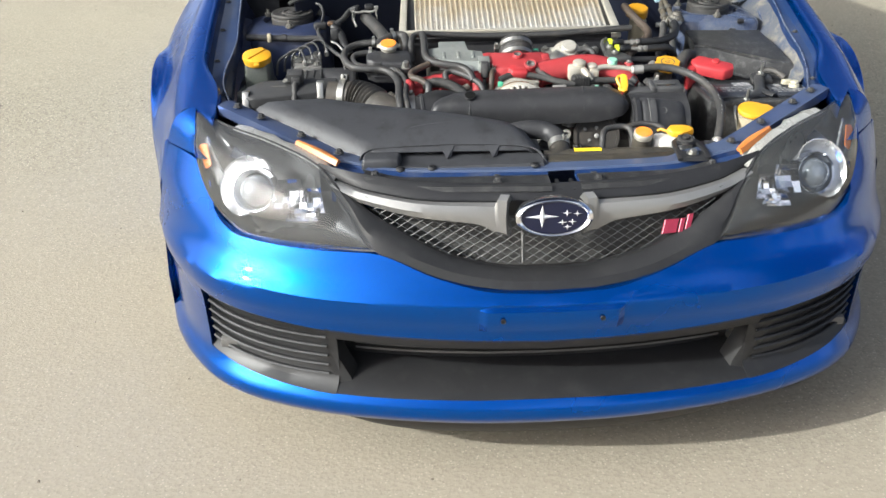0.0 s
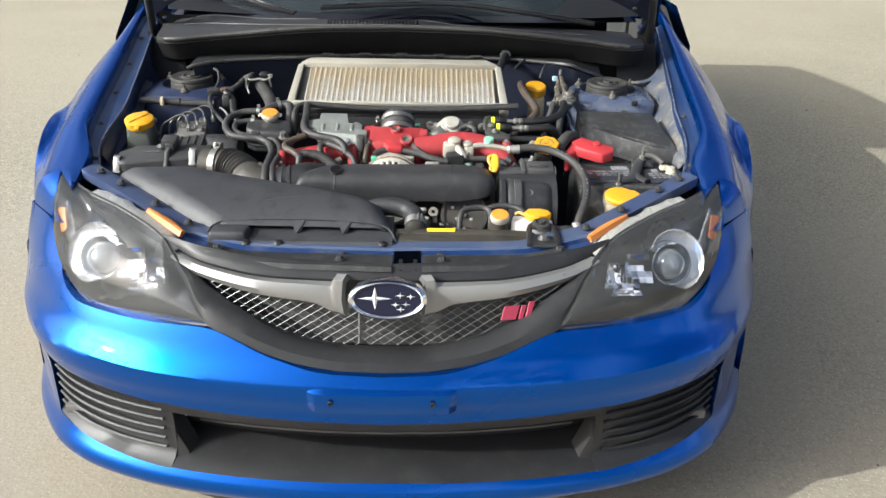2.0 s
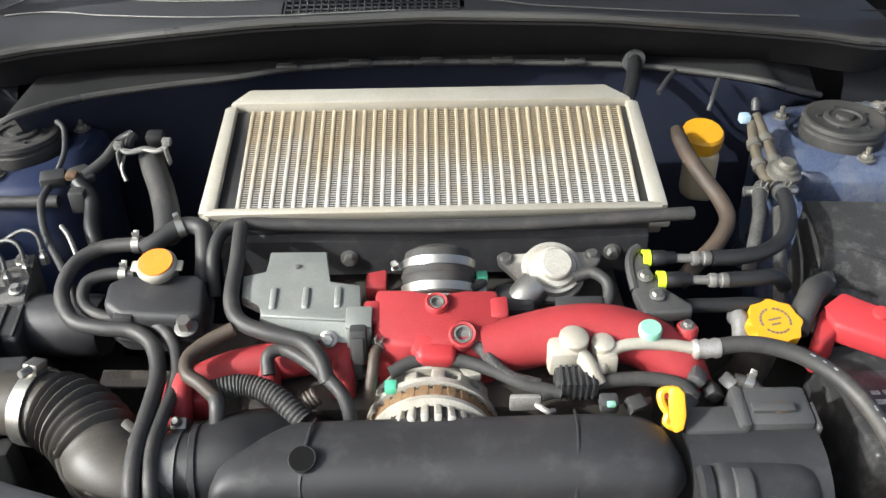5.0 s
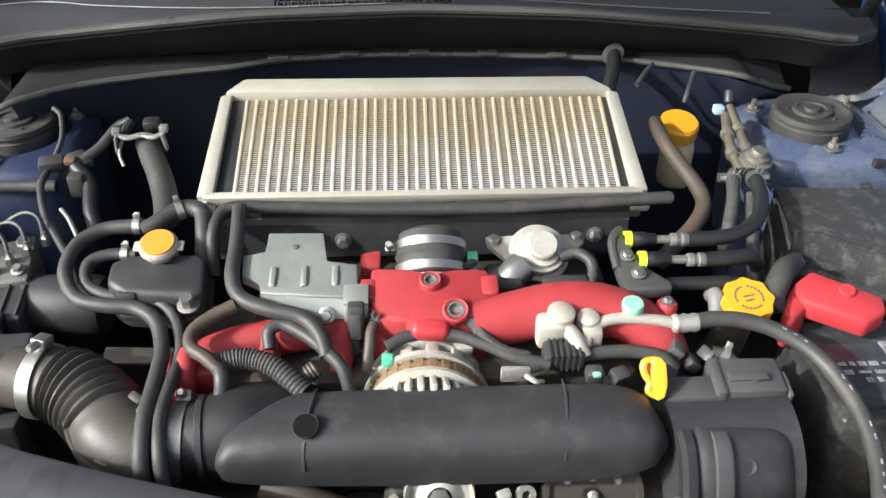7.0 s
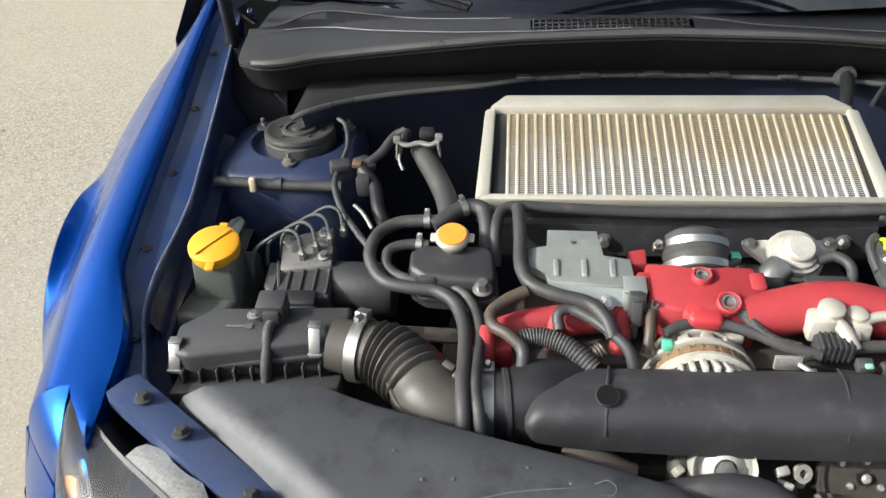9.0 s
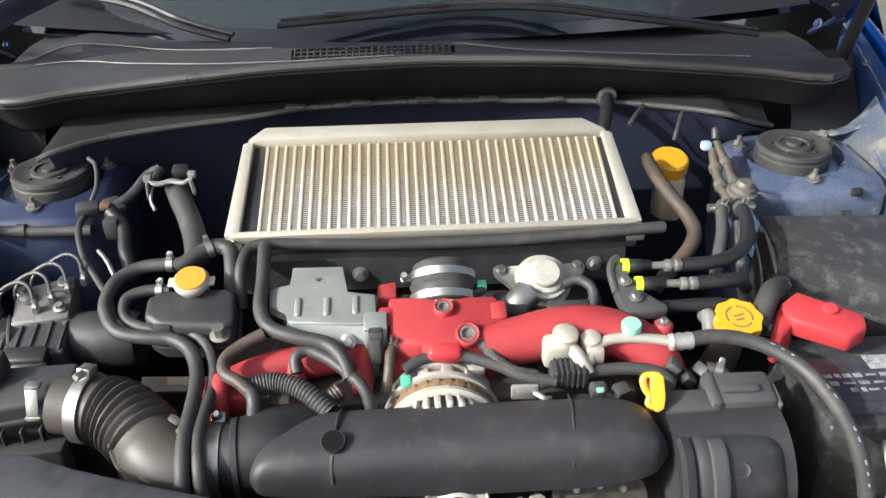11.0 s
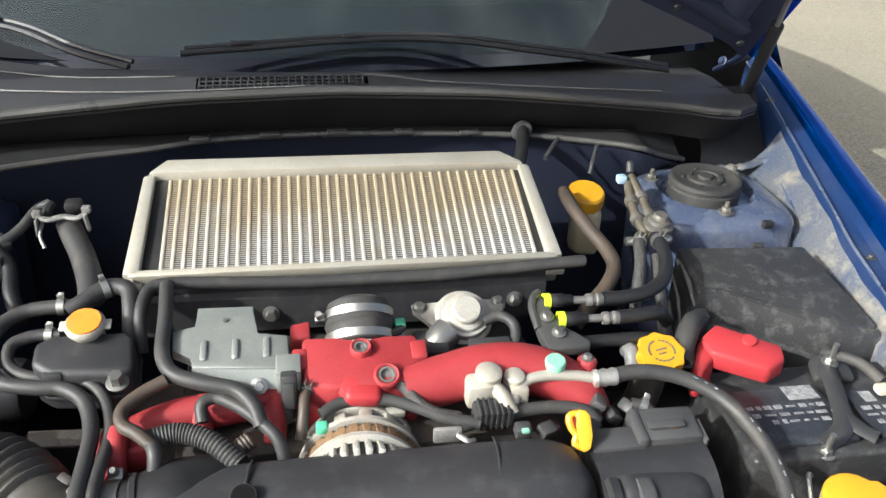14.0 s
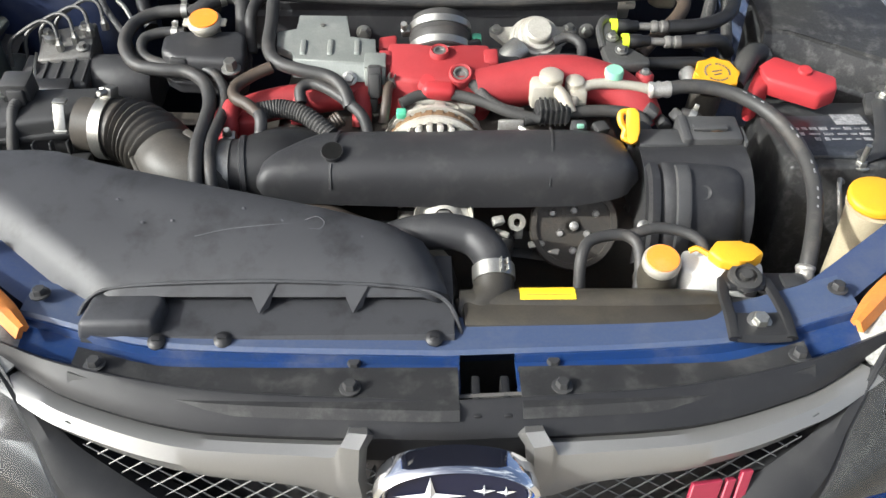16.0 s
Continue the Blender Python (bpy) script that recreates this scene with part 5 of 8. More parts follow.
        # added black sheet that keeps the rear corner of the bay dark
        rows = [[(sx * x, 1.155, 0.845), (sx * x, 1.125, 0.80), (sx * x, 1.09, 0.76), (sx * x, 1.075, 0.70)] for x in (0.59, 0.63, 0.67, 0.70)]
        part("corner_sheet", solid(grid(rows), 0.002), DASH, car, "black sheet added to fill the bay's dark rear corner")
    # radiator support: blue cross rail, headlamp bridges
    rows = []
    for x in sorted([-0.40 + 0.80 * i / 30 for i in range(31)] + [0.014, 0.066]):
        y0 = interp(abs(x), [0, 0.25, 0.40], [0.196, 0.204, 0.235])
        z0 = interp(abs(x), [0, 0.25, 0.40], [0.600, 0.604, 0.620])
        rows.append([(x, y0, z0 - 0.06), (x, y0 - 0.002, z0 - 0.012), (x, y0 + 0.004, z0 - 0.003), (x, y0 + 0.034, z0 - 0.003), (x, y0 + 0.036, z0 + 0.008), (x, y0 + 0.040, z0 + 0.011), (x, y0 + 0.084, z0 + 0.012), (x, y0 + 0.088, z0 + 0.007), (x, y0 + 0.088, z0 - 0.05)])
    rail = part("radiator_support", solid(grid([r[4:] for r in rows]), 0.003), RAILDULL, car, "dusty dull blue radiator support rail", 30)
    for side in (-1, 1):
        half = [r[:5] for r in rows if (r[0][0] < 0.015 if side < 0 else r[0][0] > 0.065)]
        part("front_flange", solid(grid(half), 0.003), BLUEDULL, rail, "cleaner deep blue front flange", 30)
    for sx in (-1, 1):
        rows = []
        for f in [i / 12 for i in range(13)]:
            p = Vector((0.310, 0.246, 0.606)).lerp(Vector((0.635, 0.464, 0.687)), f)
            w = interp(f, [0, 0.3, 1], [0.044, 0.036, 0.034])
            n = Vector((-0.6, 0.8, 0.0))
            rows.append([(sx * q.x, q.y, q.z) for q in (p - n * w * 0.45 + Vector((0, 0, -0.02)), p - n * w * 0.45, p + n * w * 0.2 + Vector((0, 0, 0.003)), p + n * w * 0.7, p + n * (w * 0.7 + 0.002) + Vector((0, 0, -0.05)))])
        br = part("lamp_bridge", solid(grid(rows), 0.003), BRIDGE, car, "blue lamp support rail with bolts", 30)
        me = mesh_of(bolt(0.0065, 0.008), PLASTIC)
        for f in (0.15, 0.42, 0.72, 0.9):
            p = Vector((0.343, 0.262, 0.625)).lerp(Vector((0.631, 0.468, 0.690)), f)
            shared("bolt", me, br, pose(sx * p.x, p.y, p.z))
    # black cover strips of the grille's top, latch gap between them
    for x0, x1 in ((-0.335, 0.012), (0.068, 0.335)):
        rows = []
        for i in range(15):
            x = x0 + (x1 - x0) * i / 14
            y0 = interp(abs(x), [0, 0.2, 0.335], [0.160, 0.170, 0.196])
            z0 = interp(abs(x), [0, 0.25, 0.335], [0.602, 0.604, 0.617])
            back = interp(abs(x), [0, 0.25, 0.335], [0.222, 0.224, 0.238]) - y0
            rows.append([(x, y0, z0 - 0.004), (x, y0 + 0.006, z0 + 0.004), (x, y0 + back - 0.004, z0 + 0.005), (x, y0 + back, z0 - 0.004)])
        part("grille_cover", solid(grid(rows), 0.003), COVERPL, rail, "dusty black plastic cover strip")
    me = mesh_of(bolt(0.0065, 0.008), PLASTIC)
    for x, y, z in ((-0.084, 0.2285, 0.598), (0.102, 0.2285, 0.598), (-0.085, 0.192, 0.608), (0.105, 0.192, 0.608), (-0.315, 0.214, 0.618), (0.325, 0.216, 0.620)):
        shared("bolt", me, rail, pose(x, y, z))
    pad = mesh_of(box(0.062, 0.017, 0.004, 0.0015, None, 2), BLUEDULL)
    for x in (-0.084, 0.102):
        shared("bolt_pad", pad, rail, pose(x, 0.2290, 0.5985))
    part("hood_latch", join(box(0.045, 0.05, 0.012, 0.003, pose(0.04, 0.19, 0.572)), box(0.008, 0.05, 0.03, 0.002, pose(0.028, 0.19, 0.585)), box(0.008, 0.05, 0.03, 0.002, pose(0.055, 0.19, 0.585)), tube([(0.025, 0.175, 0.59), (0.04, 0.182, 0.60), (0.058, 0.178, 0.59)], 0.004, 6)), TRIM, rail)


RAILDULL = material("dusty_rail_paint", (0.052, 0.075, 0.145), 0.45, 0.1, (0.07, 0.088, 0.14), 9, 0.8, 300, 0.05, coat=0.2,
                    stain=(0.13, 0.14, 0.17), stain_scale=12, stain_amount=0.5)
BRIDGE = material("bridge_blue_paint", (0.036, 0.054, 0.125), 0.4, 0.1, (0.05, 0.066, 0.12), 9, 0.8, 300, 0.05, coat=0.4, stain=(0.10, 0.11, 0.13), stain_scale=13, stain_amount=0.45)
# body blue taken down to navy to carry the shade behind the engine
FIREWALL = material("firewall_blue_with_shade", (0.020, 0.024, 0.044), 0.42, 0.1, (0.022, 0.025, 0.038), 12, 0.8, 300, 0.1, coat=0.2)
DUSTSHELF = material("dust_covered_paint", (0.055, 0.070, 0.110), 0.45, 0, (0.125, 0.125, 0.12), 16, 0.9, 400, 0.2, coat=0.3, stain=(0.32, 0.28, 0.20), stain_scale=22, stain_amount=0.8)
BLUEDULL = material("rail_blue_paint", (0.012, 0.040, 0.150), 0.4, 0.15, (0.02, 0.044, 0.12), 14, 0.8, 300, 0.05, coat=0.5,
                    stain=(0.14, 0.15, 0.18), stain_scale=18, stain_amount=0.5)


# ---- intercooler ----
def intercooler():
    o = Vector((0, 0.778, 0.750))
    ydir = Vector((0, 0.165, 0.056)).normalized()
    m = basis(o, Vector((1, 0, 0)).cross(ydir))
    w, d = 0.530, 0.178

    def put(bm):
        return moved(bm, m)
    # core box is black to stand in for shadow in the gaps beside the fins
    body = part("intercooler", put(join(box(w - 0.03, d - 0.01, 0.055, 0.004, pose(0, d / 2, -0.034)))), TRIM, car, "aluminium top-mounted intercooler with pale dusty fins")
    part("front_rail", put(box(w - 0.01, 0.010, 0.016, 0.002, pose(0, 0.002, -0.006))), ALU, body)
    for sx in (-1, 1):
        part("side_tank", put(prism([(sx * (w / 2 - 0.017), 0.0), (sx * (w / 2 + 0.002), 0.0), (sx * (w / 2 - 0.006), d - 0.006), (sx * (w / 2 - 0.021), d)], -0.05, 0.002, 0.003)), ALU, body, "cast end tank")
    part("rear_tank", put(prism([(-w / 2 + 0.012, d - 0.004), (w / 2 - 0.014, d - 0.004), (w / 2 - 0.045, d + 0.022), (-w / 2 + 0.035, d + 0.022)], -0.05, 0.006, 0.003)), ALU, body, "cast rear tank")
    # flat tubes run front to back, with corrugated fins between them
    n = 36
    x0, x1 = -w / 2 + 0.040, w / 2 - 0.030
    step = (x1 - x0) / n
    bar = mesh_of(box(0.0050, d - 0.012, 0.014, 0.0016, None, 2), FINBAR)
    for i in range(n + 1):
        shared("fin_tube", bar, body, m @ pose(x0 + step * i, d / 2, -0.0115))
    fin = []
    for i in range(n):
        c = x0 + step * (i + 0.5)
        pts = []
        k = 92
        verts = []
        for j in range(k + 1):
            y = 0.008 + (d - 0.016) * j / k
            z = -0.0052 if j % 2 == 0 else -0.0085
            verts.append(((c - step * 0.33, y, z), (c + step * 0.33, y, z)))
        fin.append(grid(verts))
    f = part("fin_core", put(join(*fin)), FINS, body, "corrugated cooling fins", 10)
    tagged(f, kind="stuff")
    rnd = random.Random(11)
    # black lower shroud below the front rail
    part("shroud", put(join(solid(grid([[(x, -0.004, -0.010), (x, -0.012, -0.012), (x, -0.014, -0.022), (x, -0.022, -0.026), (x, -0.040, -0.066), (x, -0.030, -0.075)] for x in (-w / 2 + 0.02, -0.1, 0.1, w / 2 - 0.02)]), 0.004))), SATIN, body, "black intercooler shroud", 30)
    me = mesh_of(bolt(0.007, 0.010), STEEL)
    for x, y, z in ((-0.098, -0.031, -0.046), (0.205, -0.030, -0.044)):
        shared("bolt", me, body, m @ basis((x, y, z), (0, -1, 0.4)))
    for sx in (-1, 1):
        part("mount_ear", put(join(prism([(sx * (w / 2 - 0.02), -0.016), (sx * (w / 2 + 0.004), -0.016), (sx * (w / 2 + 0.004), 0.01), (sx * (w / 2 - 0.02), 0.01)], -0.020, -0.010, 0.003), moved(bolt(0.006, 0.008), pose(sx * (w / 2 - 0.006), -0.006, -0.010)))), ALU, body)


def fin_material(name, clean, dirty):
    """Bare fins: pale in front, with brown road dirt caked towards the rear edge."""
    m = material(name, clean, 0.5, 0.35, tuple(k * 0.82 for k in clean), 60, 0.9, 500, 0.2)
    nodes, links = m.node_tree.nodes, m.node_tree.links
    p = nodes["Principled BSDF"]
    had = p.inputs["Base Color"].links[0].from_socket
    geo = nodes.new("ShaderNodeNewGeometry")
    sep = nodes.new("ShaderNodeSeparateXYZ")
    links.new(geo.outputs["Position"], sep.inputs[0])
    noise = nodes.new("ShaderNodeTexNoise")
    noise.inputs["Scale"].default_value, noise.inputs["Detail"].default_value = 26, 7
    links.new(geo.outputs["Position"], noise.inputs["Vector"])
    add = nodes.new("ShaderNodeMath")
    add.operation = "MULTIPLY_ADD"
    add.inputs[1].default_value = 0.22
    links.new(noise.outputs["Fac"], add.inputs[0])
    links.new(sep.outputs["Y"], add.inputs[2])
    ramp = nodes.new("ShaderNodeMapRange")
    ramp.inputs["From Min"].default_value, ramp.inputs["From Max"].default_value, ramp.inputs["To Max"].default_value = 0.895, 1.01, 0.95
    links.new(add.outputs[0], ramp.inputs["Value"])
    mix = nodes.new("ShaderNodeMix")
    mix.data_type = "RGBA"
    mix.inputs["B"].default_value = (*dirty, 1)
    links.new(ramp.outputs["Result"], mix.inputs["Factor"])
    links.new(had, mix.inputs["A"])
    links.new(mix.outputs["Result"], p.inputs["Base Color"])
    return m


FINBAR = fin_material("fin_tube_metal", (0.56, 0.55, 0.52), (0.45, 0.385, 0.27))
FINS = fin_material("fin_metal", (0.50, 0.49, 0.465), (0.35, 0.28, 0.18))


# ---- air duct on the radiator support ----
def air_duct():
    # top skin: rows from the front lip to the back edge
    rows = []
    n = 24
    for i in range(n + 1):
        f = i / n
        fx = -0.352 + (0.012 + 0.352) * f                       # front lip
        front = Vector((fx, 0.296 + 0.0 * f, 0.640 - 0.004 * f))
        bx = -0.575 + 0.575 * f ** 1.15
        back = Vector((bx, interp(bx, [-0.575, -0.49, -0.43, -0.37, -0.275, -0.205, -0.12, -0.045, 0.02], [0.462, 0.470, 0.470, 0.449, 0.420, 0.402, 0.383, 0.366, 0.345]), interp(bx, [-0.575, -0.43, -0.37, -0.275, -0.205, -0.12, -0.045, 0.02], [0.688, 0.691, 0.689, 0.685, 0.681, 0.673, 0.662, 0.650])))
        lo = front + Vector((0, -0.045, -0.046))
        crown = 0.003 * math.sin(math.pi * f)
        edge = 1 if 0 < i < n else 0
        drop = Vector((0, 0, -0.035))
        row = [front + Vector((0, -0.006, -0.006)), front, front.lerp(back, 0.10) + Vector((0, 0, 0.006 + crown * 0.3)), front.lerp(back, 0.35) + Vector((0, 0, 0.006 + crown)), front.lerp(back, 0.65) + Vector((0, 0, 0.005 + crown)),
               front.lerp(back, 0.94) + Vector((0, 0, 0.002)), back + Vector((0, 0, -0.002)), back + Vector((0, 0.006, -0.03))]
        if i == 0:
            row = [p + Vector((-0.012, -0.01, -0.045)) for p in row]
        elif i == 1:
            row = [p + Vector((-0.006, 0, -0.012)) for p in row]
        if i == n:
            row = [p + Vector((0.010, 0.0, -0.055)) for p in row]
        elif i == n - 1:
            row = [p + Vector((0.006, 0, -0.012)) for p in row]
        rows.append(row)
    duct = part("air_duct", solid(grid(rows), 0.003), DUCTPL, car, "dusty black plastic air intake duct", 45)
    # arched mouth in front
    prof = spline([(-0.350, 0.250, 0.604), (-0.349, 0.266, 0.618), (-0.338, 0.290, 0.633), (-0.30, 0.298, 0.640), (-0.17, 0.300, 0.643), (-0.04, 0.296, 0.638), (0.002, 0.286, 0.630), (0.016, 0.262, 0.612), (0.018, 0.245, 0.604)], 4)
    part("mouth_rim", tube(prof, 0.0022, 6, 1), DUCTPL, duct)
    rows = [[p + Vector((0, 0, 0)), p + Vector((0, 0.05, -0.012)), p + Vector((0, 0.12, -0.03))] for p in prof]
    part("mouth_inside", grid(rows), TRIM, duct)
    rows = []
    for i in range(21):
        x = -0.340 + 0.350 * i / 20
        rows.append([(x, 0.249, 0.611), (x, 0.252, 0.617), (x, 0.268, 0.619), (x, 0.30, 0.623), (x, 0.36, 0.626)])
    part("mouth_floor", solid(grid(rows), 0.003), DUCTPL, duct, smooth=30)
    part("mouth_block", prism([(-0.345, 0.25), (-0.268, 0.25), (-0.262, 0.285), (-0.275, 0.31), (-0.34, 0.31)], 0.612, 0.634, 0.006, 3, taper=0.9), DUCTPL, duct)
    for x in (-0.175, -0.085):
        bm = bmesh.new()
        a = [bm.verts.new(p) for p in ((x - 0.002, 0.276, 0.6225), (x + 0.007, 0.284, 0.6235), (x - 0.002, 0.299, 0.624), (x - 0.015, 0.298, 0.642), (x + 0.014, 0.298, 0.642))]
        for q in ((0, 1, 4), (0, 4, 3), (0, 3, 2), (1, 2, 4), (2, 3, 4), (0, 2, 1)):
            bm.faces.new([a[k] for k in q])
        part("vane", bm, DUCTPL, duct, smooth=10)
    me = mesh_of(join(lathe([(0.0085, 0), (0.0085, 0.002), (0.0065, 0.0035), (0.0050, 0.0045), (0, 0.0045)], 16), box(0.008, 0.0016, 0.002, 0, pose(0, 0, 0.0048))), TRIM)
    for x, y, z in ((-0.268, 0.246, 0.615), (-0.207, 0.248, 0.615), (-0.009, 0.248, 0.615)):
        shared("push_clip", me, duct, pose(x, y, z, 20))


DUCTPL = material("duct_plastic", (0.034, 0.035, 0.039), 0.5, 0, (0.046, 0.047, 0.051), 5, 0.7, 1500, 0.15,
                  stain=(0.011, 0.011, 0.012), stain_scale=24, stain_amount=0.9)

bay_shell()
intercooler()
air_duct()


# ---- engine bay: things bolted into it ----
def lean(bm, h=0.0):
    """Lays a flat-built piece on the bay's slope, which rises towards the firewall."""
    for v in bm.verts:
        v.co.z += 0.665 + 0.28 * (v.co.y - 0.45) + h
    return bm


UP = (0, -0.27, 0.96)          # normal of the bay's slope


def hose(name, pts, r, mat_=None, parent=None, label="", sides=12, n=7, clamps=()):
    radii = None
    if "loom" in name:
        # split convoluted tubing: a ridge every 4 mm
        run = sum((Vector(a) - Vector(b)).length for a, b in zip(pts, pts[1:]))
        n = max(4, int(run / 0.002 / (len(pts) - 1)))
        radii = [r * (1.0 if k % 2 else (0.90 if "engine" not in name else 0.95)) for k in range(n * (len(pts) - 1) + 1)]
    ob = part(name, tube(pts, r, sides, n, radii), mat_ or HOSE, parent or car, label)
    path = spline(pts, 12)
    for f in clamps:
        i = min(int(f * (len(path) - 1)), len(path) - 2)
        d = (path[i + 1] - path[i]).normalized()
        spring_clamp(path[i], d, r, ob)
    return ob


def spring_clamp(p, d, r, parent):
    m = basis(p, d, (0.3, 0.2, 1))
    hoop = ring([(r + 0.0003, -0.004), (r + 0.0016, -0.004), (r + 0.0016, 0.004), (r + 0.0003, 0.004)], 18, m)
    ears = [box(0.007, 0.0016, 0.006, 0.0005, m @ pose(r + 0.004, s * 0.003, 0, 0, 0, s * 12)) for s in (-1, 1)]
    part("clamp", join(hoop, *ears), STEEL, parent, "steel spring clamp")


def band_clamp(p, d, r, parent, w=0.006, side=(0, 0, 1)):
    m = basis(p, d, side)
    hoop = ring([(r, -w), (r + 0.0018, -w), (r + 0.0018, w), (r, w)], 28, m)
    screw = join(box(0.012, 0.018, w * 2.2, 0.002, m @ pose(r + 0.006, 0, 0)), lathe([(0.0045, 0), (0.0045, 0.012), (0.003, 0.014), (0, 0.014)], 8, m @ pose(r + 0.007, 0.008, 0, -90)))
    part("band_clamp", join(hoop, screw), STEEL, parent, "steel worm-drive clamp")


def engine_block():
    blk = part("engine_block", join(prism([(-0.30, 0.46), (0.30, 0.46), (0.32, 0.55), (0.30, 0.80), (-0.30, 0.80), (-0.32, 0.55)], 0.30, 0.585, 0.02),
                                    prism([(-0.20, 0.56), (0.22, 0.56), (0.22, 0.98), (-0.20, 0.98)], 0.58, 0.655, 0.015)), OILY, car, "oily dark engine block deep in the bay")
    rnd = random.Random(21)
    for k in range(34):
        x, y = rnd.uniform(-0.33, 0.33), rnd.uniform(0.45, 0.62)
        z = rnd.uniform(0.56, 0.61)
        s = rnd.uniform(0.012, 0.03)
        part("casting_boss", join(lathe([(s * 0.6, -0.03), (s * 0.55, 0.0), (s * 0.35, 0.004), (0, 0.004)], 12, pose(x, y, z, rnd.uniform(-40, 10), rnd.uniform(-20, 20)))), OILY if rnd.random() < 0.8 else CAST, blk)
    # timing-belt side: idler, compressor pulley, lifting eye
    idler = part("idler_pulley", lathe([(0.012, 0.012), (0.016, 0.010), (0.022, 0.004), (0.029, 0.004), (0.033, 0.010), (0.034, 0.0), (0.034, -0.02), (0.02, -0.02)], 32, basis((0.004, 0.447, 0.612), (0, -0.86, 0.5)), False), CASTPALE, blk, "bare metal idler pulley")
    part("hub", lathe([(0.012, 0), (0.011, 0.014), (0.006, 0.016), (0, 0.016)], 6, basis((0.004, 0.447, 0.612), (0, -0.86, 0.5))), DARK, idler)
    # dark casting colour here also carries the shade of the belt cover
    comp = part("compressor_pulley", lathe([(0.052, 0.004), (0.050, 0.008), (0.044, 0.008), (0.042, -0.004), (0.012, -0.004), (0.010, 0.004), (0, 0.004)], 36, basis((0.155, 0.462, 0.590), (0, -0.86, 0.5))), OILY, blk, "bolted compressor clutch, darkened for the belt cover's shade")
    mm = basis((0.155, 0.462, 0.590), (0, -0.86, 0.5))
    part("hub_plate", prism([((0.034 if k % 2 == 0 else 0.024) * math.cos(k * 1.047 + 0.5), (0.034 if k % 2 == 0 else 0.024) * math.sin(k * 1.047 + 0.5)) for k in range(6)], -0.003, 0.002, 0.0015, 2, mm), OILY, comp)
    me = mesh_of(bolt(0.0036, 0.005), CAST)
    for k in range(6):
        r = 0.029 if k % 2 == 0 else 0.018
        shared("bolt", me, comp, mm @ pose(r * math.cos(k * 1.047 + 0.5), r * math.sin(k * 1.047 + 0.5), 0.002))
    shared("bolt", me, comp, mm @ pose(0, 0, 0.006))
    eye = join(ring([(0.0045, -0.003), (0.010, -0.003), (0.010, 0.003), (0.0045, 0.003)], 18, basis((0.088, 0.455, 0.600), (0.2, -0.8, 0.5))), box(0.010, 0.006, 0.022, 0.002, pose(0.092, 0.462, 0.583)))
    part("lifting_eye", eye, CASTPALE, blk, "zinc lifting eye")
    # bare ends of brackets and hose stubs round the pulleys
    for x, y, z, a, b, c, rx, rz in ((0.066, 0.452, 0.604, 0.014, 0.010, 0.010, 30, 20), (0.072, 0.450, 0.588, 0.018, 0.006, 0.006, 10, -35), (0.112, 0.448, 0.574, 0.020, 0.008, 0.005, 35, 15), (0.128, 0.446, 0.566, 0.022, 0.008, 0.004, 30, -20), (0.036, 0.462, 0.606, 0.005, 0.008, 0.022, -20, 10), (-0.04, 0.452, 0.600, 0.010, 0.010, 0.012, 25, 40)):
        part("bracket_end", box(a, b, c, 0.002, pose(x, y, z, rx, 0, rz)), CASTPALE, blk)
    # ribbed drive belt between the pulleys
    part("drive_belt", tube([(-0.03, 0.455, 0.60), (0.02, 0.45, 0.575), (0.10, 0.455, 0.555), (0.16, 0.462, 0.54)], 0.009, 6, 5, squash=0.35), RUBBER, blk)
    part("oil_filler_pipe", tube([(0.34, 0.63, 0.68), (0.335, 0.64, 0.62), (0.31, 0.66, 0.56)], 0.02, 12, 5), OILY, blk)
    part("lower_pipe", tube([(-0.16, 0.46, 0.62), (-0.12, 0.445, 0.612), (-0.09, 0.44, 0.60)], 0.016, 12, 4), BROWNHOSE, blk)
    part("pulley_rim", moved(lathe([(0.045, 0.0), (0.05, 0.004), (0.052, 0.0), (0.052, -0.014), (0.03, -0.014)], 32, basis((-0.07, 0.425, 0.598), (0.1, -0.75, 0.66)), False), pose(0, 0.02, -0.05)), OILY, blk)


VOID = material("unlit_hole", (0.008, 0.008, 0.008), 0.9, 0, (0.012, 0.012, 0.012), ior=1.1)
OILY = material("oily_dark_casting", (0.050, 0.047, 0.043), 0.5, 0.2, (0.065, 0.057, 0.047), 30, 0.8, 300, 0.3,
                stain=(0.09, 0.07, 0.05), stain_scale=26, stain_amount=0.5)


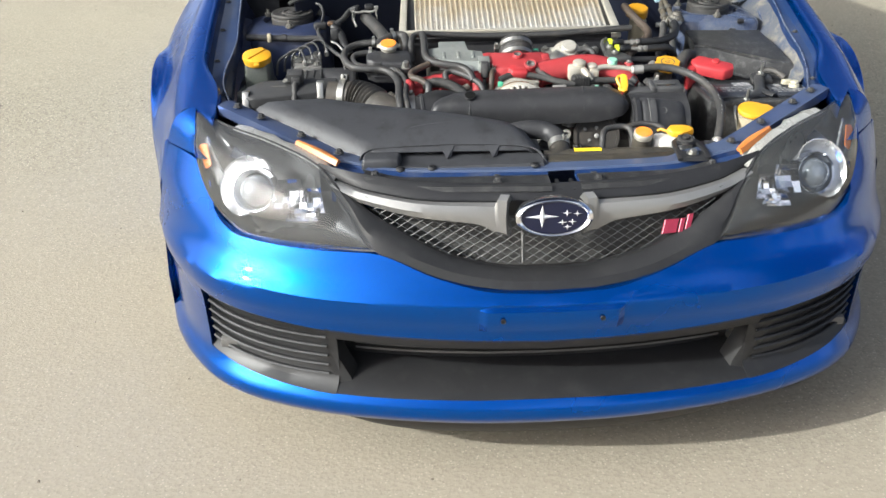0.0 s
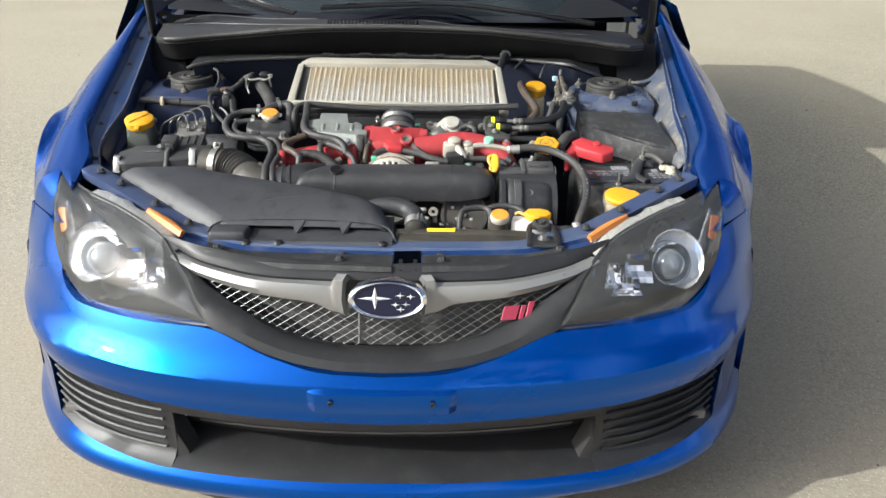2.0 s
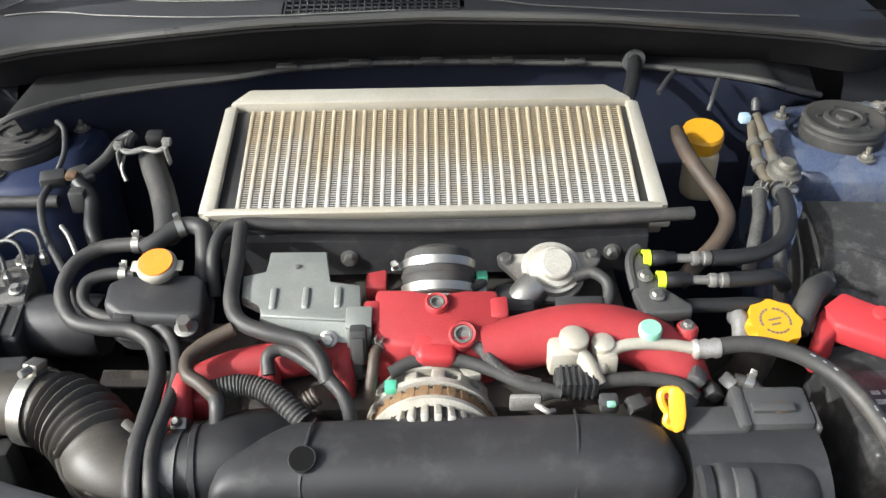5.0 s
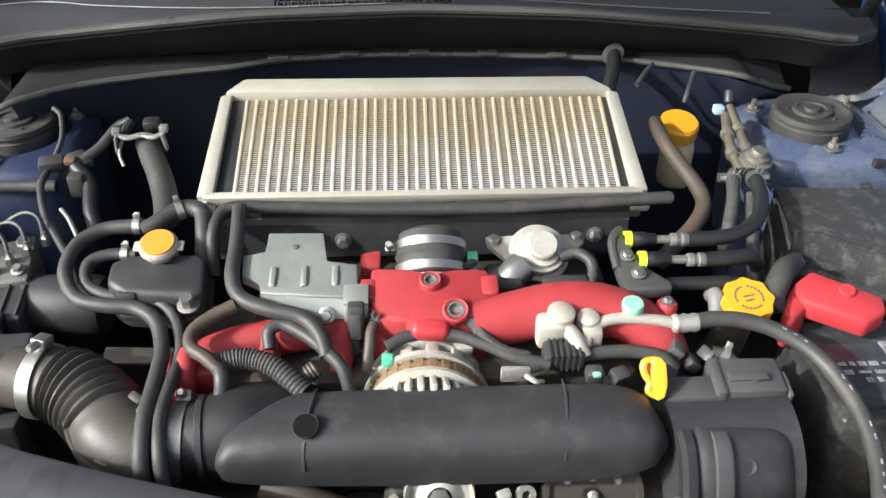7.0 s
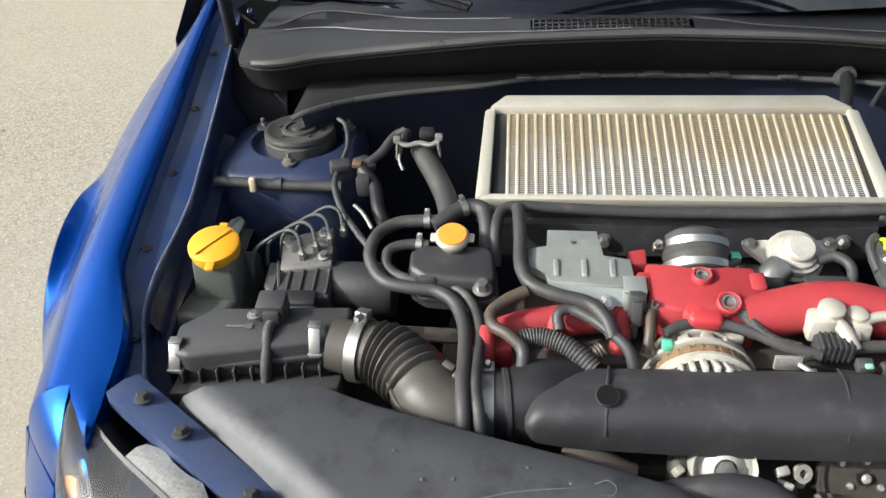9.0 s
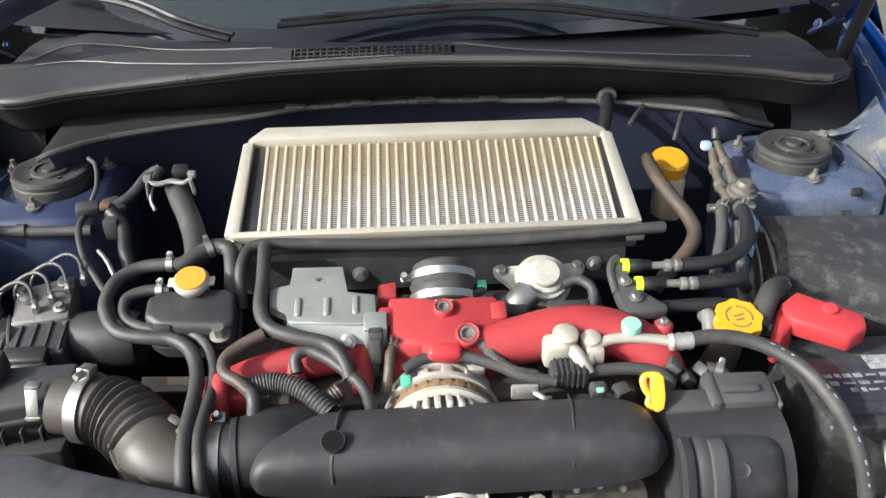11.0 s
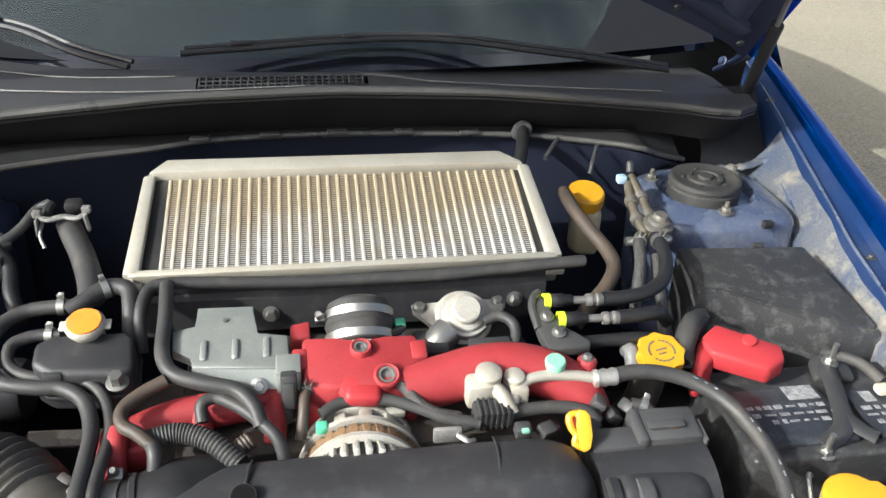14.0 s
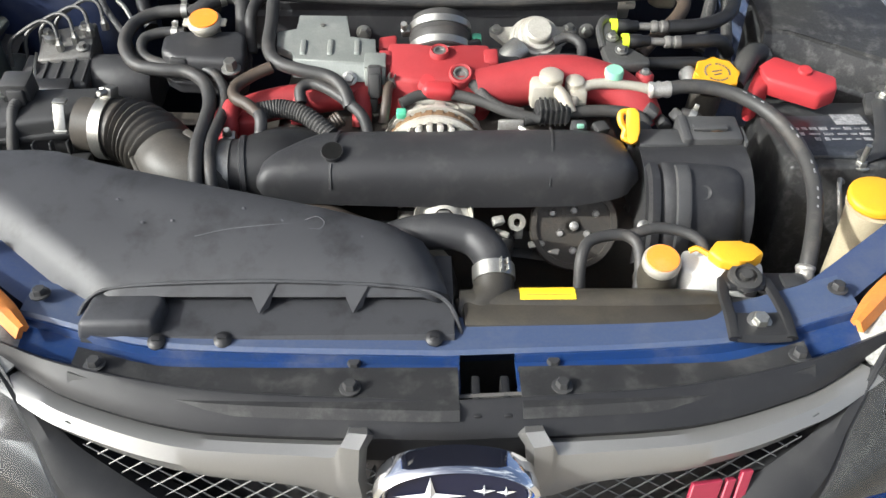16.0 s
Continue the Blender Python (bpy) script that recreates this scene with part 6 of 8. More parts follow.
def belt_cover():
    # wedge-shaped at one end, bullet-shaped at the other
    X = [-0.202, -0.196, -0.170, -0.125, 0.04, 0.14, 0.18, 0.205, 0.222]
    rel = [(-0.041, -0.020), (-0.041, -0.006), (-0.0395, 0.010), (-0.034, 0.021), (-0.022, 0.030), (0.002, 0.034), (0.024, 0.033), (0.034, 0.027), (0.036, 0.010), (0.034, -0.02)]
    rows = []
    for i in range(45):
        u = i / 44
        x = -0.202 + 0.424 * (u - 0.045 * math.sin(2 * math.pi * u) )
        back = interp(x, X, [-0.018, -0.010, 0.010, 0.036, 0.036, 0.036, 0.034, 0.025, 0.002])
        fore = interp(x, X, [-0.034, -0.041, -0.041, -0.041, -0.041, -0.041, -0.041, -0.038, -0.024])
        high = interp(x, X, [0.20, 0.55, 0.86, 0.98, 1.06, 1.08, 1.02, 0.84, 0.25])
        sec = []
        for a, b in rel:
            f = (a + 0.041) / 0.077
            sec.append(Vector((x, 0.487 + fore + (back - fore) * f, 0.652 + (b * high if b > 0 else b * min(1.0, high * 1.4) * interp(x, X, [0.3, 0.5, 0.8, 1.0, 1.25, 1.2, 0.9, 0.6, 0.2])))))
        rows.append(spline(sec, 2))
    bm = grid(rows)
    cov = part("belt_cover", solid(bm, 0.003), SATIN, car, "long satin black belt cover with a round hole", 50)
    # hole with its rim, seam grooves, lower skirt
    n = Vector((0, -0.42, 0.90))
    m = basis((-0.118, 0.4675, 0.6880), n)
    part("hole_rim", lathe([(0.0110, -0.012), (0.0110, 0.0008), (0.0118, 0.0010), (0.0125, -0.001)], 24, m, False), SATIN, cov)
    # flat black disc stands in for the unlit depth of the hole
    part("hole_dark_disc", lathe([(0.0112, -0.003), (0.0112, 0.0012), (0, 0.0012)], 24, m), VOID, cov)
    for x in (-0.118,):
        part("seam", tube([(x - 0.001, 0.4585, 0.6770), (x - 0.002, 0.4535, 0.672), (x - 0.002, 0.4485, 0.662), (x - 0.002, 0.4465, 0.652)], 0.0022, 6, 4), SATIN, cov)
        part("seam", tube([(x + 0.001, 0.482, 0.6865), (x + 0.004, 0.505, 0.6885), (x + 0.006, 0.520, 0.683)], 0.0016, 6, 4), SATIN, cov)
    part("seam", tube([(0.128, 0.525, 0.6835), (0.127, 0.50, 0.6895), (0.124, 0.470, 0.685), (0.122, 0.456, 0.674), (0.121, 0.4485, 0.664), (0.121, 0.4465, 0.655)], 0.0014, 6, 4), SATIN, cov)


def accessory_cover():
    # drum-shaped black cover over the front accessory drive
    def drum(x0, x1, r, cy=0.502, cz=0.595, a0=-25, a1=170, n=18):
        rows = []
        for i in range(n + 1):
            a = math.radians(a0 + (a1 - a0) * i / n)
            rows.append([(x0, cy - r * math.cos(a), cz + r * math.sin(a)), (x1, cy - r * math.cos(a), cz + r * math.sin(a))])
        return solid(grid(rows), 0.004)
    cov = part("accessory_cover", drum(0.228, 0.350, 0.076), SATIN, car, "black moulded accessory drive cover", 30)

    def shell(x0, x1, r0, r1, a0, a1, n=16, k=10):
        rows = []
        for i in range(n + 1):
            a = math.radians(a0 + (a1 - a0) * i / n)
            row = []
            for q in range(k + 1):
                f = q / k
                edge = 0.010 * (max(0, 1 - f * 9) ** 2 + max(0, 1 - (1 - f) * 6) ** 2) + 0.008 * max(0, (i - n + 3) / 3) ** 2
                r = r0 + (r1 - r0) * f ** 1.6 - edge
                row.append((x0 + (x1 - x0) * f, 0.502 - r * math.cos(a), 0.595 + r * math.sin(a)))
            rows.append(row)
        return solid(grid(rows), 0.003)
    part("front_shell", shell(0.236, 0.344, 0.094, 0.080, -26, 66), SATIN, cov, smooth=50)
    part("shell_lip", shell(0.228, 0.242, 0.098, 0.095, -26, 64, k=6), SATIN, cov, smooth=50)
    part("shell_rib", shell(0.256, 0.276, 0.0975, 0.096, -6, 62, k=8), GREYPL, cov, smooth=50)
    for x, r in ((0.351, 0.074), (0.230, 0.074)):
        part("end_wall", lathe([(r, -0.0015), (r - 0.004, 0.001), (0, 0.001)], 28, basis((x, 0.502, 0.595), (1, 0, 0), (0, 1, 0))), PLASTIC, cov)
    part("top_box", join(box(0.060, 0.030, 0.034, 0.004, pose(0.258, 0.520, 0.660, 8)), box(0.070, 0.044, 0.036, 0.005, pose(0.315, 0.530, 0.666, 10)), box(0.012, 0.046, 0.040, 0.004, pose(0.284, 0.529, 0.666, 10))), GREYPL, cov)
    part("top_strap", join(box(0.040, 0.010, 0.004, 0.0015, pose(0.312, 0.521, 0.686, 10)), box(0.004, 0.030, 0.030, 0.0015, pose(0.3525, 0.52, 0.664, 10))), GREYPL, cov)
    part("wire_clip", join(box(0.010, 0.012, 0.008, 0.001, pose(0.322, 0.524, 0.681, 14)), tube([(0.31, 0.522, 0.68), (0.32, 0.517, 0.684), (0.33, 0.524, 0.68)], 0.0015, 5)), RUST, cov)
    part("plug", lathe([(0.0085, 0), (0.008, 0.003), (0.006, 0.002), (0, 0.002)], 16, basis((0.289, 0.4365, 0.652), (0, -0.75, 0.66))), PLASTIC, cov)
    me = mesh_of(bolt(0.005, 0.007), STEEL)
    for x, y, z in ((0.250, 0.424, 0.607), (0.306, 0.424, 0.604), (0.226, 0.425, 0.615)):
        shared("bolt", me, cov, basis((x, y, z), (0, -0.8, 0.6)))


def alternator():
    m = basis((-0.005, 0.543, 0.627), (0, -1, 0.06)) @ Matrix.Diagonal((1.12, 1.12, 0.95, 1))
    alt = part("alternator", lathe([(0.046, -0.035), (0.050, -0.03), (0.050, -0.008), (0.0535, -0.006), (0.0535, 0.006), (0.050, 0.008), (0.050, 0.03), (0.044, 0.040), (0.02, 0.042), (0, 0.042)], 40, m), DARK, car, "dusty cast aluminium alternator with cooling slots")
    part("winding", ring([(0.0535, -0.006), (0.0572, -0.004), (0.0572, 0.005), (0.0535, 0.006)], 40, m), BROWN, alt, "brown dusty stator band")
    tooth = mesh_of(box(0.0060, 0.008, 0.026, 0.0015, None, 2), CASTPALE)
    post = mesh_of(box(0.0120, 0.008, 0.024, 0.002, None, 2), CASTPALE)
    coil = mesh_of(box(0.0085, 0.003, 0.015, 0.001, None, 1), BROWN)
    for k in range(30):
        a = math.radians(12 * k)
        shared("fin", tooth, alt, m @ pose(0.0515 * math.cos(a), 0.0515 * math.sin(a), 0.024, 0, 0, 12 * k + 90) @ pose(0, 0, 0, 14))
        shared("coil", coil, alt, m @ pose(0.0560 * math.cos(a), 0.0560 * math.sin(a), -0.002, 0, 0, 12 * k + 90))
    for k in range(14):
        a = math.radians(360 / 14 * k + 6)
        shared("post", post, alt, m @ pose(0.0525 * math.cos(a), 0.0525 * math.sin(a), -0.027, 0, 0, 360 / 14 * k + 96))
    part("ring", ring([(0.050, 0.008), (0.0585, 0.008), (0.0585, 0.013), (0.052, 0.016)], 40, m), CASTPALE, alt)
    part("ring", ring([(0.042, 0.034), (0.0485, 0.034), (0.0480, 0.040), (0.042, 0.040)], 40, m), CASTPALE, alt)
    part("ring", ring([(0.052, -0.018), (0.0600, -0.018), (0.0600, -0.011), (0.052, -0.011)], 40, m), CASTPALE, alt)
    part("ring", ring([(0.040, -0.044), (0.0570, -0.044), (0.0570, -0.036), (0.040, -0.036)], 40, m), CASTPALE, alt)
    part("lug", join(box(0.03, 0.018, 0.020, 0.004, pose(-0.016, 0.590, 0.682, 15)), box(0.03, 0.016, 0.012, 0.003, pose(0.03, 0.588, 0.676, 15))), CASTPALE, alt)
    part("green_plug", box(0.012, 0.012, 0.010, 0.002, pose(-0.044, 0.562, 0.682)), GREEN, alt)


def intake_manifold():
    # crackle red centre block with bosses
    blk = join(prism([(-0.062, 0.597), (-0.030, 0.590), (0.058, 0.594), (0.067, 0.612), (0.066, 0.656), (-0.063, 0.660)], -0.060, 0.0, 0.005, 2, taper=0.975), prism([(-0.074, 0.622), (-0.056, 0.618), (-0.056, 0.644), (-0.072, 0.644)], -0.05, 0.001, 0.003), prism([(0.056, 0.620), (0.074, 0.622), (0.074, 0.646), (0.056, 0.644)], -0.05, 0.002, 0.003))
    man = part("intake_manifold", lean(blk, 0.006), RED, car, "crackle-red cast intake manifold")
    for x, y, r in ((-0.060, 0.634, 0.009), (0.064, 0.634, 0.010), (-0.052, 0.606, 0.009)):
        part("boss", lathe([(r * 0.9, -0.04), (r * 0.9, -0.003), (r * 0.65, -0.001), (0, -0.001)], 18, basis((x, y, 0.672 + 0.28 * (y - 0.45)), UP)), RED, man)
    for x, y, r in ((0.002, 0.640, 0.0105), (0.027, 0.604, 0.0125)):
        mm = basis((x, y - 0.004, 0.6735 + 0.28 * (y - 0.45)) if y > 0.63 else (x, 0.600, 0.7145), UP if y > 0.63 else (0, -0.5, 0.87))
        part("plug_boss", lathe([(r * 1.15, -0.01), (r * 1.15, 0.002), (r, 0.004), (r * 0.8, 0.003), (r * 0.7, -0.003), (0, -0.003)], 20, mm), RED, man)
        part("steel_plug", lathe([(r * 0.78, -0.002), (r * 0.74, 0.0025), (r * 0.55, 0.0025), (r * 0.5, -0.001), (0, -0.001)], 18, mm), CASTDARK, man)
    part("sensor_nub", join(box(0.040, 0.022, 0.020, 0.007, pose(0.000, 0.590, 0.698, 18, 6), 3), lathe([(0.013, -0.014), (0.013, 0.004), (0.009, 0.009), (0, 0.010)], 18, basis((-0.013, 0.597, 0.702), (0, -0.45, 0.9)))), REDPL, man, "red plastic sensor cap")
    # runner to the right: fat flattened pipe that ends in a bolted foot
    pts = [(0.045, 0.606, 0.690), (0.085, 0.612, 0.693), (0.13, 0.619, 0.698), (0.175, 0.620, 0.697), (0.215, 0.612, 0.688), (0.243, 0.598, 0.672), (0.255, 0.585, 0.65)]
    part("runner", tube(pts, 0.03, 18, 6, radii=[0.026, 0.028, 0.029, 0.029, 0.028, 0.026, 0.025]), RED, man, "fat red intake runner", 50)
    part("runner_foot", join(lathe([(0.011, -0.05), (0.011, 0.0), (0.009, 0.003), (0.006, 0.003), (0, 0.003)], 16, pose(0.253, 0.614, 0.706)), box(0.03, 0.03, 0.03, 0.006, pose(0.252, 0.602, 0.672))), RED, man)
    shared("bolt", mesh_of(bolt(0.005, 0.006), STEEL), man, pose(0.253, 0.614, 0.708))
    # runner to the left, lower, with three stubs
    pts = [(-0.05, 0.622, 0.690), (-0.09, 0.618, 0.682), (-0.14, 0.612, 0.678), (-0.19, 0.606, 0.674), (-0.235, 0.590, 0.668), (-0.262, 0.570, 0.66)]
    part("runner", tube(pts, 0.02, 16, 6, radii=[0.018, 0.018, 0.019, 0.02, 0.019, 0.016]), RED, man, "red intake runner under the hoses", 50)
    for x, y in ((-0.165, 0.606), (-0.245, 0.565), (-0.09, 0.60)):
        part("stub", tube([(x, y + 0.01, 0.684), (x - 0.002, y - 0.008, 0.680), (x - 0.003, y - 0.02, 0.655)], 0.012, 12, 4), RED, man)
    part("flange", lean(prism([(-0.275, 0.555), (-0.215, 0.560), (-0.215, 0.60), (-0.26, 0.60)], -0.03, 0.0, 0.004), -0.022), RED, man)
    part("rear_tab", lean(prism([(-0.075, 0.69), (-0.052, 0.69), (-0.052, 0.715), (-0.075, 0.71)], -0.02, 0, 0.003), -0.024), RED, man)
    # throttle body and rubber coupler with two clamps
    ax = Vector((0.0, 0.74, 0.67)).normalized()
    base = Vector((0.004, 0.666, 0.699))
    thr = part("throttle_body", lathe([(0.034, -0.03), (0.040, -0.024), (0.040, -0.010), (0.034, -0.006), (0.033, 0.012)], 32, basis(base, ax)), CASTPALE, man, "cast throttle body")
    cp = part("coupler", lathe([(0.034, 0.008), (0.038, 0.010), (0.038, 0.028), (0.040, 0.031), (0.038, 0.036), (0.037, 0.050), (0.035, 0.057), (0.026, 0.062)], 36, basis(base, ax)), RUBBER, thr, "black rubber coupler between two steel clamps")
    del cp
    band_clamp(base + ax * 0.016, ax, 0.0382, thr, 0.0045, (1, 0.1, -0.1))
    band_clamp(base + ax * 0.043, ax, 0.0378, thr, 0.0045, (-1, 0.1, 0))
    part("harness_plug", box(0.012, 0.014, 0.010, 0.002, pose(0.050, 0.685, 0.722)), GREEN, thr)
    part("corrugated_loom", tube([(0.052, 0.68, 0.72), (0.04, 0.668, 0.722), (0.02, 0.664, 0.723)], 0.005, 8, 5), RUBBER, thr)
    part("idle_valve", box(0.04, 0.05, 0.03, 0.006, pose(0.085, 0.672, 0.692)), PLASTIC, thr)


def heat_shield():
    out = [(-0.175, 0.709), (-0.114, 0.708), (-0.110, 0.667), (-0.077, 0.664), (-0.074, 0.620), (-0.176, 0.628), (-0.177, 0.641), (-0.198, 0.650), (-0.200, 0.678), (-0.175, 0.681)]
    sh = part("sheet_cover", lean(prism(out[::-1], -0.010, 0.0, 0.0015, 2), 0.006), SHIELD, car, "bent galvanised sheet cover with three pressed ribs")
    for x in (-0.165, -0.132, -0.099):
        rib = box(0.007, 0.026, 0.005, 0.0022, None, 2)
        for v in rib.verts:
            v.co += Vector((x, 0.648, 0))
        part("pressed_rib", lean(rib, 0.0065), SHIELD, sh)
    part("dimple", lathe([(0.003, 0), (0.003, 0.001), (0, 0.0015)], 10, basis((-0.144, 0.688, 0.7385), UP)), STEEL, sh)
    part("front_flange", solid(grid([[(-0.176, 0.6275, 0.7195), (-0.125, 0.623, 0.718), (-0.074, 0.6185, 0.717)], [(-0.176, 0.617, 0.702), (-0.125, 0.613, 0.700), (-0.074, 0.608, 0.699)]]), 0.0015), SHIELD, sh)
    shared("bolt", mesh_of(bolt(0.006, 0.009), STEEL), sh, basis((-0.107, 0.610, 0.704), (0, -0.8, 0.5)))
    br = part("sensor_bracket", join(box(0.026, 0.005, 0.04, 0.002, pose(-0.076, 0.610, 0.702, -12)), box(0.026, 0.026, 0.004, 0.0015, pose(-0.076, 0.620, 0.7225, 15))), SHIELD, car, "zinc bracket with a black sensor plug")
    part("plug", join(box(0.017, 0.016, 0.036, 0.003, pose(-0.076, 0.600, 0.706, -10)), box(0.012, 0.006, 0.03, 0.002, pose(-0.076, 0.590, 0.704, -10)), box(0.010, 0.010, 0.02, 0.003, pose(-0.078, 0.592, 0.678))), PLASTIC, br)
    part("cable", tube([(-0.083, 0.590, 0.665), (-0.09, 0.575, 0.655), (-0.10, 0.565, 0.64)], 0.005, 8, 4), RUBBER, br)


def bypass_valve():
    c = Vector((0.130, 0.710, 0.713))
    n = Vector((0.05, -0.55, 0.83))
    m = basis(c, n)
    v = part("bypass_valve", lathe([(0.0, 0.021), (0.0155, 0.021), (0.0175, 0.019), (0.018, 0.011), (0.023, 0.010), (0.0255, 0.006), (0.029, 0.005), (0.0305, 0.001), (0.0305, -0.004), (0.035, -0.006), (0.036, -0.011), (0.035, -0.016), (0.02, -0.018)], 36, m), CASTPALE, car, "round cast aluminium bypass valve")
    part("flange", lean(prism([(0.070, 0.738), (0.070, 0.726), (0.086, 0.712), (0.096, 0.690), (0.155, 0.695), (0.184, 0.728), (0.186, 0.740), (0.150, 0.738), (0.105, 0.738)], -0.006, 0.0, 0.002), -0.030), CASTPALE, v)
    me = mesh_of(bolt(0.0062, 0.007), STEEL)
    for x, y in ((0.079, 0.731), (0.176, 0.734)):
        shared("bolt", me, v, basis((x, y, 0.634 + 0.28 * (y - 0.45)), UP))
    part("outlet", tube([(0.108, 0.690, 0.706), (0.095, 0.680, 0.698), (0.085, 0.672, 0.684), (0.08, 0.668, 0.66)], 0.018, 16, 5), STEEL, v, "bright metal outlet pipe")
    hose("vacuum_hose", [(0.150, 0.690, 0.716), (0.168, 0.690, 0.722), (0.182, 0.678, 0.718), (0.182, 0.662, 0.708), (0.172, 0.650, 0.70)], 0.0065, HOSE, v)
    part("bar_joint", box(0.05, 0.014, 0.010, 0.003, pose(0.150, 0.655, 0.708, 14)), PLASTIC, v)


def coolant_tank():
    out = [(-0.343, 0.680), (-0.325, 0.690), (-0.250, 0.690), (-0.240, 0.680), (-0.236, 0.640), (-0.246, 0.632), (-0.322, 0.638), (-0.342, 0.652)]
    t = part("expansion_tank", lean(prism(out[::-1], -0.05, 0.0, 0.008, 3), 0.0), SATIN, car, "black coolant tank with an orange-topped cap")
    part("tank_rim", lean(prism([(x * 1.0 + (-0.004 if x < -0.3 else 0.004), y + (0.003 if y > 0.66 else -0.003)) for x, y in out][::-1], -0.034, -0.028, 0.002), 0.0), SATIN, t)
    m = basis((-0.291, 0.690, 0.738), (0, -0.3, 0.95)) @ Matrix.Diagonal((0.82, 0.82, 1, 1))
    part("filler_neck", lathe([(0.021, -0.02), (0.021, 0.0), (0.023, 0.002)], 24, m), ALU, t)
    part("cap", join(lathe([(0.024, 0.0), (0.026, 0.003), (0.026, 0.007), (0.023, 0.010), (0, 0.010)], 28, m), box(0.066, 0.016, 0.004, 0.002, m @ pose(0, 0, 0.004))), ALU, t)
    part("cap_label", lathe([(0.0215, 0.010), (0.0215, 0.0118), (0, 0.0122)], 28, m), ORANGE, t, "orange round cap label")
    part("bracket", lean(prism([(-0.355, 0.620), (-0.235, 0.615), (-0.235, 0.635), (-0.355, 0.640)], -0.004, 0.0, 0.001), -0.075), OILY, t)
    shared("bolt", mesh_of(bolt(0.008, 0.014), STEEL), t, basis((-0.252, 0.627, 0.708), UP))
    # the two long hoses that swing round it and dive towards the front
    hose("coolant_hose", [(-0.30, 0.737, 0.737), (-0.335, 0.738, 0.737), (-0.366, 0.736, 0.734), (-0.389, 0.716, 0.728), (-0.394, 0.680, 0.717), (-0.374, 0.646, 0.706), (-0.340, 0.634, 0.704), (-0.308, 0.630, 0.703), (-0.284, 0.612, 0.698), (-0.271, 0.575, 0.690), (-0.268, 0.523, 0.688), (-0.268, 0.484, 0.684), (-0.266, 0.452, 0.670), (-0.264, 0.438, 0.645)], 0.0082, HOSE, car, "black coolant hose sweeping round the tank", clamps=(0.06,))
    hose("coolant_hose", [(-0.322, 0.703, 0.722), (-0.350, 0.704, 0.722), (-0.372, 0.694, 0.718), (-0.370, 0.670, 0.708), (-0.345, 0.654, 0.703), (-0.306, 0.648, 0.702), (-0.278, 0.634, 0.700), (-0.260, 0.606, 0.693), (-0.253, 0.570, 0.686), (-0.254, 0.525, 0.686), (-0.255, 0.488, 0.683), (-0.250, 0.454, 0.670), (-0.246, 0.438, 0.645)], 0.0068, HOSE, car, "thinner coolant hose beside the tank", clamps=(0.04,))
    part("hose_clip", box(0.02, 0.010, 0.010, 0.002, pose(-0.318, 0.640, 0.712)), PLASTIC, t)
    # fat hose up to the firewall with its bracket
    hose("heater_hose", [(-0.298, 0.755, 0.735), (-0.306, 0.79, 0.742), (-0.322, 0.835, 0.750), (-0.338, 0.870, 0.758), (-0.350, 0.90, 0.762)], 0.0150, HOSE, car, "fat dull hose to the firewall")
    br = part("hose_bracket", join(tube([(-0.381, 0.884, 0.780), (-0.366, 0.880, 0.778), (-0.350, 0.884, 0.780), (-0.334, 0.880, 0.779), (-0.322, 0.884, 0.783)], 0.0048, 8, 4, squash=0.7), box(0.003, 0.010, 0.024, 0.001, pose(-0.381, 0.878, 0.770, 8, 6)), box(0.003, 0.010, 0.022, 0.001, pose(-0.322, 0.880, 0.772, 0, -8)), box(0.010, 0.010, 0.008, 0.001, pose(-0.381, 0.886, 0.784)), box(0.010, 0.010, 0.008, 0.001, pose(-0.322, 0.886, 0.788))), WORNZINC, car, "pale corroded metal hose bracket")
    part("end_boss", join(box(0.022, 0.018, 0.016, 0.005, pose(-0.340, 0.902, 0.786, 10)), tube([(-0.368, 0.91, 0.786), (-0.372, 0.90, 0.782), (-0.372, 0.89, 0.776)], 0.006, 8, 3)), TRIM, br)
    part("strap", tube([(-0.375, 0.885, 0.775), (-0.378, 0.872, 0.76), (-0.372, 0.862, 0.748)], 0.0025, 6, 4), WORNZINC, br)
    hose("elbow_hose", [(-0.318, 0.728, 0.735), (-0.303, 0.737, 0.742), (-0.286, 0.750, 0.748), (-0.270, 0.755, 0.750), (-0.255, 0.748, 0.748), (-0.250, 0.725, 0.736), (-0.250, 0.700, 0.71)], 0.010, HOSE, car, "short elbow hose with a spring clamp", clamps=(0.4,))
    hose("breather_hose", [(-0.238, 0.690, 0.70), (-0.239, 0.715, 0.735), (-0.232, 0.745, 0.748), (-0.212, 0.754, 0.751), (-0.16, 0.756, 0.748), (-0.05, 0.758, 0.742), (0.10, 0.757, 0.743), (0.27, 0.757, 0.752), (0.285, 0.758, 0.752)], 0.0075, HOSE, car, "long black pipe along the intercooler's front")
    hose("breather_hose", [(-0.212, 0.748, 0.752), (-0.210, 0.730, 0.753), (-0.208, 0.690, 0.742), (-0.207, 0.645, 0.729), (-0.194, 0.618, 0.722), (-0.165, 0.604, 0.718), (-0.130, 0.594, 0.714), (-0.112, 0.577, 0.706), (-0.104, 0.560, 0.692)], 0.0082, HOSE, car, "thick hose running down beside the sheet cover")
    hose("breather_hose", [(-0.200, 0.612, 0.718), (-0.222, 0.602, 0.712), (-0.240, 0.585, 0.706), (-0.238, 0.565, 0.702), (-0.222, 0.552, 0.700), (-0.206, 0.540, 0.692)], 0.0072, BROWNHOSE, car, "aged grey-brown hose")
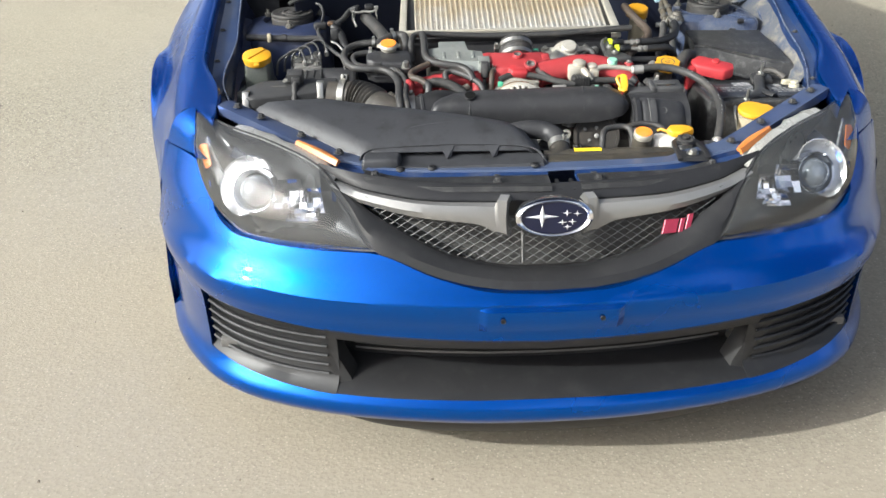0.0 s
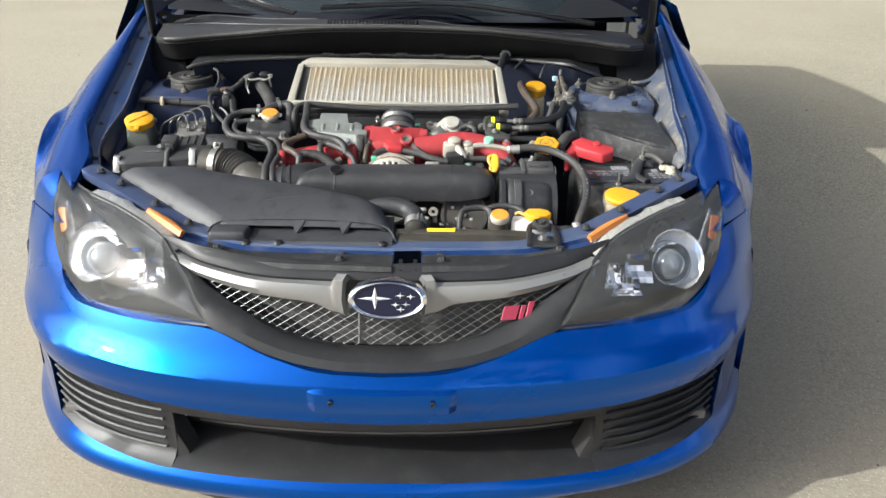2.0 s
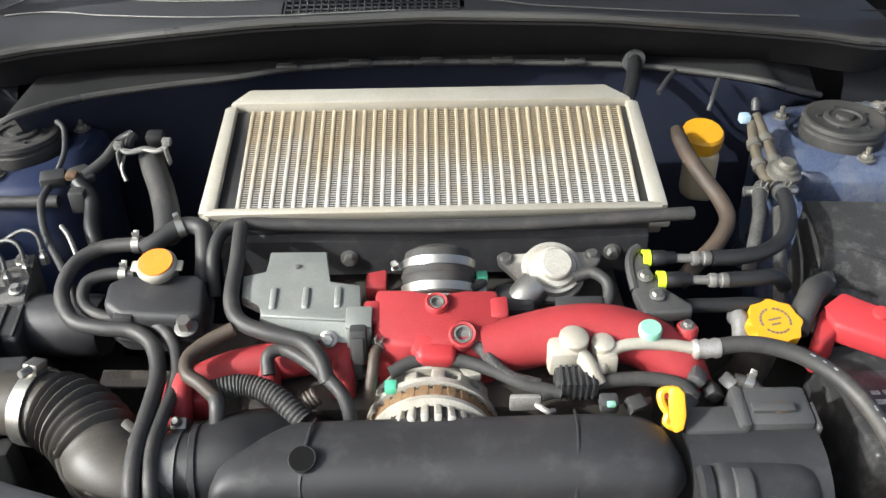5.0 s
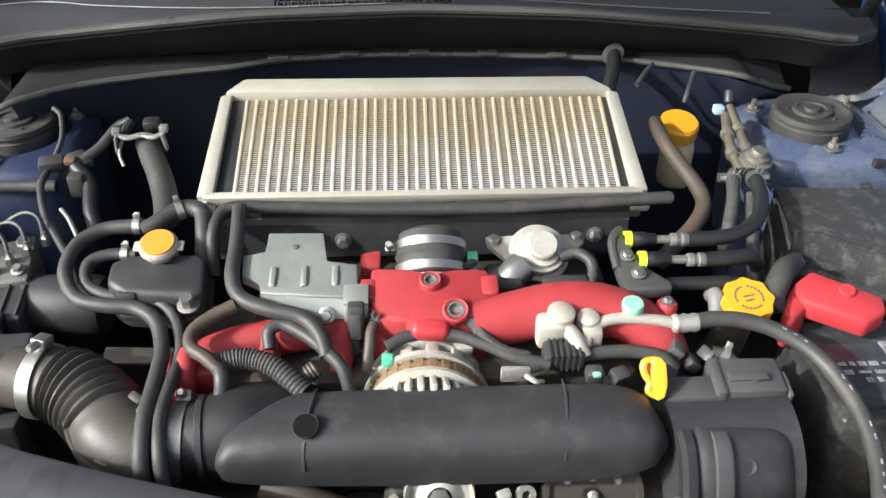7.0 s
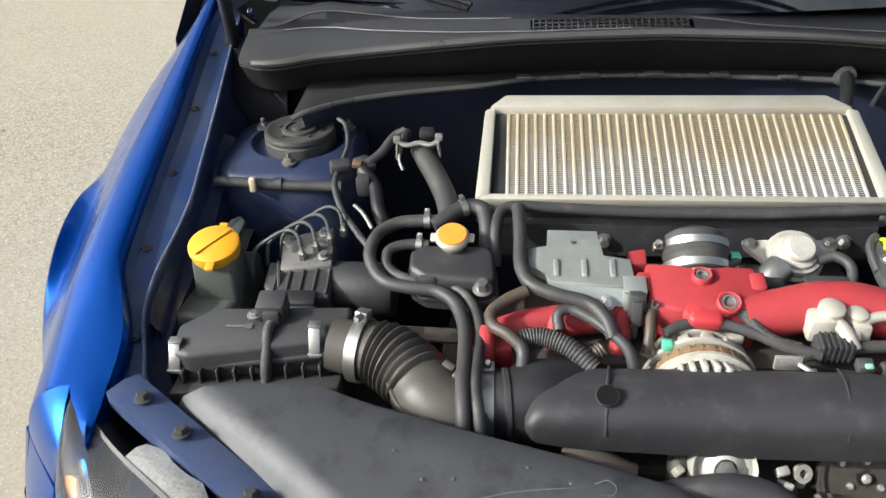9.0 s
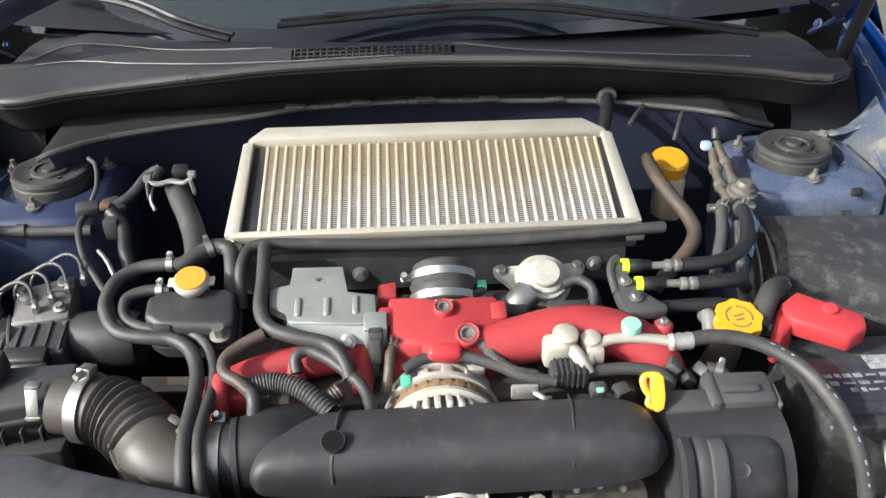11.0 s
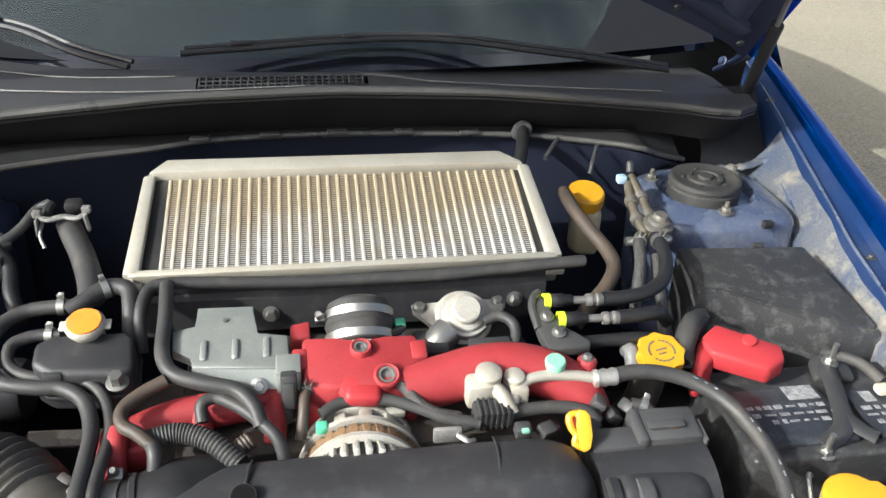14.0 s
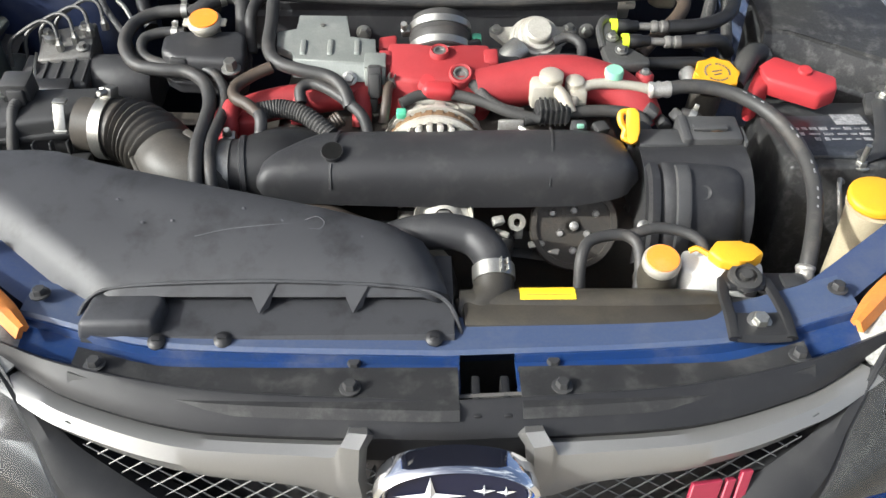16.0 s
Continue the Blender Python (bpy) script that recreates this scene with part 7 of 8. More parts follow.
    hose("breather_hose", [(-0.163, 0.574, 0.690), (-0.164, 0.588, 0.702), (-0.150, 0.594, 0.705), (-0.128, 0.582, 0.702), (-0.106, 0.564, 0.695), (-0.088, 0.546, 0.685), (-0.08, 0.53, 0.66)], 0.0068, HOSE, car, "curved vacuum hose")
    hose("breather_hose", [(-0.055, 0.605, 0.705), (-0.060, 0.590, 0.700), (-0.062, 0.575, 0.690), (-0.066, 0.560, 0.67)], 0.006, BROWNHOSE, car, "short drain hose on the red block", clamps=(0.12,))
    hose("corrugated_loom", [(-0.215, 0.555, 0.688), (-0.185, 0.560, 0.690), (-0.155, 0.550, 0.686), (-0.125, 0.528, 0.672)], 0.0115, RUBBER, car, "black corrugated loom", sides=14)
    hose("corrugated_loom", [(-0.115, 0.555, 0.68), (-0.13, 0.545, 0.672), (-0.13, 0.53, 0.655)], 0.010, BROWNHOSE, car, "dusty brown hose end")


def intake_tract():
    # air box with ribs, clips, sensor
    bx = part("air_box", join(lean(prism([(-0.607, 0.535), (-0.607, 0.574), (-0.570, 0.600), (-0.405, 0.606), (-0.405, 0.566), (-0.43, 0.556), (-0.585, 0.530)][::-1], -0.11, 0.0, 0.006, 3), -0.012)), PLASTIC, car, "black ribbed air filter box")
    part("lid_edge", lean(prism([(-0.612, 0.527), (-0.612, 0.560), (-0.432, 0.570), (-0.425, 0.552)][::-1], -0.008, 0.0, 0.002), -0.03), PLASTIC, bx)
    part("box_front", prism([(-0.606, 0.505), (-0.412, 0.524), (-0.412, 0.55), (-0.606, 0.54)], 0.50, 0.640, 0.005, 2), PLASTIC, bx)
    rib = mesh_of(box(0.003, 0.010, 0.020, 0.001, None, 1), PLASTIC)
    for i in range(9):
        x = -0.592 + 0.0195 * i
        shared("rib", rib, bx, pose(x, 0.526 + 0.0023 * i, 0.647))
    for x, y, z in ((-0.602, 0.541, 0.670), (-0.441, 0.558, 0.684)):
        part("latch", join(box(0.013, 0.002, 0.034, 0.0008, pose(x, y - 0.008, z - 0.002, -26)), box(0.016, 0.012, 0.004, 0.0015, pose(x, y + 0.006, z + 0.014)), tube([(x - 0.008, y - 0.014, z - 0.014), (x + 0.008, y - 0.014, z - 0.014)], 0.0014, 6, 1)), STEEL, bx, "steel spring latch")
    part("sensor", join(box(0.034, 0.03, 0.028, 0.004, pose(-0.497, 0.592, 0.702, 12)), box(0.02, 0.014, 0.02, 0.003, pose(-0.495, 0.578, 0.697))), PLASTIC, bx)
    part("screw", moved(bolt(0.006, 0.006), pose(-0.517, 0.582, 0.696)), STEEL, bx)
    hose("sensor_loom", [(-0.495, 0.575, 0.692), (-0.497, 0.562, 0.688), (-0.497, 0.548, 0.672), (-0.498, 0.536, 0.65), (-0.498, 0.53, 0.62)], 0.007, RUBBER, bx)
    part("arrow", join(box(0.03, 0.003, 0.001, 0, pose(-0.535, 0.571, 0.6883, 15)), box(0.008, 0.007, 0.001, 0, pose(-0.522, 0.571, 0.6883, 15))), DARK, bx)
    # neck and corrugated pipe that bends down to the front
    path = spline([(-0.425, 0.572, 0.664), (-0.395, 0.567, 0.662), (-0.370, 0.560, 0.661), (-0.345, 0.546, 0.658), (-0.322, 0.524, 0.652), (-0.302, 0.500, 0.644), (-0.276, 0.488, 0.638), (-0.240, 0.492, 0.637)], 20)
    k = len(path)
    rings = []
    for i, p in enumerate(path):
        d = (path[min(i + 1, k - 1)] - path[max(i - 1, 0)]).normalized()
        m = basis(p, d, (0, 0, 1))
        f = i / (k - 1)
        r = interp(f, [0, 0.17, 0.19, 0.26, 0.30, 0.62, 0.68, 0.85, 1], [0.032, 0.032, 0.036, 0.036, 0.038, 0.039, 0.041, 0.040, 0.037])
        if 0.26 < f < 0.60:
            r += 0.0032 * math.sin((f - 0.26) / 0.34 * 2 * math.pi * 7)
        rings.append([m @ Vector((r * math.cos(a), r * math.sin(a), 0)) for a in (2 * math.pi * s / 28 for s in range(28))])
    pipe = part("intake_pipe", grid(rings, close_u=True), BELLOWS, car, "dusty corrugated rubber intake pipe", 60)
    band_clamp(Vector((-0.391, 0.566, 0.662)), Vector((1, -0.24, -0.03)).normalized(), 0.0372, pipe, 0.007, (0, 0.3, 1))
    for p, d in (((-0.285, 0.520, 0.678), (1, -0.8, 0)), ((-0.305, 0.462, 0.655), (1, -0.6, 0)), ((-0.272, 0.500, 0.680), (1, -0.6, 0))):
        part("lug", box(0.016, 0.010, 0.008, 0.003, basis(p, (0, -0.4, 1), d)), BELLOWS, pipe)
    part("mould_line", tube([(-0.352, 0.508, 0.664), (-0.338, 0.482, 0.656), (-0.315, 0.461, 0.648), (-0.290, 0.451, 0.640)], 0.0035, 6, 5), BELLOWS, pipe)
    tb = part("turbo_inlet", tube([(-0.245, 0.497, 0.640), (-0.215, 0.500, 0.640), (-0.185, 0.510, 0.640), (-0.150, 0.525, 0.63), (-0.11, 0.55, 0.60)], 0.04, 24, 6, radii=[0.037, 0.042, 0.047, 0.046, 0.038]), TRIM, car, "black moulded turbo inlet elbow", 60)
    band_clamp(Vector((-0.242, 0.497, 0.640)), Vector((1, 0.02, 0)), 0.0385, tb, 0.007, (0, 0.8, 0.6))
    part("inlet_rim", ring([(0.040, -0.004), (0.0435, -0.002), (0.0435, 0.003), (0.040, 0.005)], 28, basis((-0.222, 0.499, 0.640), (1, 0.1, 0), (0, 0, 1))), SATIN, tb)
    part("nozzle", tube([(-0.205, 0.522, 0.676), (-0.204, 0.530, 0.690), (-0.207, 0.540, 0.694)], 0.0075, 10, 4), PLASTIC, tb)


BELLOWS = material("dusty_intake_rubber", (0.058, 0.052, 0.044), 0.5, 0, (0.036, 0.034, 0.030), 20, 0.8, 500, 0.1,
                   stain=(0.12, 0.10, 0.08), stain_scale=16, stain_amount=0.4)


def washer_tank():
    t = part("coolant_reservoir", join(prism([(-0.628, 0.672), (-0.564, 0.668), (-0.560, 0.722), (-0.624, 0.724)], 0.640, 0.716, 0.010, 3, taper=0.90), prism([(-0.652, 0.635), (-0.572, 0.632), (-0.562, 0.70), (-0.57, 0.80), (-0.605, 0.80), (-0.645, 0.70)], 0.46, 0.655, 0.014, 3)), SMOKY, car, "smoky clear plastic reservoir with a yellow cap")
    m = basis((-0.595, 0.692, 0.722), (0.02, -0.25, 0.97))
    part("cap", lathe([(0.028, -0.012), (0.031, -0.010), (0.033, 0.0), (0.0325, 0.006), (0.029, 0.008), (0, 0.009)], 32, m), YELLOW, t, "yellow snap cap")
    # added ridge along the shadow's edge on the cap, which is really flat
    part("cap_shade_edge", box(0.004, 0.056, 0.003, 0.0012, m @ pose(0, 0, 0.0095, 0, 0, -38)), YELLOW, t)
    part("cap_tab", box(0.012, 0.016, 0.006, 0.002, m @ pose(0.004, -0.035, 0.002)), YELLOW, t)
    part("cap_tab", box(0.012, 0.012, 0.006, 0.002, m @ pose(0.004, 0.034, 0.002)), YELLOW, t)
    part("strap", prism([(-0.612, 0.755), (-0.586, 0.755), (-0.588, 0.80), (-0.600, 0.815), (-0.612, 0.80)], 0.690, 0.700, 0.004), SMOKY, t)
    # brace tube in front of the tower
    br = hose("brace_tube", [(-0.645, 0.862, 0.728), (-0.60, 0.862, 0.726), (-0.53, 0.862, 0.722), (-0.462, 0.864, 0.72)], 0.008, PLASTIC, car, "dull dark tube in front of the strut tower")
    part("collar", join(lathe([(0.0095, -0.006), (0.0095, 0.006)], 16, basis((-0.553, 0.862, 0.7245), (1, 0, 0)))), PLASTIC, br)
    part("clip", box(0.010, 0.010, 0.022, 0.003, pose(-0.588, 0.853, 0.728)), CREAM, br, "white plastic clip")
    # wiring at the tower's foot
    hose("brake_pipe", [(-0.465, 0.864, 0.745), (-0.463, 0.825, 0.742), (-0.446, 0.78, 0.728), (-0.418, 0.738, 0.716), (-0.398, 0.708, 0.706), (-0.39, 0.69, 0.66)], 0.0045, PLASTIC, car, "thin black pipe")
    plug = part("wiring_plug", join(box(0.03, 0.022, 0.016, 0.004, pose(-0.462, 0.868, 0.750, 10, 0, 15)), box(0.024, 0.03, 0.012, 0.004, pose(-0.428, 0.872, 0.752, 14, 0, 40)), box(0.02, 0.02, 0.03, 0.004, pose(-0.425, 0.842, 0.735))), PLASTIC, car, "black wiring plugs with a brown clip")
    part("brown_clip", box(0.014, 0.012, 0.008, 0.002, pose(-0.436, 0.862, 0.757, 14)), RUST, plug)
    hose("wiring_loom", [(-0.425, 0.87, 0.752), (-0.405, 0.89, 0.762), (-0.39, 0.915, 0.775), (-0.375, 0.925, 0.78)], 0.007, PLASTIC, car, "black wiring loom", n=5)
    hose("wiring_sleeve", [(-0.43, 0.86, 0.75), (-0.41, 0.84, 0.735), (-0.40, 0.80, 0.72), (-0.385, 0.77, 0.70)], 0.0095, TRIM, car, "thick wrapped loom", n=5)
    hose("vent_pipe", [(-0.475, 0.945, 0.79), (-0.462, 0.93, 0.786), (-0.455, 0.90, 0.77), (-0.46, 0.88, 0.755)], 0.0035, PLASTIC, car, "thin bent pipe", n=5)
    hose("thin_cable", [(-0.40, 0.745, 0.72), (-0.415, 0.77, 0.728), (-0.43, 0.79, 0.73)], 0.003, STEEL, car, "thin bright pipe", n=5)


def brake_block():
    ab = part("brake_modulator", lean(prism([(-0.521, 0.745), (-0.455, 0.765), (-0.448, 0.700), (-0.514, 0.690)][::-1], -0.05, 0.0, 0.003), -0.042), CASTDARK, car, "cast brake modulator with bent steel pipes")
    part("controller", lean(prism([(-0.533, 0.712), (-0.446, 0.700), (-0.444, 0.655), (-0.516, 0.648), (-0.533, 0.672)][::-1], -0.06, 0.0, 0.005, 3), -0.048), PLASTIC, ab, "black controller box")
    for k in range(5):
        part("controller_rib", lean(box(0.003, 0.040, 0.006, 0.001, pose(-0.518 + 0.017 * k, 0.678, -0.001)), -0.047), PLASTIC, ab)
    part("connector", join(lean(box(0.050, 0.022, 0.030, 0.004, pose(-0.485, 0.648, -0.008), 2), -0.048), lean(box(0.056, 0.006, 0.012, 0.002, pose(-0.485, 0.636, -0.004), 1), -0.048)), TRIM, ab, "black wide wiring connector")
    for x, y in ((-0.512, 0.738), (-0.466, 0.752), (-0.460, 0.712)):
        part("hex_bolt", moved(bolt(0.0055, 0.007), basis((x, y, 0.6245 + 0.28 * (y - 0.45)), UP)), STEEL, ab)
    part("controller_seam", tube([(-0.519, 0.705, 0.693), (-0.514, 0.68, 0.685), (-0.511, 0.655, 0.665)], 0.002, 5, 4), STEEL, ab)
    motor = lathe([(0.034, -0.045), (0.036, -0.04), (0.036, 0.038), (0.033, 0.046), (0.012, 0.048), (0, 0.048)], 30, basis((-0.415, 0.705, 0.652), (1, -0.05, 0)))
    part("pump_motor", motor, SATIN, ab, "black round pump motor")
    for i in range(4):
        x = -0.500 + 0.016 * i
        y = 0.705 + 0.014 * i
        z = 0.695 + 0.004 * i
        part("union", lathe([(0.0055, -0.004), (0.0055, 0.006), (0.0035, 0.008), (0.003, 0.014), (0, 0.014)], 6, pose(x + 0.012, y + 0.004, z + 0.003)), STEEL, ab)
        hose("brake_pipe", [(x + 0.012, y + 0.004, z + 0.012), (x + 0.006, y + 0.014, z + 0.030), (x - 0.010, y + 0.018, z + 0.034), (x - 0.032, y + 0.012, z + 0.024), (x - 0.05, y + 0.004, z + 0.010), (x - 0.055, y + 0.0, z - 0.02)], 0.0026, PIPEDARK, ab, n=6, sides=8)
    part("cap_nut", lathe([(0.010, 0), (0.010, 0.006), (0.006, 0.008), (0, 0.008)], 16, pose(-0.503, 0.728, 0.700)), STEEL, ab)


def radiator():
    tank = part("radiator", tube([(0.018, 0.306, 0.602), (0.05, 0.304, 0.604), (0.15, 0.303, 0.605), (0.25, 0.302, 0.604), (0.285, 0.300, 0.600)], 0.018, 18, 6, squash=1.05), RADPL, car, "black radiator top tank with a yellow sticker", 60)
    part("tank_ledge", box(0.262, 0.040, 0.018, 0.005, pose(0.150, 0.287, 0.6085, 6)), RADPL, tank)
    part("core", box(0.62, 0.03, 0.30, 0.004, pose(0.0, 0.305, 0.44)), DARK, tank)
    # sticker follows the curved top; two dark printed lines
    rows = []
    for k in range(5):
        a = math.radians(62 + 14 * k)
        rows.append([(x, 0.3035 - 0.0192 * math.cos(a), 0.605 + 0.0198 * math.sin(a)) for x in (0.076, 0.095, 0.113, 0.131)])
    part("sticker", grid(rows), STICKER, tank, "yellow warning sticker with unreadable print")
    for z in (0.6242,):
        part("print_line", box(0.045, 0.0012, 0.0004, 0, pose(0.105, 0.300, z)), RUST, tank)
    m = basis((0.220, 0.330, 0.638), (0, -0.28, 0.96)) @ Matrix.Diagonal((0.76, 0.76, 1, 1))
    part("filler_neck", lathe([(0.030, -0.03), (0.026, -0.012), (0.023, 0.0)], 24, m), RADPL, tank)
    cap = part("cap", join(lathe([(0.0235, -0.004), (0.0255, 0.0), (0.0255, 0.006), (0.0235, 0.009), (0, 0.009)], 30, m)), ALU, tank, "pressed metal radiator cap")
    part("cap_label", lathe([(0.0218, 0.009), (0.0218, 0.0105), (0, 0.011)], 30, m), ORANGE, cap, "orange round label")
    h = hose("radiator_hose", [(-0.075, 0.395, 0.612), (-0.03, 0.390, 0.632), (0.005, 0.388, 0.637), (0.034, 0.380, 0.634), (0.050, 0.358, 0.628), (0.053, 0.332, 0.618), (0.048, 0.312, 0.606), (0.038, 0.303, 0.598)], 0.0195, SATIN, car, "black radiator hose with a spring clamp", sides=18)
    part("elbow", tube([(0.053, 0.336, 0.620), (0.050, 0.316, 0.609), (0.036, 0.303, 0.601), (0.022, 0.300, 0.594)], 0.0208, 18, 5), RADPL, h)
    spring_clamp(Vector((0.0525, 0.340, 0.622)), Vector((0.03, -0.9, -0.42)).normalized(), 0.0205, h)
    spring_clamp(Vector((0.0525, 0.333, 0.619)), Vector((0.03, -0.9, -0.42)).normalized(), 0.0205, h)
    hose("overflow_pipe", [(0.141, 0.330, 0.60), (0.142, 0.345, 0.632), (0.152, 0.363, 0.641), (0.172, 0.371, 0.643), (0.192, 0.371, 0.643), (0.203, 0.360, 0.638), (0.204, 0.340, 0.62), (0.202, 0.330, 0.60)], 0.0062, HOSE, car, "bent black overflow pipe")
    hose("overflow_pipe", [(0.196, 0.375, 0.640), (0.225, 0.381, 0.645), (0.250, 0.377, 0.644), (0.268, 0.366, 0.640), (0.276, 0.352, 0.625)], 0.0060, HOSE, car, "bent black return pipe")
    b = part("overflow_bottle", prism([(0.243, 0.330), (0.250, 0.362), (0.312, 0.360), (0.328, 0.338), (0.324, 0.322), (0.258, 0.318)], 0.52, 0.632, 0.005, 3), WHITE, car, "milky overflow bottle with a yellow cap")
    part("cap", lean(prism([(0.268, 0.337), (0.279, 0.350), (0.305, 0.350), (0.314, 0.341), (0.324, 0.338), (0.322, 0.330), (0.308, 0.327), (0.296, 0.321), (0.278, 0.325)], -0.002, 0.010, 0.003, 2), 0.006), YELLOW, b, "yellow flip cap with a strap")
    part("cap_strap", tube([(0.270, 0.340, 0.642), (0.260, 0.347, 0.644), (0.253, 0.348, 0.640)], 0.003, 6, 4), YELLOW, b)
    br = part("radiator_bracket", join(tube([(0.281, 0.316, 0.629), (0.276, 0.295, 0.627), (0.274, 0.265, 0.626), (0.272, 0.238, 0.621)], 0.006, 8, 5, squash=0.7), tube([(0.322, 0.314, 0.629), (0.326, 0.293, 0.627), (0.327, 0.263, 0.626), (0.326, 0.238, 0.621)], 0.006, 8, 5, squash=0.7), prism([(0.283, 0.300), (0.318, 0.300), (0.324, 0.318), (0.314, 0.330), (0.288, 0.330), (0.278, 0.318)], 0.626, 0.633, 0.002), grid([[(x, 0.236, z0 - 0.006), (x, 0.240, z0), (x, 0.255, z0 + 0.002), (x, 0.268, z0 + 0.003), (x, 0.270, z0 - 0.004)] for x, z0 in ((0.274, 0.625), (0.288, 0.6235), (0.312, 0.6235), (0.326, 0.625))])), TRIM, car, "black pressed radiator bracket with two bolts")
    part("recess", box(0.036, 0.040, 0.006, 0.002, pose(0.300, 0.283, 0.614)), DARK, br)
    part("bushing", lathe([(0.017, 0), (0.016, 0.006), (0.011, 0.007), (0.010, 0.004), (0.006, 0.004), (0.006, 0.010), (0, 0.010)], 24, basis((0.301, 0.313, 0.632), UP)), RUBBER, br)
    part("bolt", moved(bolt(0.008, 0.010), basis((0.300, 0.257, 0.6245), UP)), STEEL, br)
    part("side_bracket", join(box(0.05, 0.035, 0.012, 0.003, pose(0.345, 0.318, 0.616)), box(0.02, 0.02, 0.05, 0.003, pose(0.353, 0.32, 0.60))), PLASTIC, car, "black plastic fan bracket")


RADPL = material("radiator_black", (0.028, 0.026, 0.022), 0.42, 0, (0.045, 0.04, 0.033), 16, 0.8, 700, 0.12, stain=(0.10, 0.085, 0.06), stain_scale=14, stain_amount=0.35)


def refrigerant_line():
    ln = hose("refrigerant_hose", [(0.279, 0.592, 0.699), (0.300, 0.592, 0.702), (0.328, 0.588, 0.702), (0.360, 0.574, 0.698), (0.388, 0.548, 0.690), (0.405, 0.512, 0.680), (0.412, 0.470, 0.668), (0.409, 0.430, 0.655), (0.398, 0.392, 0.642), (0.382, 0.352, 0.625), (0.374, 0.335, 0.60), (0.372, 0.325, 0.55)], 0.0086, HOSE, car, "thick black refrigerant hose with white print", sides=16)
    path = spline([(0.300, 0.592, 0.702), (0.328, 0.588, 0.702), (0.360, 0.574, 0.698), (0.388, 0.548, 0.690), (0.405, 0.512, 0.680), (0.412, 0.470, 0.668), (0.409, 0.430, 0.655), (0.398, 0.392, 0.642)], 10)
    rnd = random.Random(4)
    for i in range(3, len(path) - 3, 3):
        if rnd.random() < 0.45:
            continue
        d = (path[i + 1] - path[i]).normalized()
        part("print_mark", box(rnd.uniform(0.003, 0.006), 0.0018, 0.0005, 0, basis(path[i] + Vector((0, -0.28, 0.95)) * 0.0087, (0, -0.28, 0.95), d)), PRINT, ln)
    for p, d, r0 in (((0.266, 0.591, 0.698), (1, 0.02, 0.04), 0.0105), ((0.376, 0.339, 0.612), (-0.1, -0.5, -0.8), 0.0105)):
        part("crimp", lathe([(0.006, -0.014), (r0 * 0.9, -0.012), (r0, -0.009), (r0 * 0.85, -0.005), (r0, 0.0), (r0 * 0.85, 0.005), (r0, 0.010), (r0 * 0.9, 0.014)], 20, basis(p, d)), CAST, ln, "crimped metal sleeve")
    pipe = part("metal_pipe", tube([(0.258, 0.591, 0.698), (0.235, 0.592, 0.702), (0.205, 0.591, 0.706), (0.182, 0.588, 0.706), (0.165, 0.580, 0.700), (0.158, 0.568, 0.69)], 0.0062, 12, 6), ALUPIPE, car, "pale aluminium refrigerant pipe with port blocks")
    part("port_block", join(box(0.030, 0.026, 0.034, 0.006, pose(0.124, 0.584, 0.698, 10)), lathe([(0.013, -0.01), (0.0145, 0.004), (0.0145, 0.011), (0.012, 0.013), (0, 0.013)], 22, basis((0.134, 0.588, 0.710), (0, -0.2, 1))), tube([(0.134, 0.582, 0.708), (0.146, 0.572, 0.70), (0.156, 0.558, 0.684)], 0.0085, 10, 4)), ALUPIPE, pipe)
    part("port_block", join(lathe([(0.0115, -0.02), (0.0115, 0.004), (0.009, 0.006), (0, 0.006)], 20, basis((0.163, 0.588, 0.709), (0, -0.2, 1))), box(0.022, 0.022, 0.022, 0.004, pose(0.166, 0.582, 0.694))), ALUPIPE, pipe)
    part("valve_cap", lathe([(0.0075, -0.014), (0.0078, -0.002), (0.0112, 0.0), (0.0115, 0.015), (0.010, 0.017), (0, 0.017)], 18, basis((0.211, 0.601, 0.705), (0, -0.2, 1))), MINT, pipe, "mint-green valve cap")
    part("valve_stem", lathe([(0.006, -0.012), (0.006, 0.0)], 12, basis((0.211, 0.602, 0.700), (0, -0.2, 1))), STEEL, pipe)


ALUPIPE = material("pale_aluminium", (0.50, 0.475, 0.41), 0.45, 0.35, (0.46, 0.42, 0.34), 30, 0.8, 400, 0.15, stain=(0.3, 0.24, 0.16), stain_scale=24, stain_amount=0.4)


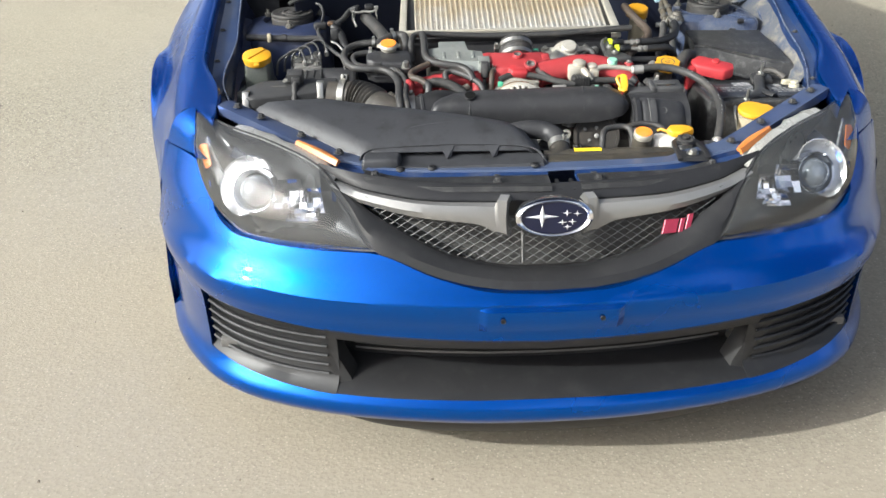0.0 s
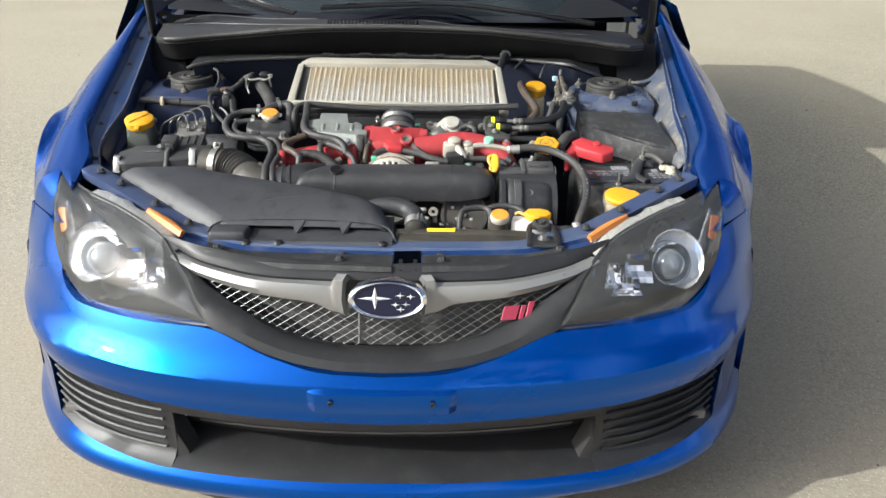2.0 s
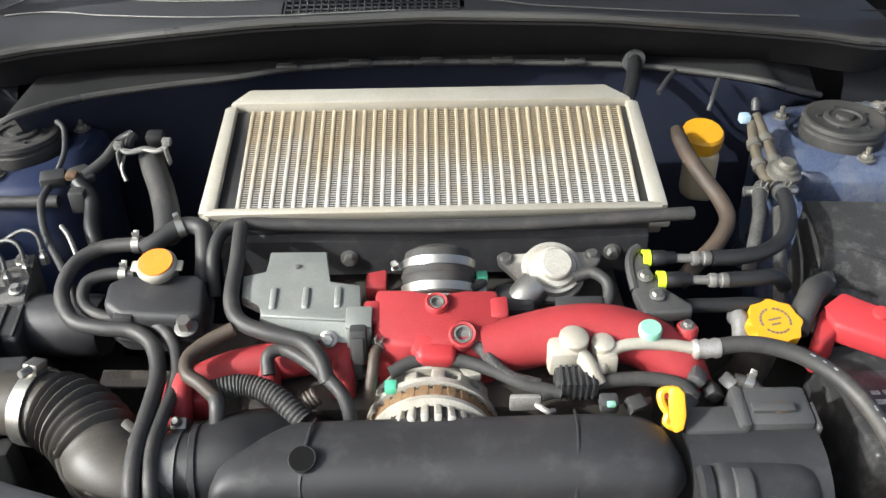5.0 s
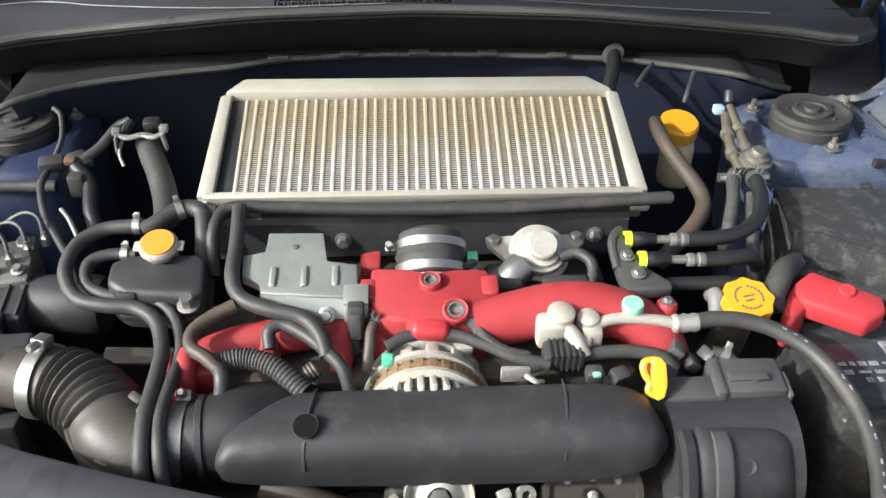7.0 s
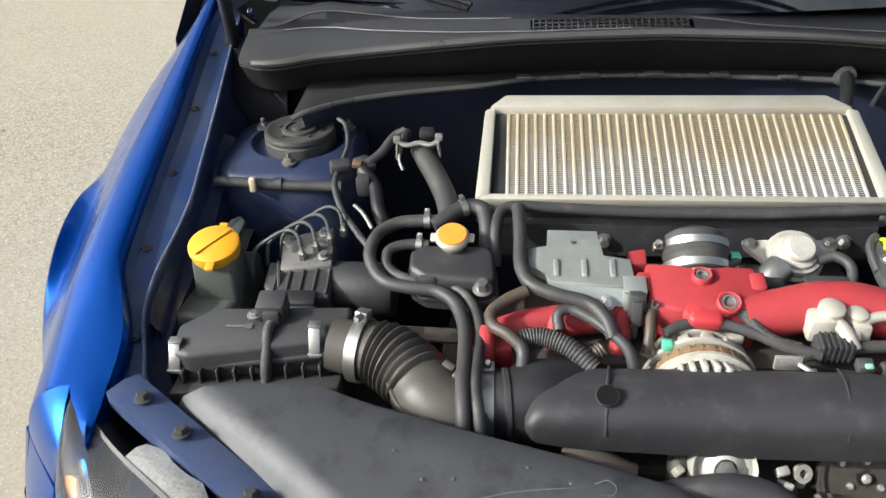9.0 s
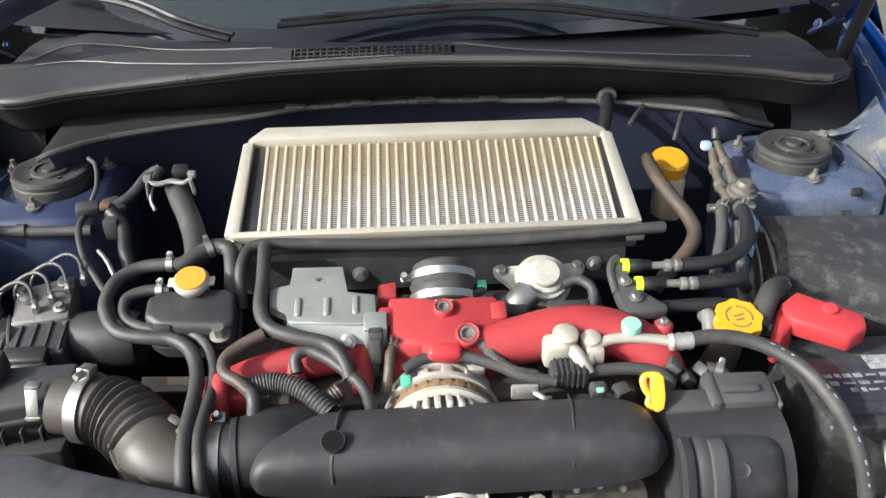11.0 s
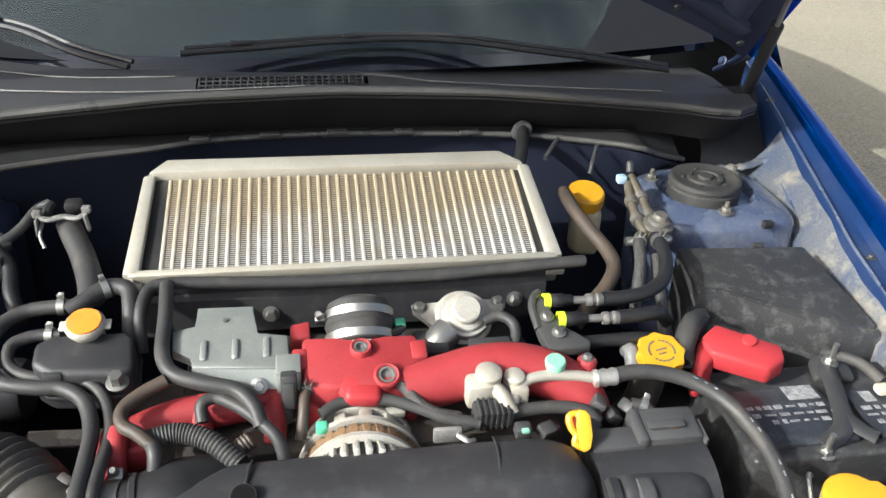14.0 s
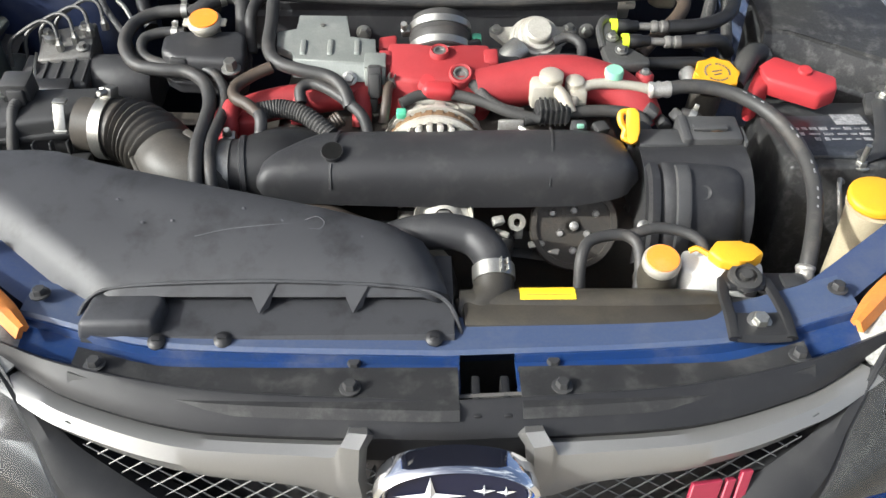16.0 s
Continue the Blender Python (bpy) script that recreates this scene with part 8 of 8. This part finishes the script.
def right_lines():
    for z0, pts in ((0, [(0.236, 0.699, 0.733), (0.262, 0.698, 0.733), (0.288, 0.697, 0.733)]), (1, [(0.246, 0.669, 0.726), (0.272, 0.668, 0.726), (0.300, 0.668, 0.725)])):
        p0, p2 = Vector(pts[0]), Vector(pts[2])
        a = part("quick_fitting", join(tube([p0, p0.lerp(p2, 0.5), p2], 0.0048, 12, 4), lathe([(0.0068, -0.010), (0.0078, -0.008), (0.0078, -0.003), (0.0068, -0.002), (0.0068, 0.002), (0.0080, 0.003), (0.0080, 0.009), (0.0068, 0.011)], 16, basis(p2 - Vector((0.004, 0, 0)), (1, 0, 0)))), CASTDARK, car, "fuel line fitting with a black sleeve and a lime ring")
        part("sleeve", lathe([(0.0070, -0.006), (0.0086, -0.004), (0.0086, 0.010), (0.0070, 0.012), (0.0070, 0.020), (0.0058, 0.022)], 16, basis(p0, (1, 0, 0))), TRIM, a, "black plastic sleeve")
        part("lime_ring", ring([(0.006, -0.004), (0.0095, -0.004), (0.0095, 0.004), (0.006, 0.004)], 18, basis(Vector(pts[0]) + Vector((-0.010, 0, 0)), (1, 0, 0))), LIME, a, "lime-green ring")
    hose("fuel_hose", [(0.296, 0.697, 0.733), (0.325, 0.697, 0.734), (0.355, 0.704, 0.736), (0.382, 0.724, 0.741), (0.396, 0.755, 0.748), (0.402, 0.785, 0.752), (0.404, 0.815, 0.750)], 0.0088, TRIM, car, "curved black fuel hose", clamps=(0.92,))
    hose("fuel_hose", [(0.306, 0.668, 0.725), (0.335, 0.669, 0.726), (0.36, 0.676, 0.722), (0.378, 0.69, 0.70)], 0.0085, TRIM, car, "straight black fuel hose")
    hose("fuel_hose", [(0.262, 0.653, 0.703), (0.300, 0.654, 0.703), (0.335, 0.655, 0.702), (0.365, 0.66, 0.69)], 0.0078, TRIM, car, "lower black fuel hose")
    hose("braided_hose", [(0.384, 0.815, 0.746), (0.378, 0.80, 0.745), (0.372, 0.775, 0.735), (0.360, 0.745, 0.720), (0.350, 0.72, 0.69)], 0.0080, BRAID, car, "braided grey hose", clamps=(0.08,))
    hose("braided_hose", [(0.398, 0.79, 0.735), (0.392, 0.76, 0.72), (0.385, 0.72, 0.70), (0.38, 0.69, 0.67)], 0.0075, BRAID, car, "braided grey hose")
    reg = part("pressure_regulator", join(lathe([(0.0, 0.022), (0.009, 0.022), (0.011, 0.019), (0.011, 0.016), (0.015, 0.014), (0.016, 0.009), (0.021, 0.007), (0.021, 0.002), (0.017, 0.0), (0.015, -0.014), (0.010, -0.022)], 24, basis((0.422, 0.850, 0.746), (0.1, -0.15, 0.98))), tube([(0.412, 0.85, 0.735), (0.392, 0.836, 0.742), (0.382, 0.818, 0.745)], 0.006, 10, 4), tube([(0.42, 0.85, 0.735), (0.406, 0.825, 0.745)], 0.0065, 10, 3)), REGCAST, car, "dusty grey cast fuel pressure regulator")
    for pts in ([(0.402, 0.838, 0.742), (0.400, 0.87, 0.750), (0.403, 0.905, 0.760), (0.409, 0.94, 0.772)], [(0.416, 0.850, 0.742), (0.419, 0.875, 0.752), (0.419, 0.91, 0.764), (0.416, 0.95, 0.779)]):
        pipe = part("pipe", tube(pts, 0.0065, 12, 5), BRASSPIPE, reg, "dull brassy fuel pipe")
        for k in (1, 2):
            d = Vector(pts[k + 1]) - Vector(pts[k - 1])
            part("collar", ring([(0.006, -0.006), (0.0092, -0.005), (0.0092, 0.005), (0.006, 0.006)], 14, basis(pts[k], d)), REGCAST, pipe)
    part("blue_plug", box(0.014, 0.014, 0.012, 0.003, pose(0.400, 0.945, 0.778)), PALEBLUE, reg)
    part("nipple", lathe([(0.006, 0), (0.006, 0.012), (0.004, 0.016), (0, 0.016)], 10, pose(0.416, 0.955, 0.784, -25)), PLASTIC, reg)
    me = mesh_of(lathe([(0.006, -0.006), (0.006, 0.006), (0.003, 0.009), (0, 0.009)], 8), STEEL)
    for x, y, z in ((0.372, 0.818, 0.744), (0.418, 0.812, 0.748)):
        shared("clamp_screw", me, reg, basis((x, y, z), (1, 0, 0)))
    brk = part("line_bracket", join(lean(prism([(0.205, 0.690), (0.222, 0.712), (0.228, 0.68), (0.236, 0.655), (0.262, 0.64), (0.262, 0.63), (0.212, 0.628), (0.206, 0.655)], -0.014, 0, 0.003), 0.0), tube([(0.22, 0.712, 0.738), (0.212, 0.705, 0.736), (0.207, 0.69, 0.73), (0.208, 0.66, 0.72)], 0.005, 8, 4)), PIPEDARK, car, "grey stamped bracket for the fuel lines")
    me = mesh_of(bolt(0.0055, 0.006), STEEL)
    for x, y in ((0.220, 0.672), (0.228, 0.648)):
        shared("bolt", me, brk, basis((x, y, 0.667 + 0.28 * (y - 0.45)), UP))
    hose("power_steering_hose", [(0.312, 0.935, 0.765), (0.309, 0.905, 0.768), (0.311, 0.872, 0.764), (0.322, 0.835, 0.753), (0.334, 0.800, 0.742), (0.335, 0.772, 0.733), (0.318, 0.745, 0.722), (0.290, 0.722, 0.708), (0.27, 0.71, 0.69)], 0.0095, BROWNHOSE, car, "aged brown steering hose")
    b = part("steering_reservoir", join(prism([(0.342, 0.935), (0.372, 0.930), (0.378, 0.95), (0.370, 0.98), (0.340, 0.98), (0.334, 0.955)], 0.66, 0.732, 0.008, 3)), CREAM, car, "whitish fluid reservoir with a yellow cap")
    m = basis((0.352, 0.958, 0.735), (0.02, -0.25, 0.97)) @ Matrix.Diagonal((0.9, 0.9, 1, 1))
    part("cap", lathe([(0.027, 0.0), (0.031, 0.002), (0.031, 0.020), (0.028, 0.024), (0, 0.025)], 14, m), YELLOW, b, "ribbed yellow cap", 30)
    rim = [(r * (1 + 0.10 * math.cos(8 * a)), a) for a in (2 * math.pi * k / 64 for k in range(64)) for r in (0.0262,)]
    cap = part("oil_filler_cap", prism([(r * math.cos(a), r * math.sin(a)) for r, a in rim], -0.010, 0.0055, 0.002, 2, basis((0.345, 0.625, 0.700), UP)), YELLOW, car, "yellow scalloped oil filler cap with dark print")
    m = basis((0.345, 0.625, 0.700), UP)
    for k in range(22):
        if k % 7 == 6:
            continue
        a = k * 2 * math.pi / 22
        part("print_mark", box(0.0034, 0.0022, 0.0006, 0, m @ pose(0.0150 * math.cos(a), 0.0150 * math.sin(a), 0.0058, 0, 0, math.degrees(a) + 90)), DARK, cap)
    part("print_symbol", box(0.014, 0.002, 0.0006, 0, m @ pose(0, 0.002, 0.0058, 0, 0, 12)), DARK, cap)
    part("print_symbol", box(0.010, 0.002, 0.0006, 0, m @ pose(0, -0.004, 0.0058, 0, 0, 12)), DARK, cap)
    grip = basis((0.217, 0.518, 0.688), (-0.25, -0.72, 0.62)) @ Matrix.Diagonal((0.95, 0.85, 1, 1))
    loop = tube([(0.004, 0.022, 0), (-0.007, 0.021, 0), (-0.010, 0.014, 0), (-0.008, 0.004, 0), (-0.004, -0.004, 0), (-0.006, -0.014, 0), (0.002, -0.020, 0)], 0.0042, 8, 4)
    hook = moved(join(loop, prism([(0.0, 0.026), (0.008, 0.025), (0.013, 0.018), (0.0135, -0.006), (0.010, -0.021), (0.002, -0.025), (-0.002, -0.020), (-0.002, -0.012), (-0.001, 0.008), (-0.003, 0.019)], -0.0055, 0.0055, 0.0022, 2)), grip)
    part("dipstick", hook, YELLOW, car, "yellow hooked grip of the oil dipstick")
    # loom and plugs behind the belt cover
    hose("engine_loom", [(-0.045, 0.575, 0.688), (-0.02, 0.586, 0.694), (0.02, 0.586, 0.694), (0.055, 0.574, 0.690), (0.085, 0.560, 0.684), (0.12, 0.552, 0.680)], 0.0068, RUBBER, car, "black wiring loom over the alternator")
    hose("engine_loom", [(0.035, 0.603, 0.706), (0.048, 0.592, 0.700), (0.058, 0.578, 0.692), (0.075, 0.566, 0.686), (0.10, 0.560, 0.682)], 0.0075, BRAID, car, "grey braided loom")
    hose("engine_loom", [(0.10, 0.552, 0.678), (0.15, 0.562, 0.682), (0.20, 0.566, 0.683), (0.235, 0.560, 0.680), (0.25, 0.55, 0.67)], 0.0075, RUBBER, car, "taped black loom behind the cover")
    con = part("loom_plug", box(0.042, 0.024, 0.022, 0.004, pose(0.135, 0.562, 0.684, 10)), PLASTIC, car, "ribbed black connector block")
    rib_me = mesh_of(box(0.002, 0.026, 0.024, 0), PLASTIC)
    for k in range(6):
        shared("rib", rib_me, con, pose(0.120 + 0.006 * k, 0.562, 0.685, 10))
    for k, (x, y, z) in enumerate(((0.165, 0.545, 0.672), (0.19, 0.542, 0.672), (0.24, 0.545, 0.67), (0.255, 0.57, 0.68), (0.27, 0.562, 0.668), (0.288, 0.566, 0.675), (0.235, 0.52, 0.665))):
        part("plug", box(0.018, 0.016, 0.014, 0.003, pose(x, y, z, 10 + 7 * k, 0, 23 * k)), PLASTIC if k % 3 else GREYPL, con)
    part("tie", box(0.008, 0.006, 0.004, 0.001, pose(0.165, 0.535, 0.680)), MINT, con)
    part("stay", join(box(0.03, 0.006, 0.018, 0.002, pose(0.085, 0.548, 0.672)), tube([(0.095, 0.543, 0.674), (0.105, 0.535, 0.672), (0.112, 0.54, 0.668)], 0.003, 6, 4)), CAST, con)
    hose("crankcase_hose", [(0.316, 0.628, 0.682), (0.316, 0.636, 0.692), (0.316, 0.644, 0.694), (0.316, 0.652, 0.688)], 0.0095, CASTHOSE, car, "ribbed grey breather stub", n=5)
    hose("battery_cable", [(0.372, 0.63, 0.685), (0.386, 0.65, 0.700), (0.402, 0.672, 0.706), (0.420, 0.69, 0.70)], 0.013, RUBBER, car, "thick wrapped battery cable", n=5)
    hose("small_hose", [(0.29, 0.565, 0.68), (0.305, 0.56, 0.678), (0.315, 0.55, 0.67), (0.33, 0.55, 0.66)], 0.007, HOSE, car, "short clamped hose", clamps=(0.3,), n=5)
    elbow = hose("firewall_hose", [(0.252, 0.985, 0.775), (0.262, 1.0, 0.792), (0.272, 1.03, 0.808), (0.279, 1.065, 0.812)], 0.010, TRIM, car, "black elbow hose behind the intercooler", n=6)
    part("grommet", lathe([(0.010, -0.020), (0.013, -0.016), (0.0145, -0.004), (0.013, 0.006), (0.0, 0.008)], 20, basis((0.279, 1.062, 0.813), (0.1, -0.75, 0.65))), GREYPL, elbow, "dull rubber grommet")
    hose("steel_pipe", [(0.300, 1.0, 0.79), (0.315, 1.02, 0.80), (0.33, 1.04, 0.805)], 0.0035, PLASTIC, car, "thin dark pipe by the firewall", n=4)
    hose("steel_pipe", [(0.385, 1.02, 0.80), (0.372, 0.995, 0.785), (0.366, 0.985, 0.77)], 0.0035, PLASTIC, car, "thin dark pipe by the firewall", n=4)


BRASSPIPE = material("dull_brassy_pipe", (0.15, 0.128, 0.095), 0.45, 0.4, (0.09, 0.08, 0.064), 40, 0.8, 400, 0.1)
PALEBLUE = material("pale_blue_plastic", (0.30, 0.42, 0.52), 0.45, 0, (0.36, 0.45, 0.52), 20, 0.6, 500, 0)
BRAID = material("grey_braid", (0.026, 0.026, 0.026), 0.6, 0, (0.085, 0.082, 0.077), 300, 0.9, 900, 0.6)
CASTHOSE = material("grey_hose", (0.12, 0.12, 0.12), 0.5, 0, (0.2, 0.19, 0.18), 40, 0.7, 500, 0.1)


def battery_corner():
    fz = -0.040
    fb = part("fuse_box", lean(prism([(0.441, 0.822), (0.624, 0.814), (0.654, 0.672), (0.607, 0.675), (0.481, 0.747), (0.444, 0.748)][::-1], -0.11, 0.0, 0.004, 2), fz), FUSEPL, car, "dusty scuffed black fuse box")
    rows = []
    for a in ((0.444, 0.750), (0.482, 0.748), (0.545, 0.711), (0.607, 0.676), (0.655, 0.668)):
        rows.append([(a[0], a[1], -0.001), (a[0] - 0.001, a[1] - 0.006, -0.003), (a[0] - 0.002, a[1] - 0.012, -0.018), (a[0] - 0.003, a[1] - 0.016, -0.040), (a[0] - 0.003, a[1] - 0.022, -0.044), (a[0] - 0.003, a[1] - 0.023, -0.10)])
    part("front_lid", lean(grid(rows), fz - 0.002), FUSEPL, fb, smooth=30)
    part("catch", join(lean(prism([(0.428, 0.735), (0.450, 0.730), (0.450, 0.715), (0.430, 0.715)], -0.03, 0.006, 0.002), fz - 0.02)), FUSEPL, fb)
    part("catch", box(0.016, 0.010, 0.012, 0.002, pose(0.560, 0.822, 0.723)), FUSEPL, fb)
    bat = part("battery", prism([(0.405, 0.490), (0.650, 0.490), (0.650, 0.648), (0.405, 0.648)], 0.45, 0.652, 0.006, 3), FUSEPL, car, "dusty black battery with worn white print")
    part("top_step", prism([(0.415, 0.505), (0.535, 0.505), (0.535, 0.60), (0.415, 0.60)], 0.651, 0.658, 0.003), DUSTBLK, bat)
    part("top_step", prism([(0.560, 0.505), (0.643, 0.505), (0.643, 0.575), (0.560, 0.590)], 0.651, 0.658, 0.003), DUSTBLK, bat)
    rnd = random.Random(9)
    for x0, x1, y in ((0.43, 0.525, 0.566), (0.43, 0.525, 0.553), (0.45, 0.525, 0.541), (0.565, 0.638, 0.553), (0.565, 0.638, 0.541), (0.570, 0.635, 0.529)):
        x = x0
        while x < x1:
            w = rnd.uniform(0.004, 0.014)
            part("print_mark", box(min(w, x1 - x + 0.002), rnd.choice((0.003, 0.005, 0.0065)), 0.0006, 0, pose(x + w / 2, y, 0.6584)), PRINT, bat)
            x += w + rnd.uniform(0.003, 0.006)
    part("white_label", box(0.038, 0.024, 0.0008, 0, pose(0.508, 0.588, 0.6586)), PRINT, bat, "worn white label")
    part("white_label", box(0.014, 0.018, 0.0008, 0, pose(0.584, 0.572, 0.6586)), PRINT, bat)
    part("terminal_boot", join(lean(prism([(0.405, 0.652), (0.432, 0.670), (0.500, 0.632), (0.496, 0.612), (0.470, 0.600), (0.412, 0.628)][::-1], -0.024, 0.0, 0.0045, 2), -0.020), lean(prism([(0.405, 0.655), (0.424, 0.664), (0.418, 0.630), (0.394, 0.612), (0.386, 0.620)][::-1], -0.05, -0.006, 0.005, 2), -0.022)), REDPL, bat, "red plastic terminal boot")
    part("boot_knob", lathe([(0.009, 0), (0.008, 0.004), (0, 0.005)], 16, basis((0.462, 0.640, 0.698), UP)), REDPL, bat)
    clampbar = part("hold_down", join(tube([(0.566, 0.635, 0.664), (0.553, 0.600, 0.666), (0.541, 0.565, 0.664), (0.530, 0.535, 0.662), (0.515, 0.515, 0.660), (0.488, 0.503, 0.655)], 0.011, 8, 5, squash=0.4), tube([(0.533, 0.540, 0.662), (0.538, 0.52, 0.661), (0.552, 0.503, 0.658)], 0.011, 8, 5, squash=0.4), lean(prism([(0.540, 0.61), (0.590, 0.605), (0.592, 0.632), (0.568, 0.645), (0.545, 0.638)][::-1], -0.012, 0, 0.004), -0.048)), PLASTIC, bat, "black battery hold-down")
    for p, l in (((0.567, 0.628, 0.668), 0.03), ((0.489, 0.497, 0.648), 0.03)):
        part("hook_bolt", join(lathe([(0.0035, 0), (0.0035, l), (0, l)], 8, pose(*p, 8)), moved(bolt(0.007, 0.008), pose(*p, 8))), STEEL, clampbar)
    neg = part("terminal", join(lathe([(0.012, 0), (0.011, 0.008), (0.008, 0.009), (0.008, 0.015), (0, 0.016)], 20, pose(0.618, 0.560, 0.657)), box(0.024, 0.016, 0.011, 0.004, pose(0.607, 0.575, 0.665))), CORRODED, bat, "corroded pale terminal clamp")
    hose("ground_cable", [(0.605, 0.582, 0.672), (0.592, 0.604, 0.680), (0.578, 0.622, 0.680), (0.57, 0.645, 0.67)], 0.007, RUBBER, neg, n=5)
    fun = part("washer_filler", join(lathe([(0.021, -0.12), (0.025, -0.04), (0.028, -0.006), (0.030, 0.0)], 24, basis((0.478, 0.428, 0.640), (0.0, -0.12, 1))), box(0.05, 0.02, 0.012, 0.003, pose(0.522, 0.424, 0.642, 0, 0, 20))), CREAM, car, "cream washer filler neck with a yellow lid")
    out = [(0.478 + 0.032 * math.cos(a), 0.428 + 0.027 * math.sin(a)) for a in (math.radians(20 + 320 * k / 17 + 0) for k in range(18))]
    out += [(0.523, 0.420), (0.525, 0.431)]
    part("lid", lean(prism(out, -0.002, 0.009, 0.004, 3), -0.012), YELLOW, fun, "yellow snap lid")
    part("filler_clip", moved(bolt(0.010, 0.008), pose(0.533, 0.420, 0.654)), PLASTIC, fun)
    hose("vent_hose", [(0.458, 0.44, 0.60), (0.452, 0.452, 0.63), (0.455, 0.47, 0.645), (0.462, 0.475, 0.64)], 0.003, STEEL, fun, n=4)


FUSEPL = material("scuffed_black_plastic", (0.025, 0.025, 0.026), 0.36, 0, (0.042, 0.042, 0.041), 12, 0.9, 500, 0.15,
                  stain=(0.22, 0.215, 0.205), stain_scale=55, stain_amount=0.36)
DUSTBLK = material("dusty_battery_top", (0.022, 0.024, 0.029), 0.38, 0, (0.036, 0.039, 0.047), 26, 0.9, 400, 0.1,
                   stain=(0.16, 0.17, 0.19), stain_scale=40, stain_amount=0.3)
PRINT = material("worn_white_print", (0.34, 0.34, 0.34), 0.6, 0, (0.1, 0.1, 0.11), 120, 0.9, 500, 0)
CORRODED = material("corroded_lead", (0.55, 0.52, 0.40), 0.8, 0.1, (0.34, 0.31, 0.22), 90, 0.9, 400, 0.6)


engine_block()
belt_cover()
accessory_cover()
alternator()
intake_manifold()
heat_shield()
bypass_valve()
coolant_tank()
intake_tract()
washer_tank()
brake_block()
radiator()
refrigerant_line()
right_lines()
battery_corner()


def scuffs():
    """Chalky marks on the air duct: a long scratch, a curled smear and a few specks."""
    duct = [o for o in car.children if o.name == "air_duct"][0]
    chalk = material("chalky_scuff", (0.085, 0.088, 0.095), 0.8, 0, (0.05, 0.05, 0.055), 220, 0.9, 900, 0)

    def top(x, y):
        f = (x + 0.352) / 0.364
        front, back = 0.296, interp(x, [-0.43, -0.37, -0.275, -0.205, -0.12, -0.045, 0.02], [0.470, 0.449, 0.420, 0.402, 0.383, 0.366, 0.345])
        k = min(1, max(0, (y - front) / (back - front)))
        zb = interp(x, [-0.43, -0.37, -0.275, -0.205, -0.12, -0.045, 0.02], [0.691, 0.689, 0.685, 0.681, 0.673, 0.662, 0.650])
        return Vector((x, y, (0.640 - 0.004 * f) * (1 - k) + zb * k + 0.0068))
    part("scratch", tube([top(x, y) for x, y in ((-0.245, 0.345), (-0.215, 0.352), (-0.18, 0.356), (-0.15, 0.358))], 0.0009, 4, 5, squash=0.6), chalk, duct)
    part("scratch", tube([top(x, y) for x, y in ((-0.137, 0.362), (-0.126, 0.366), (-0.118, 0.360), (-0.122, 0.352), (-0.134, 0.352))], 0.0012, 4, 5, squash=0.5), chalk, duct)
    for x, y in ((-0.30, 0.362), (-0.27, 0.363), (-0.16, 0.362), (-0.20, 0.375), (-0.33, 0.39), (-0.08, 0.345)):
        part("speck", lathe([(0.002, 0.0), (0.0012, 0.0006), (0, 0.0007)], 8, basis(top(x, y), (0, -0.2, 1))), chalk, duct)


scuffs()
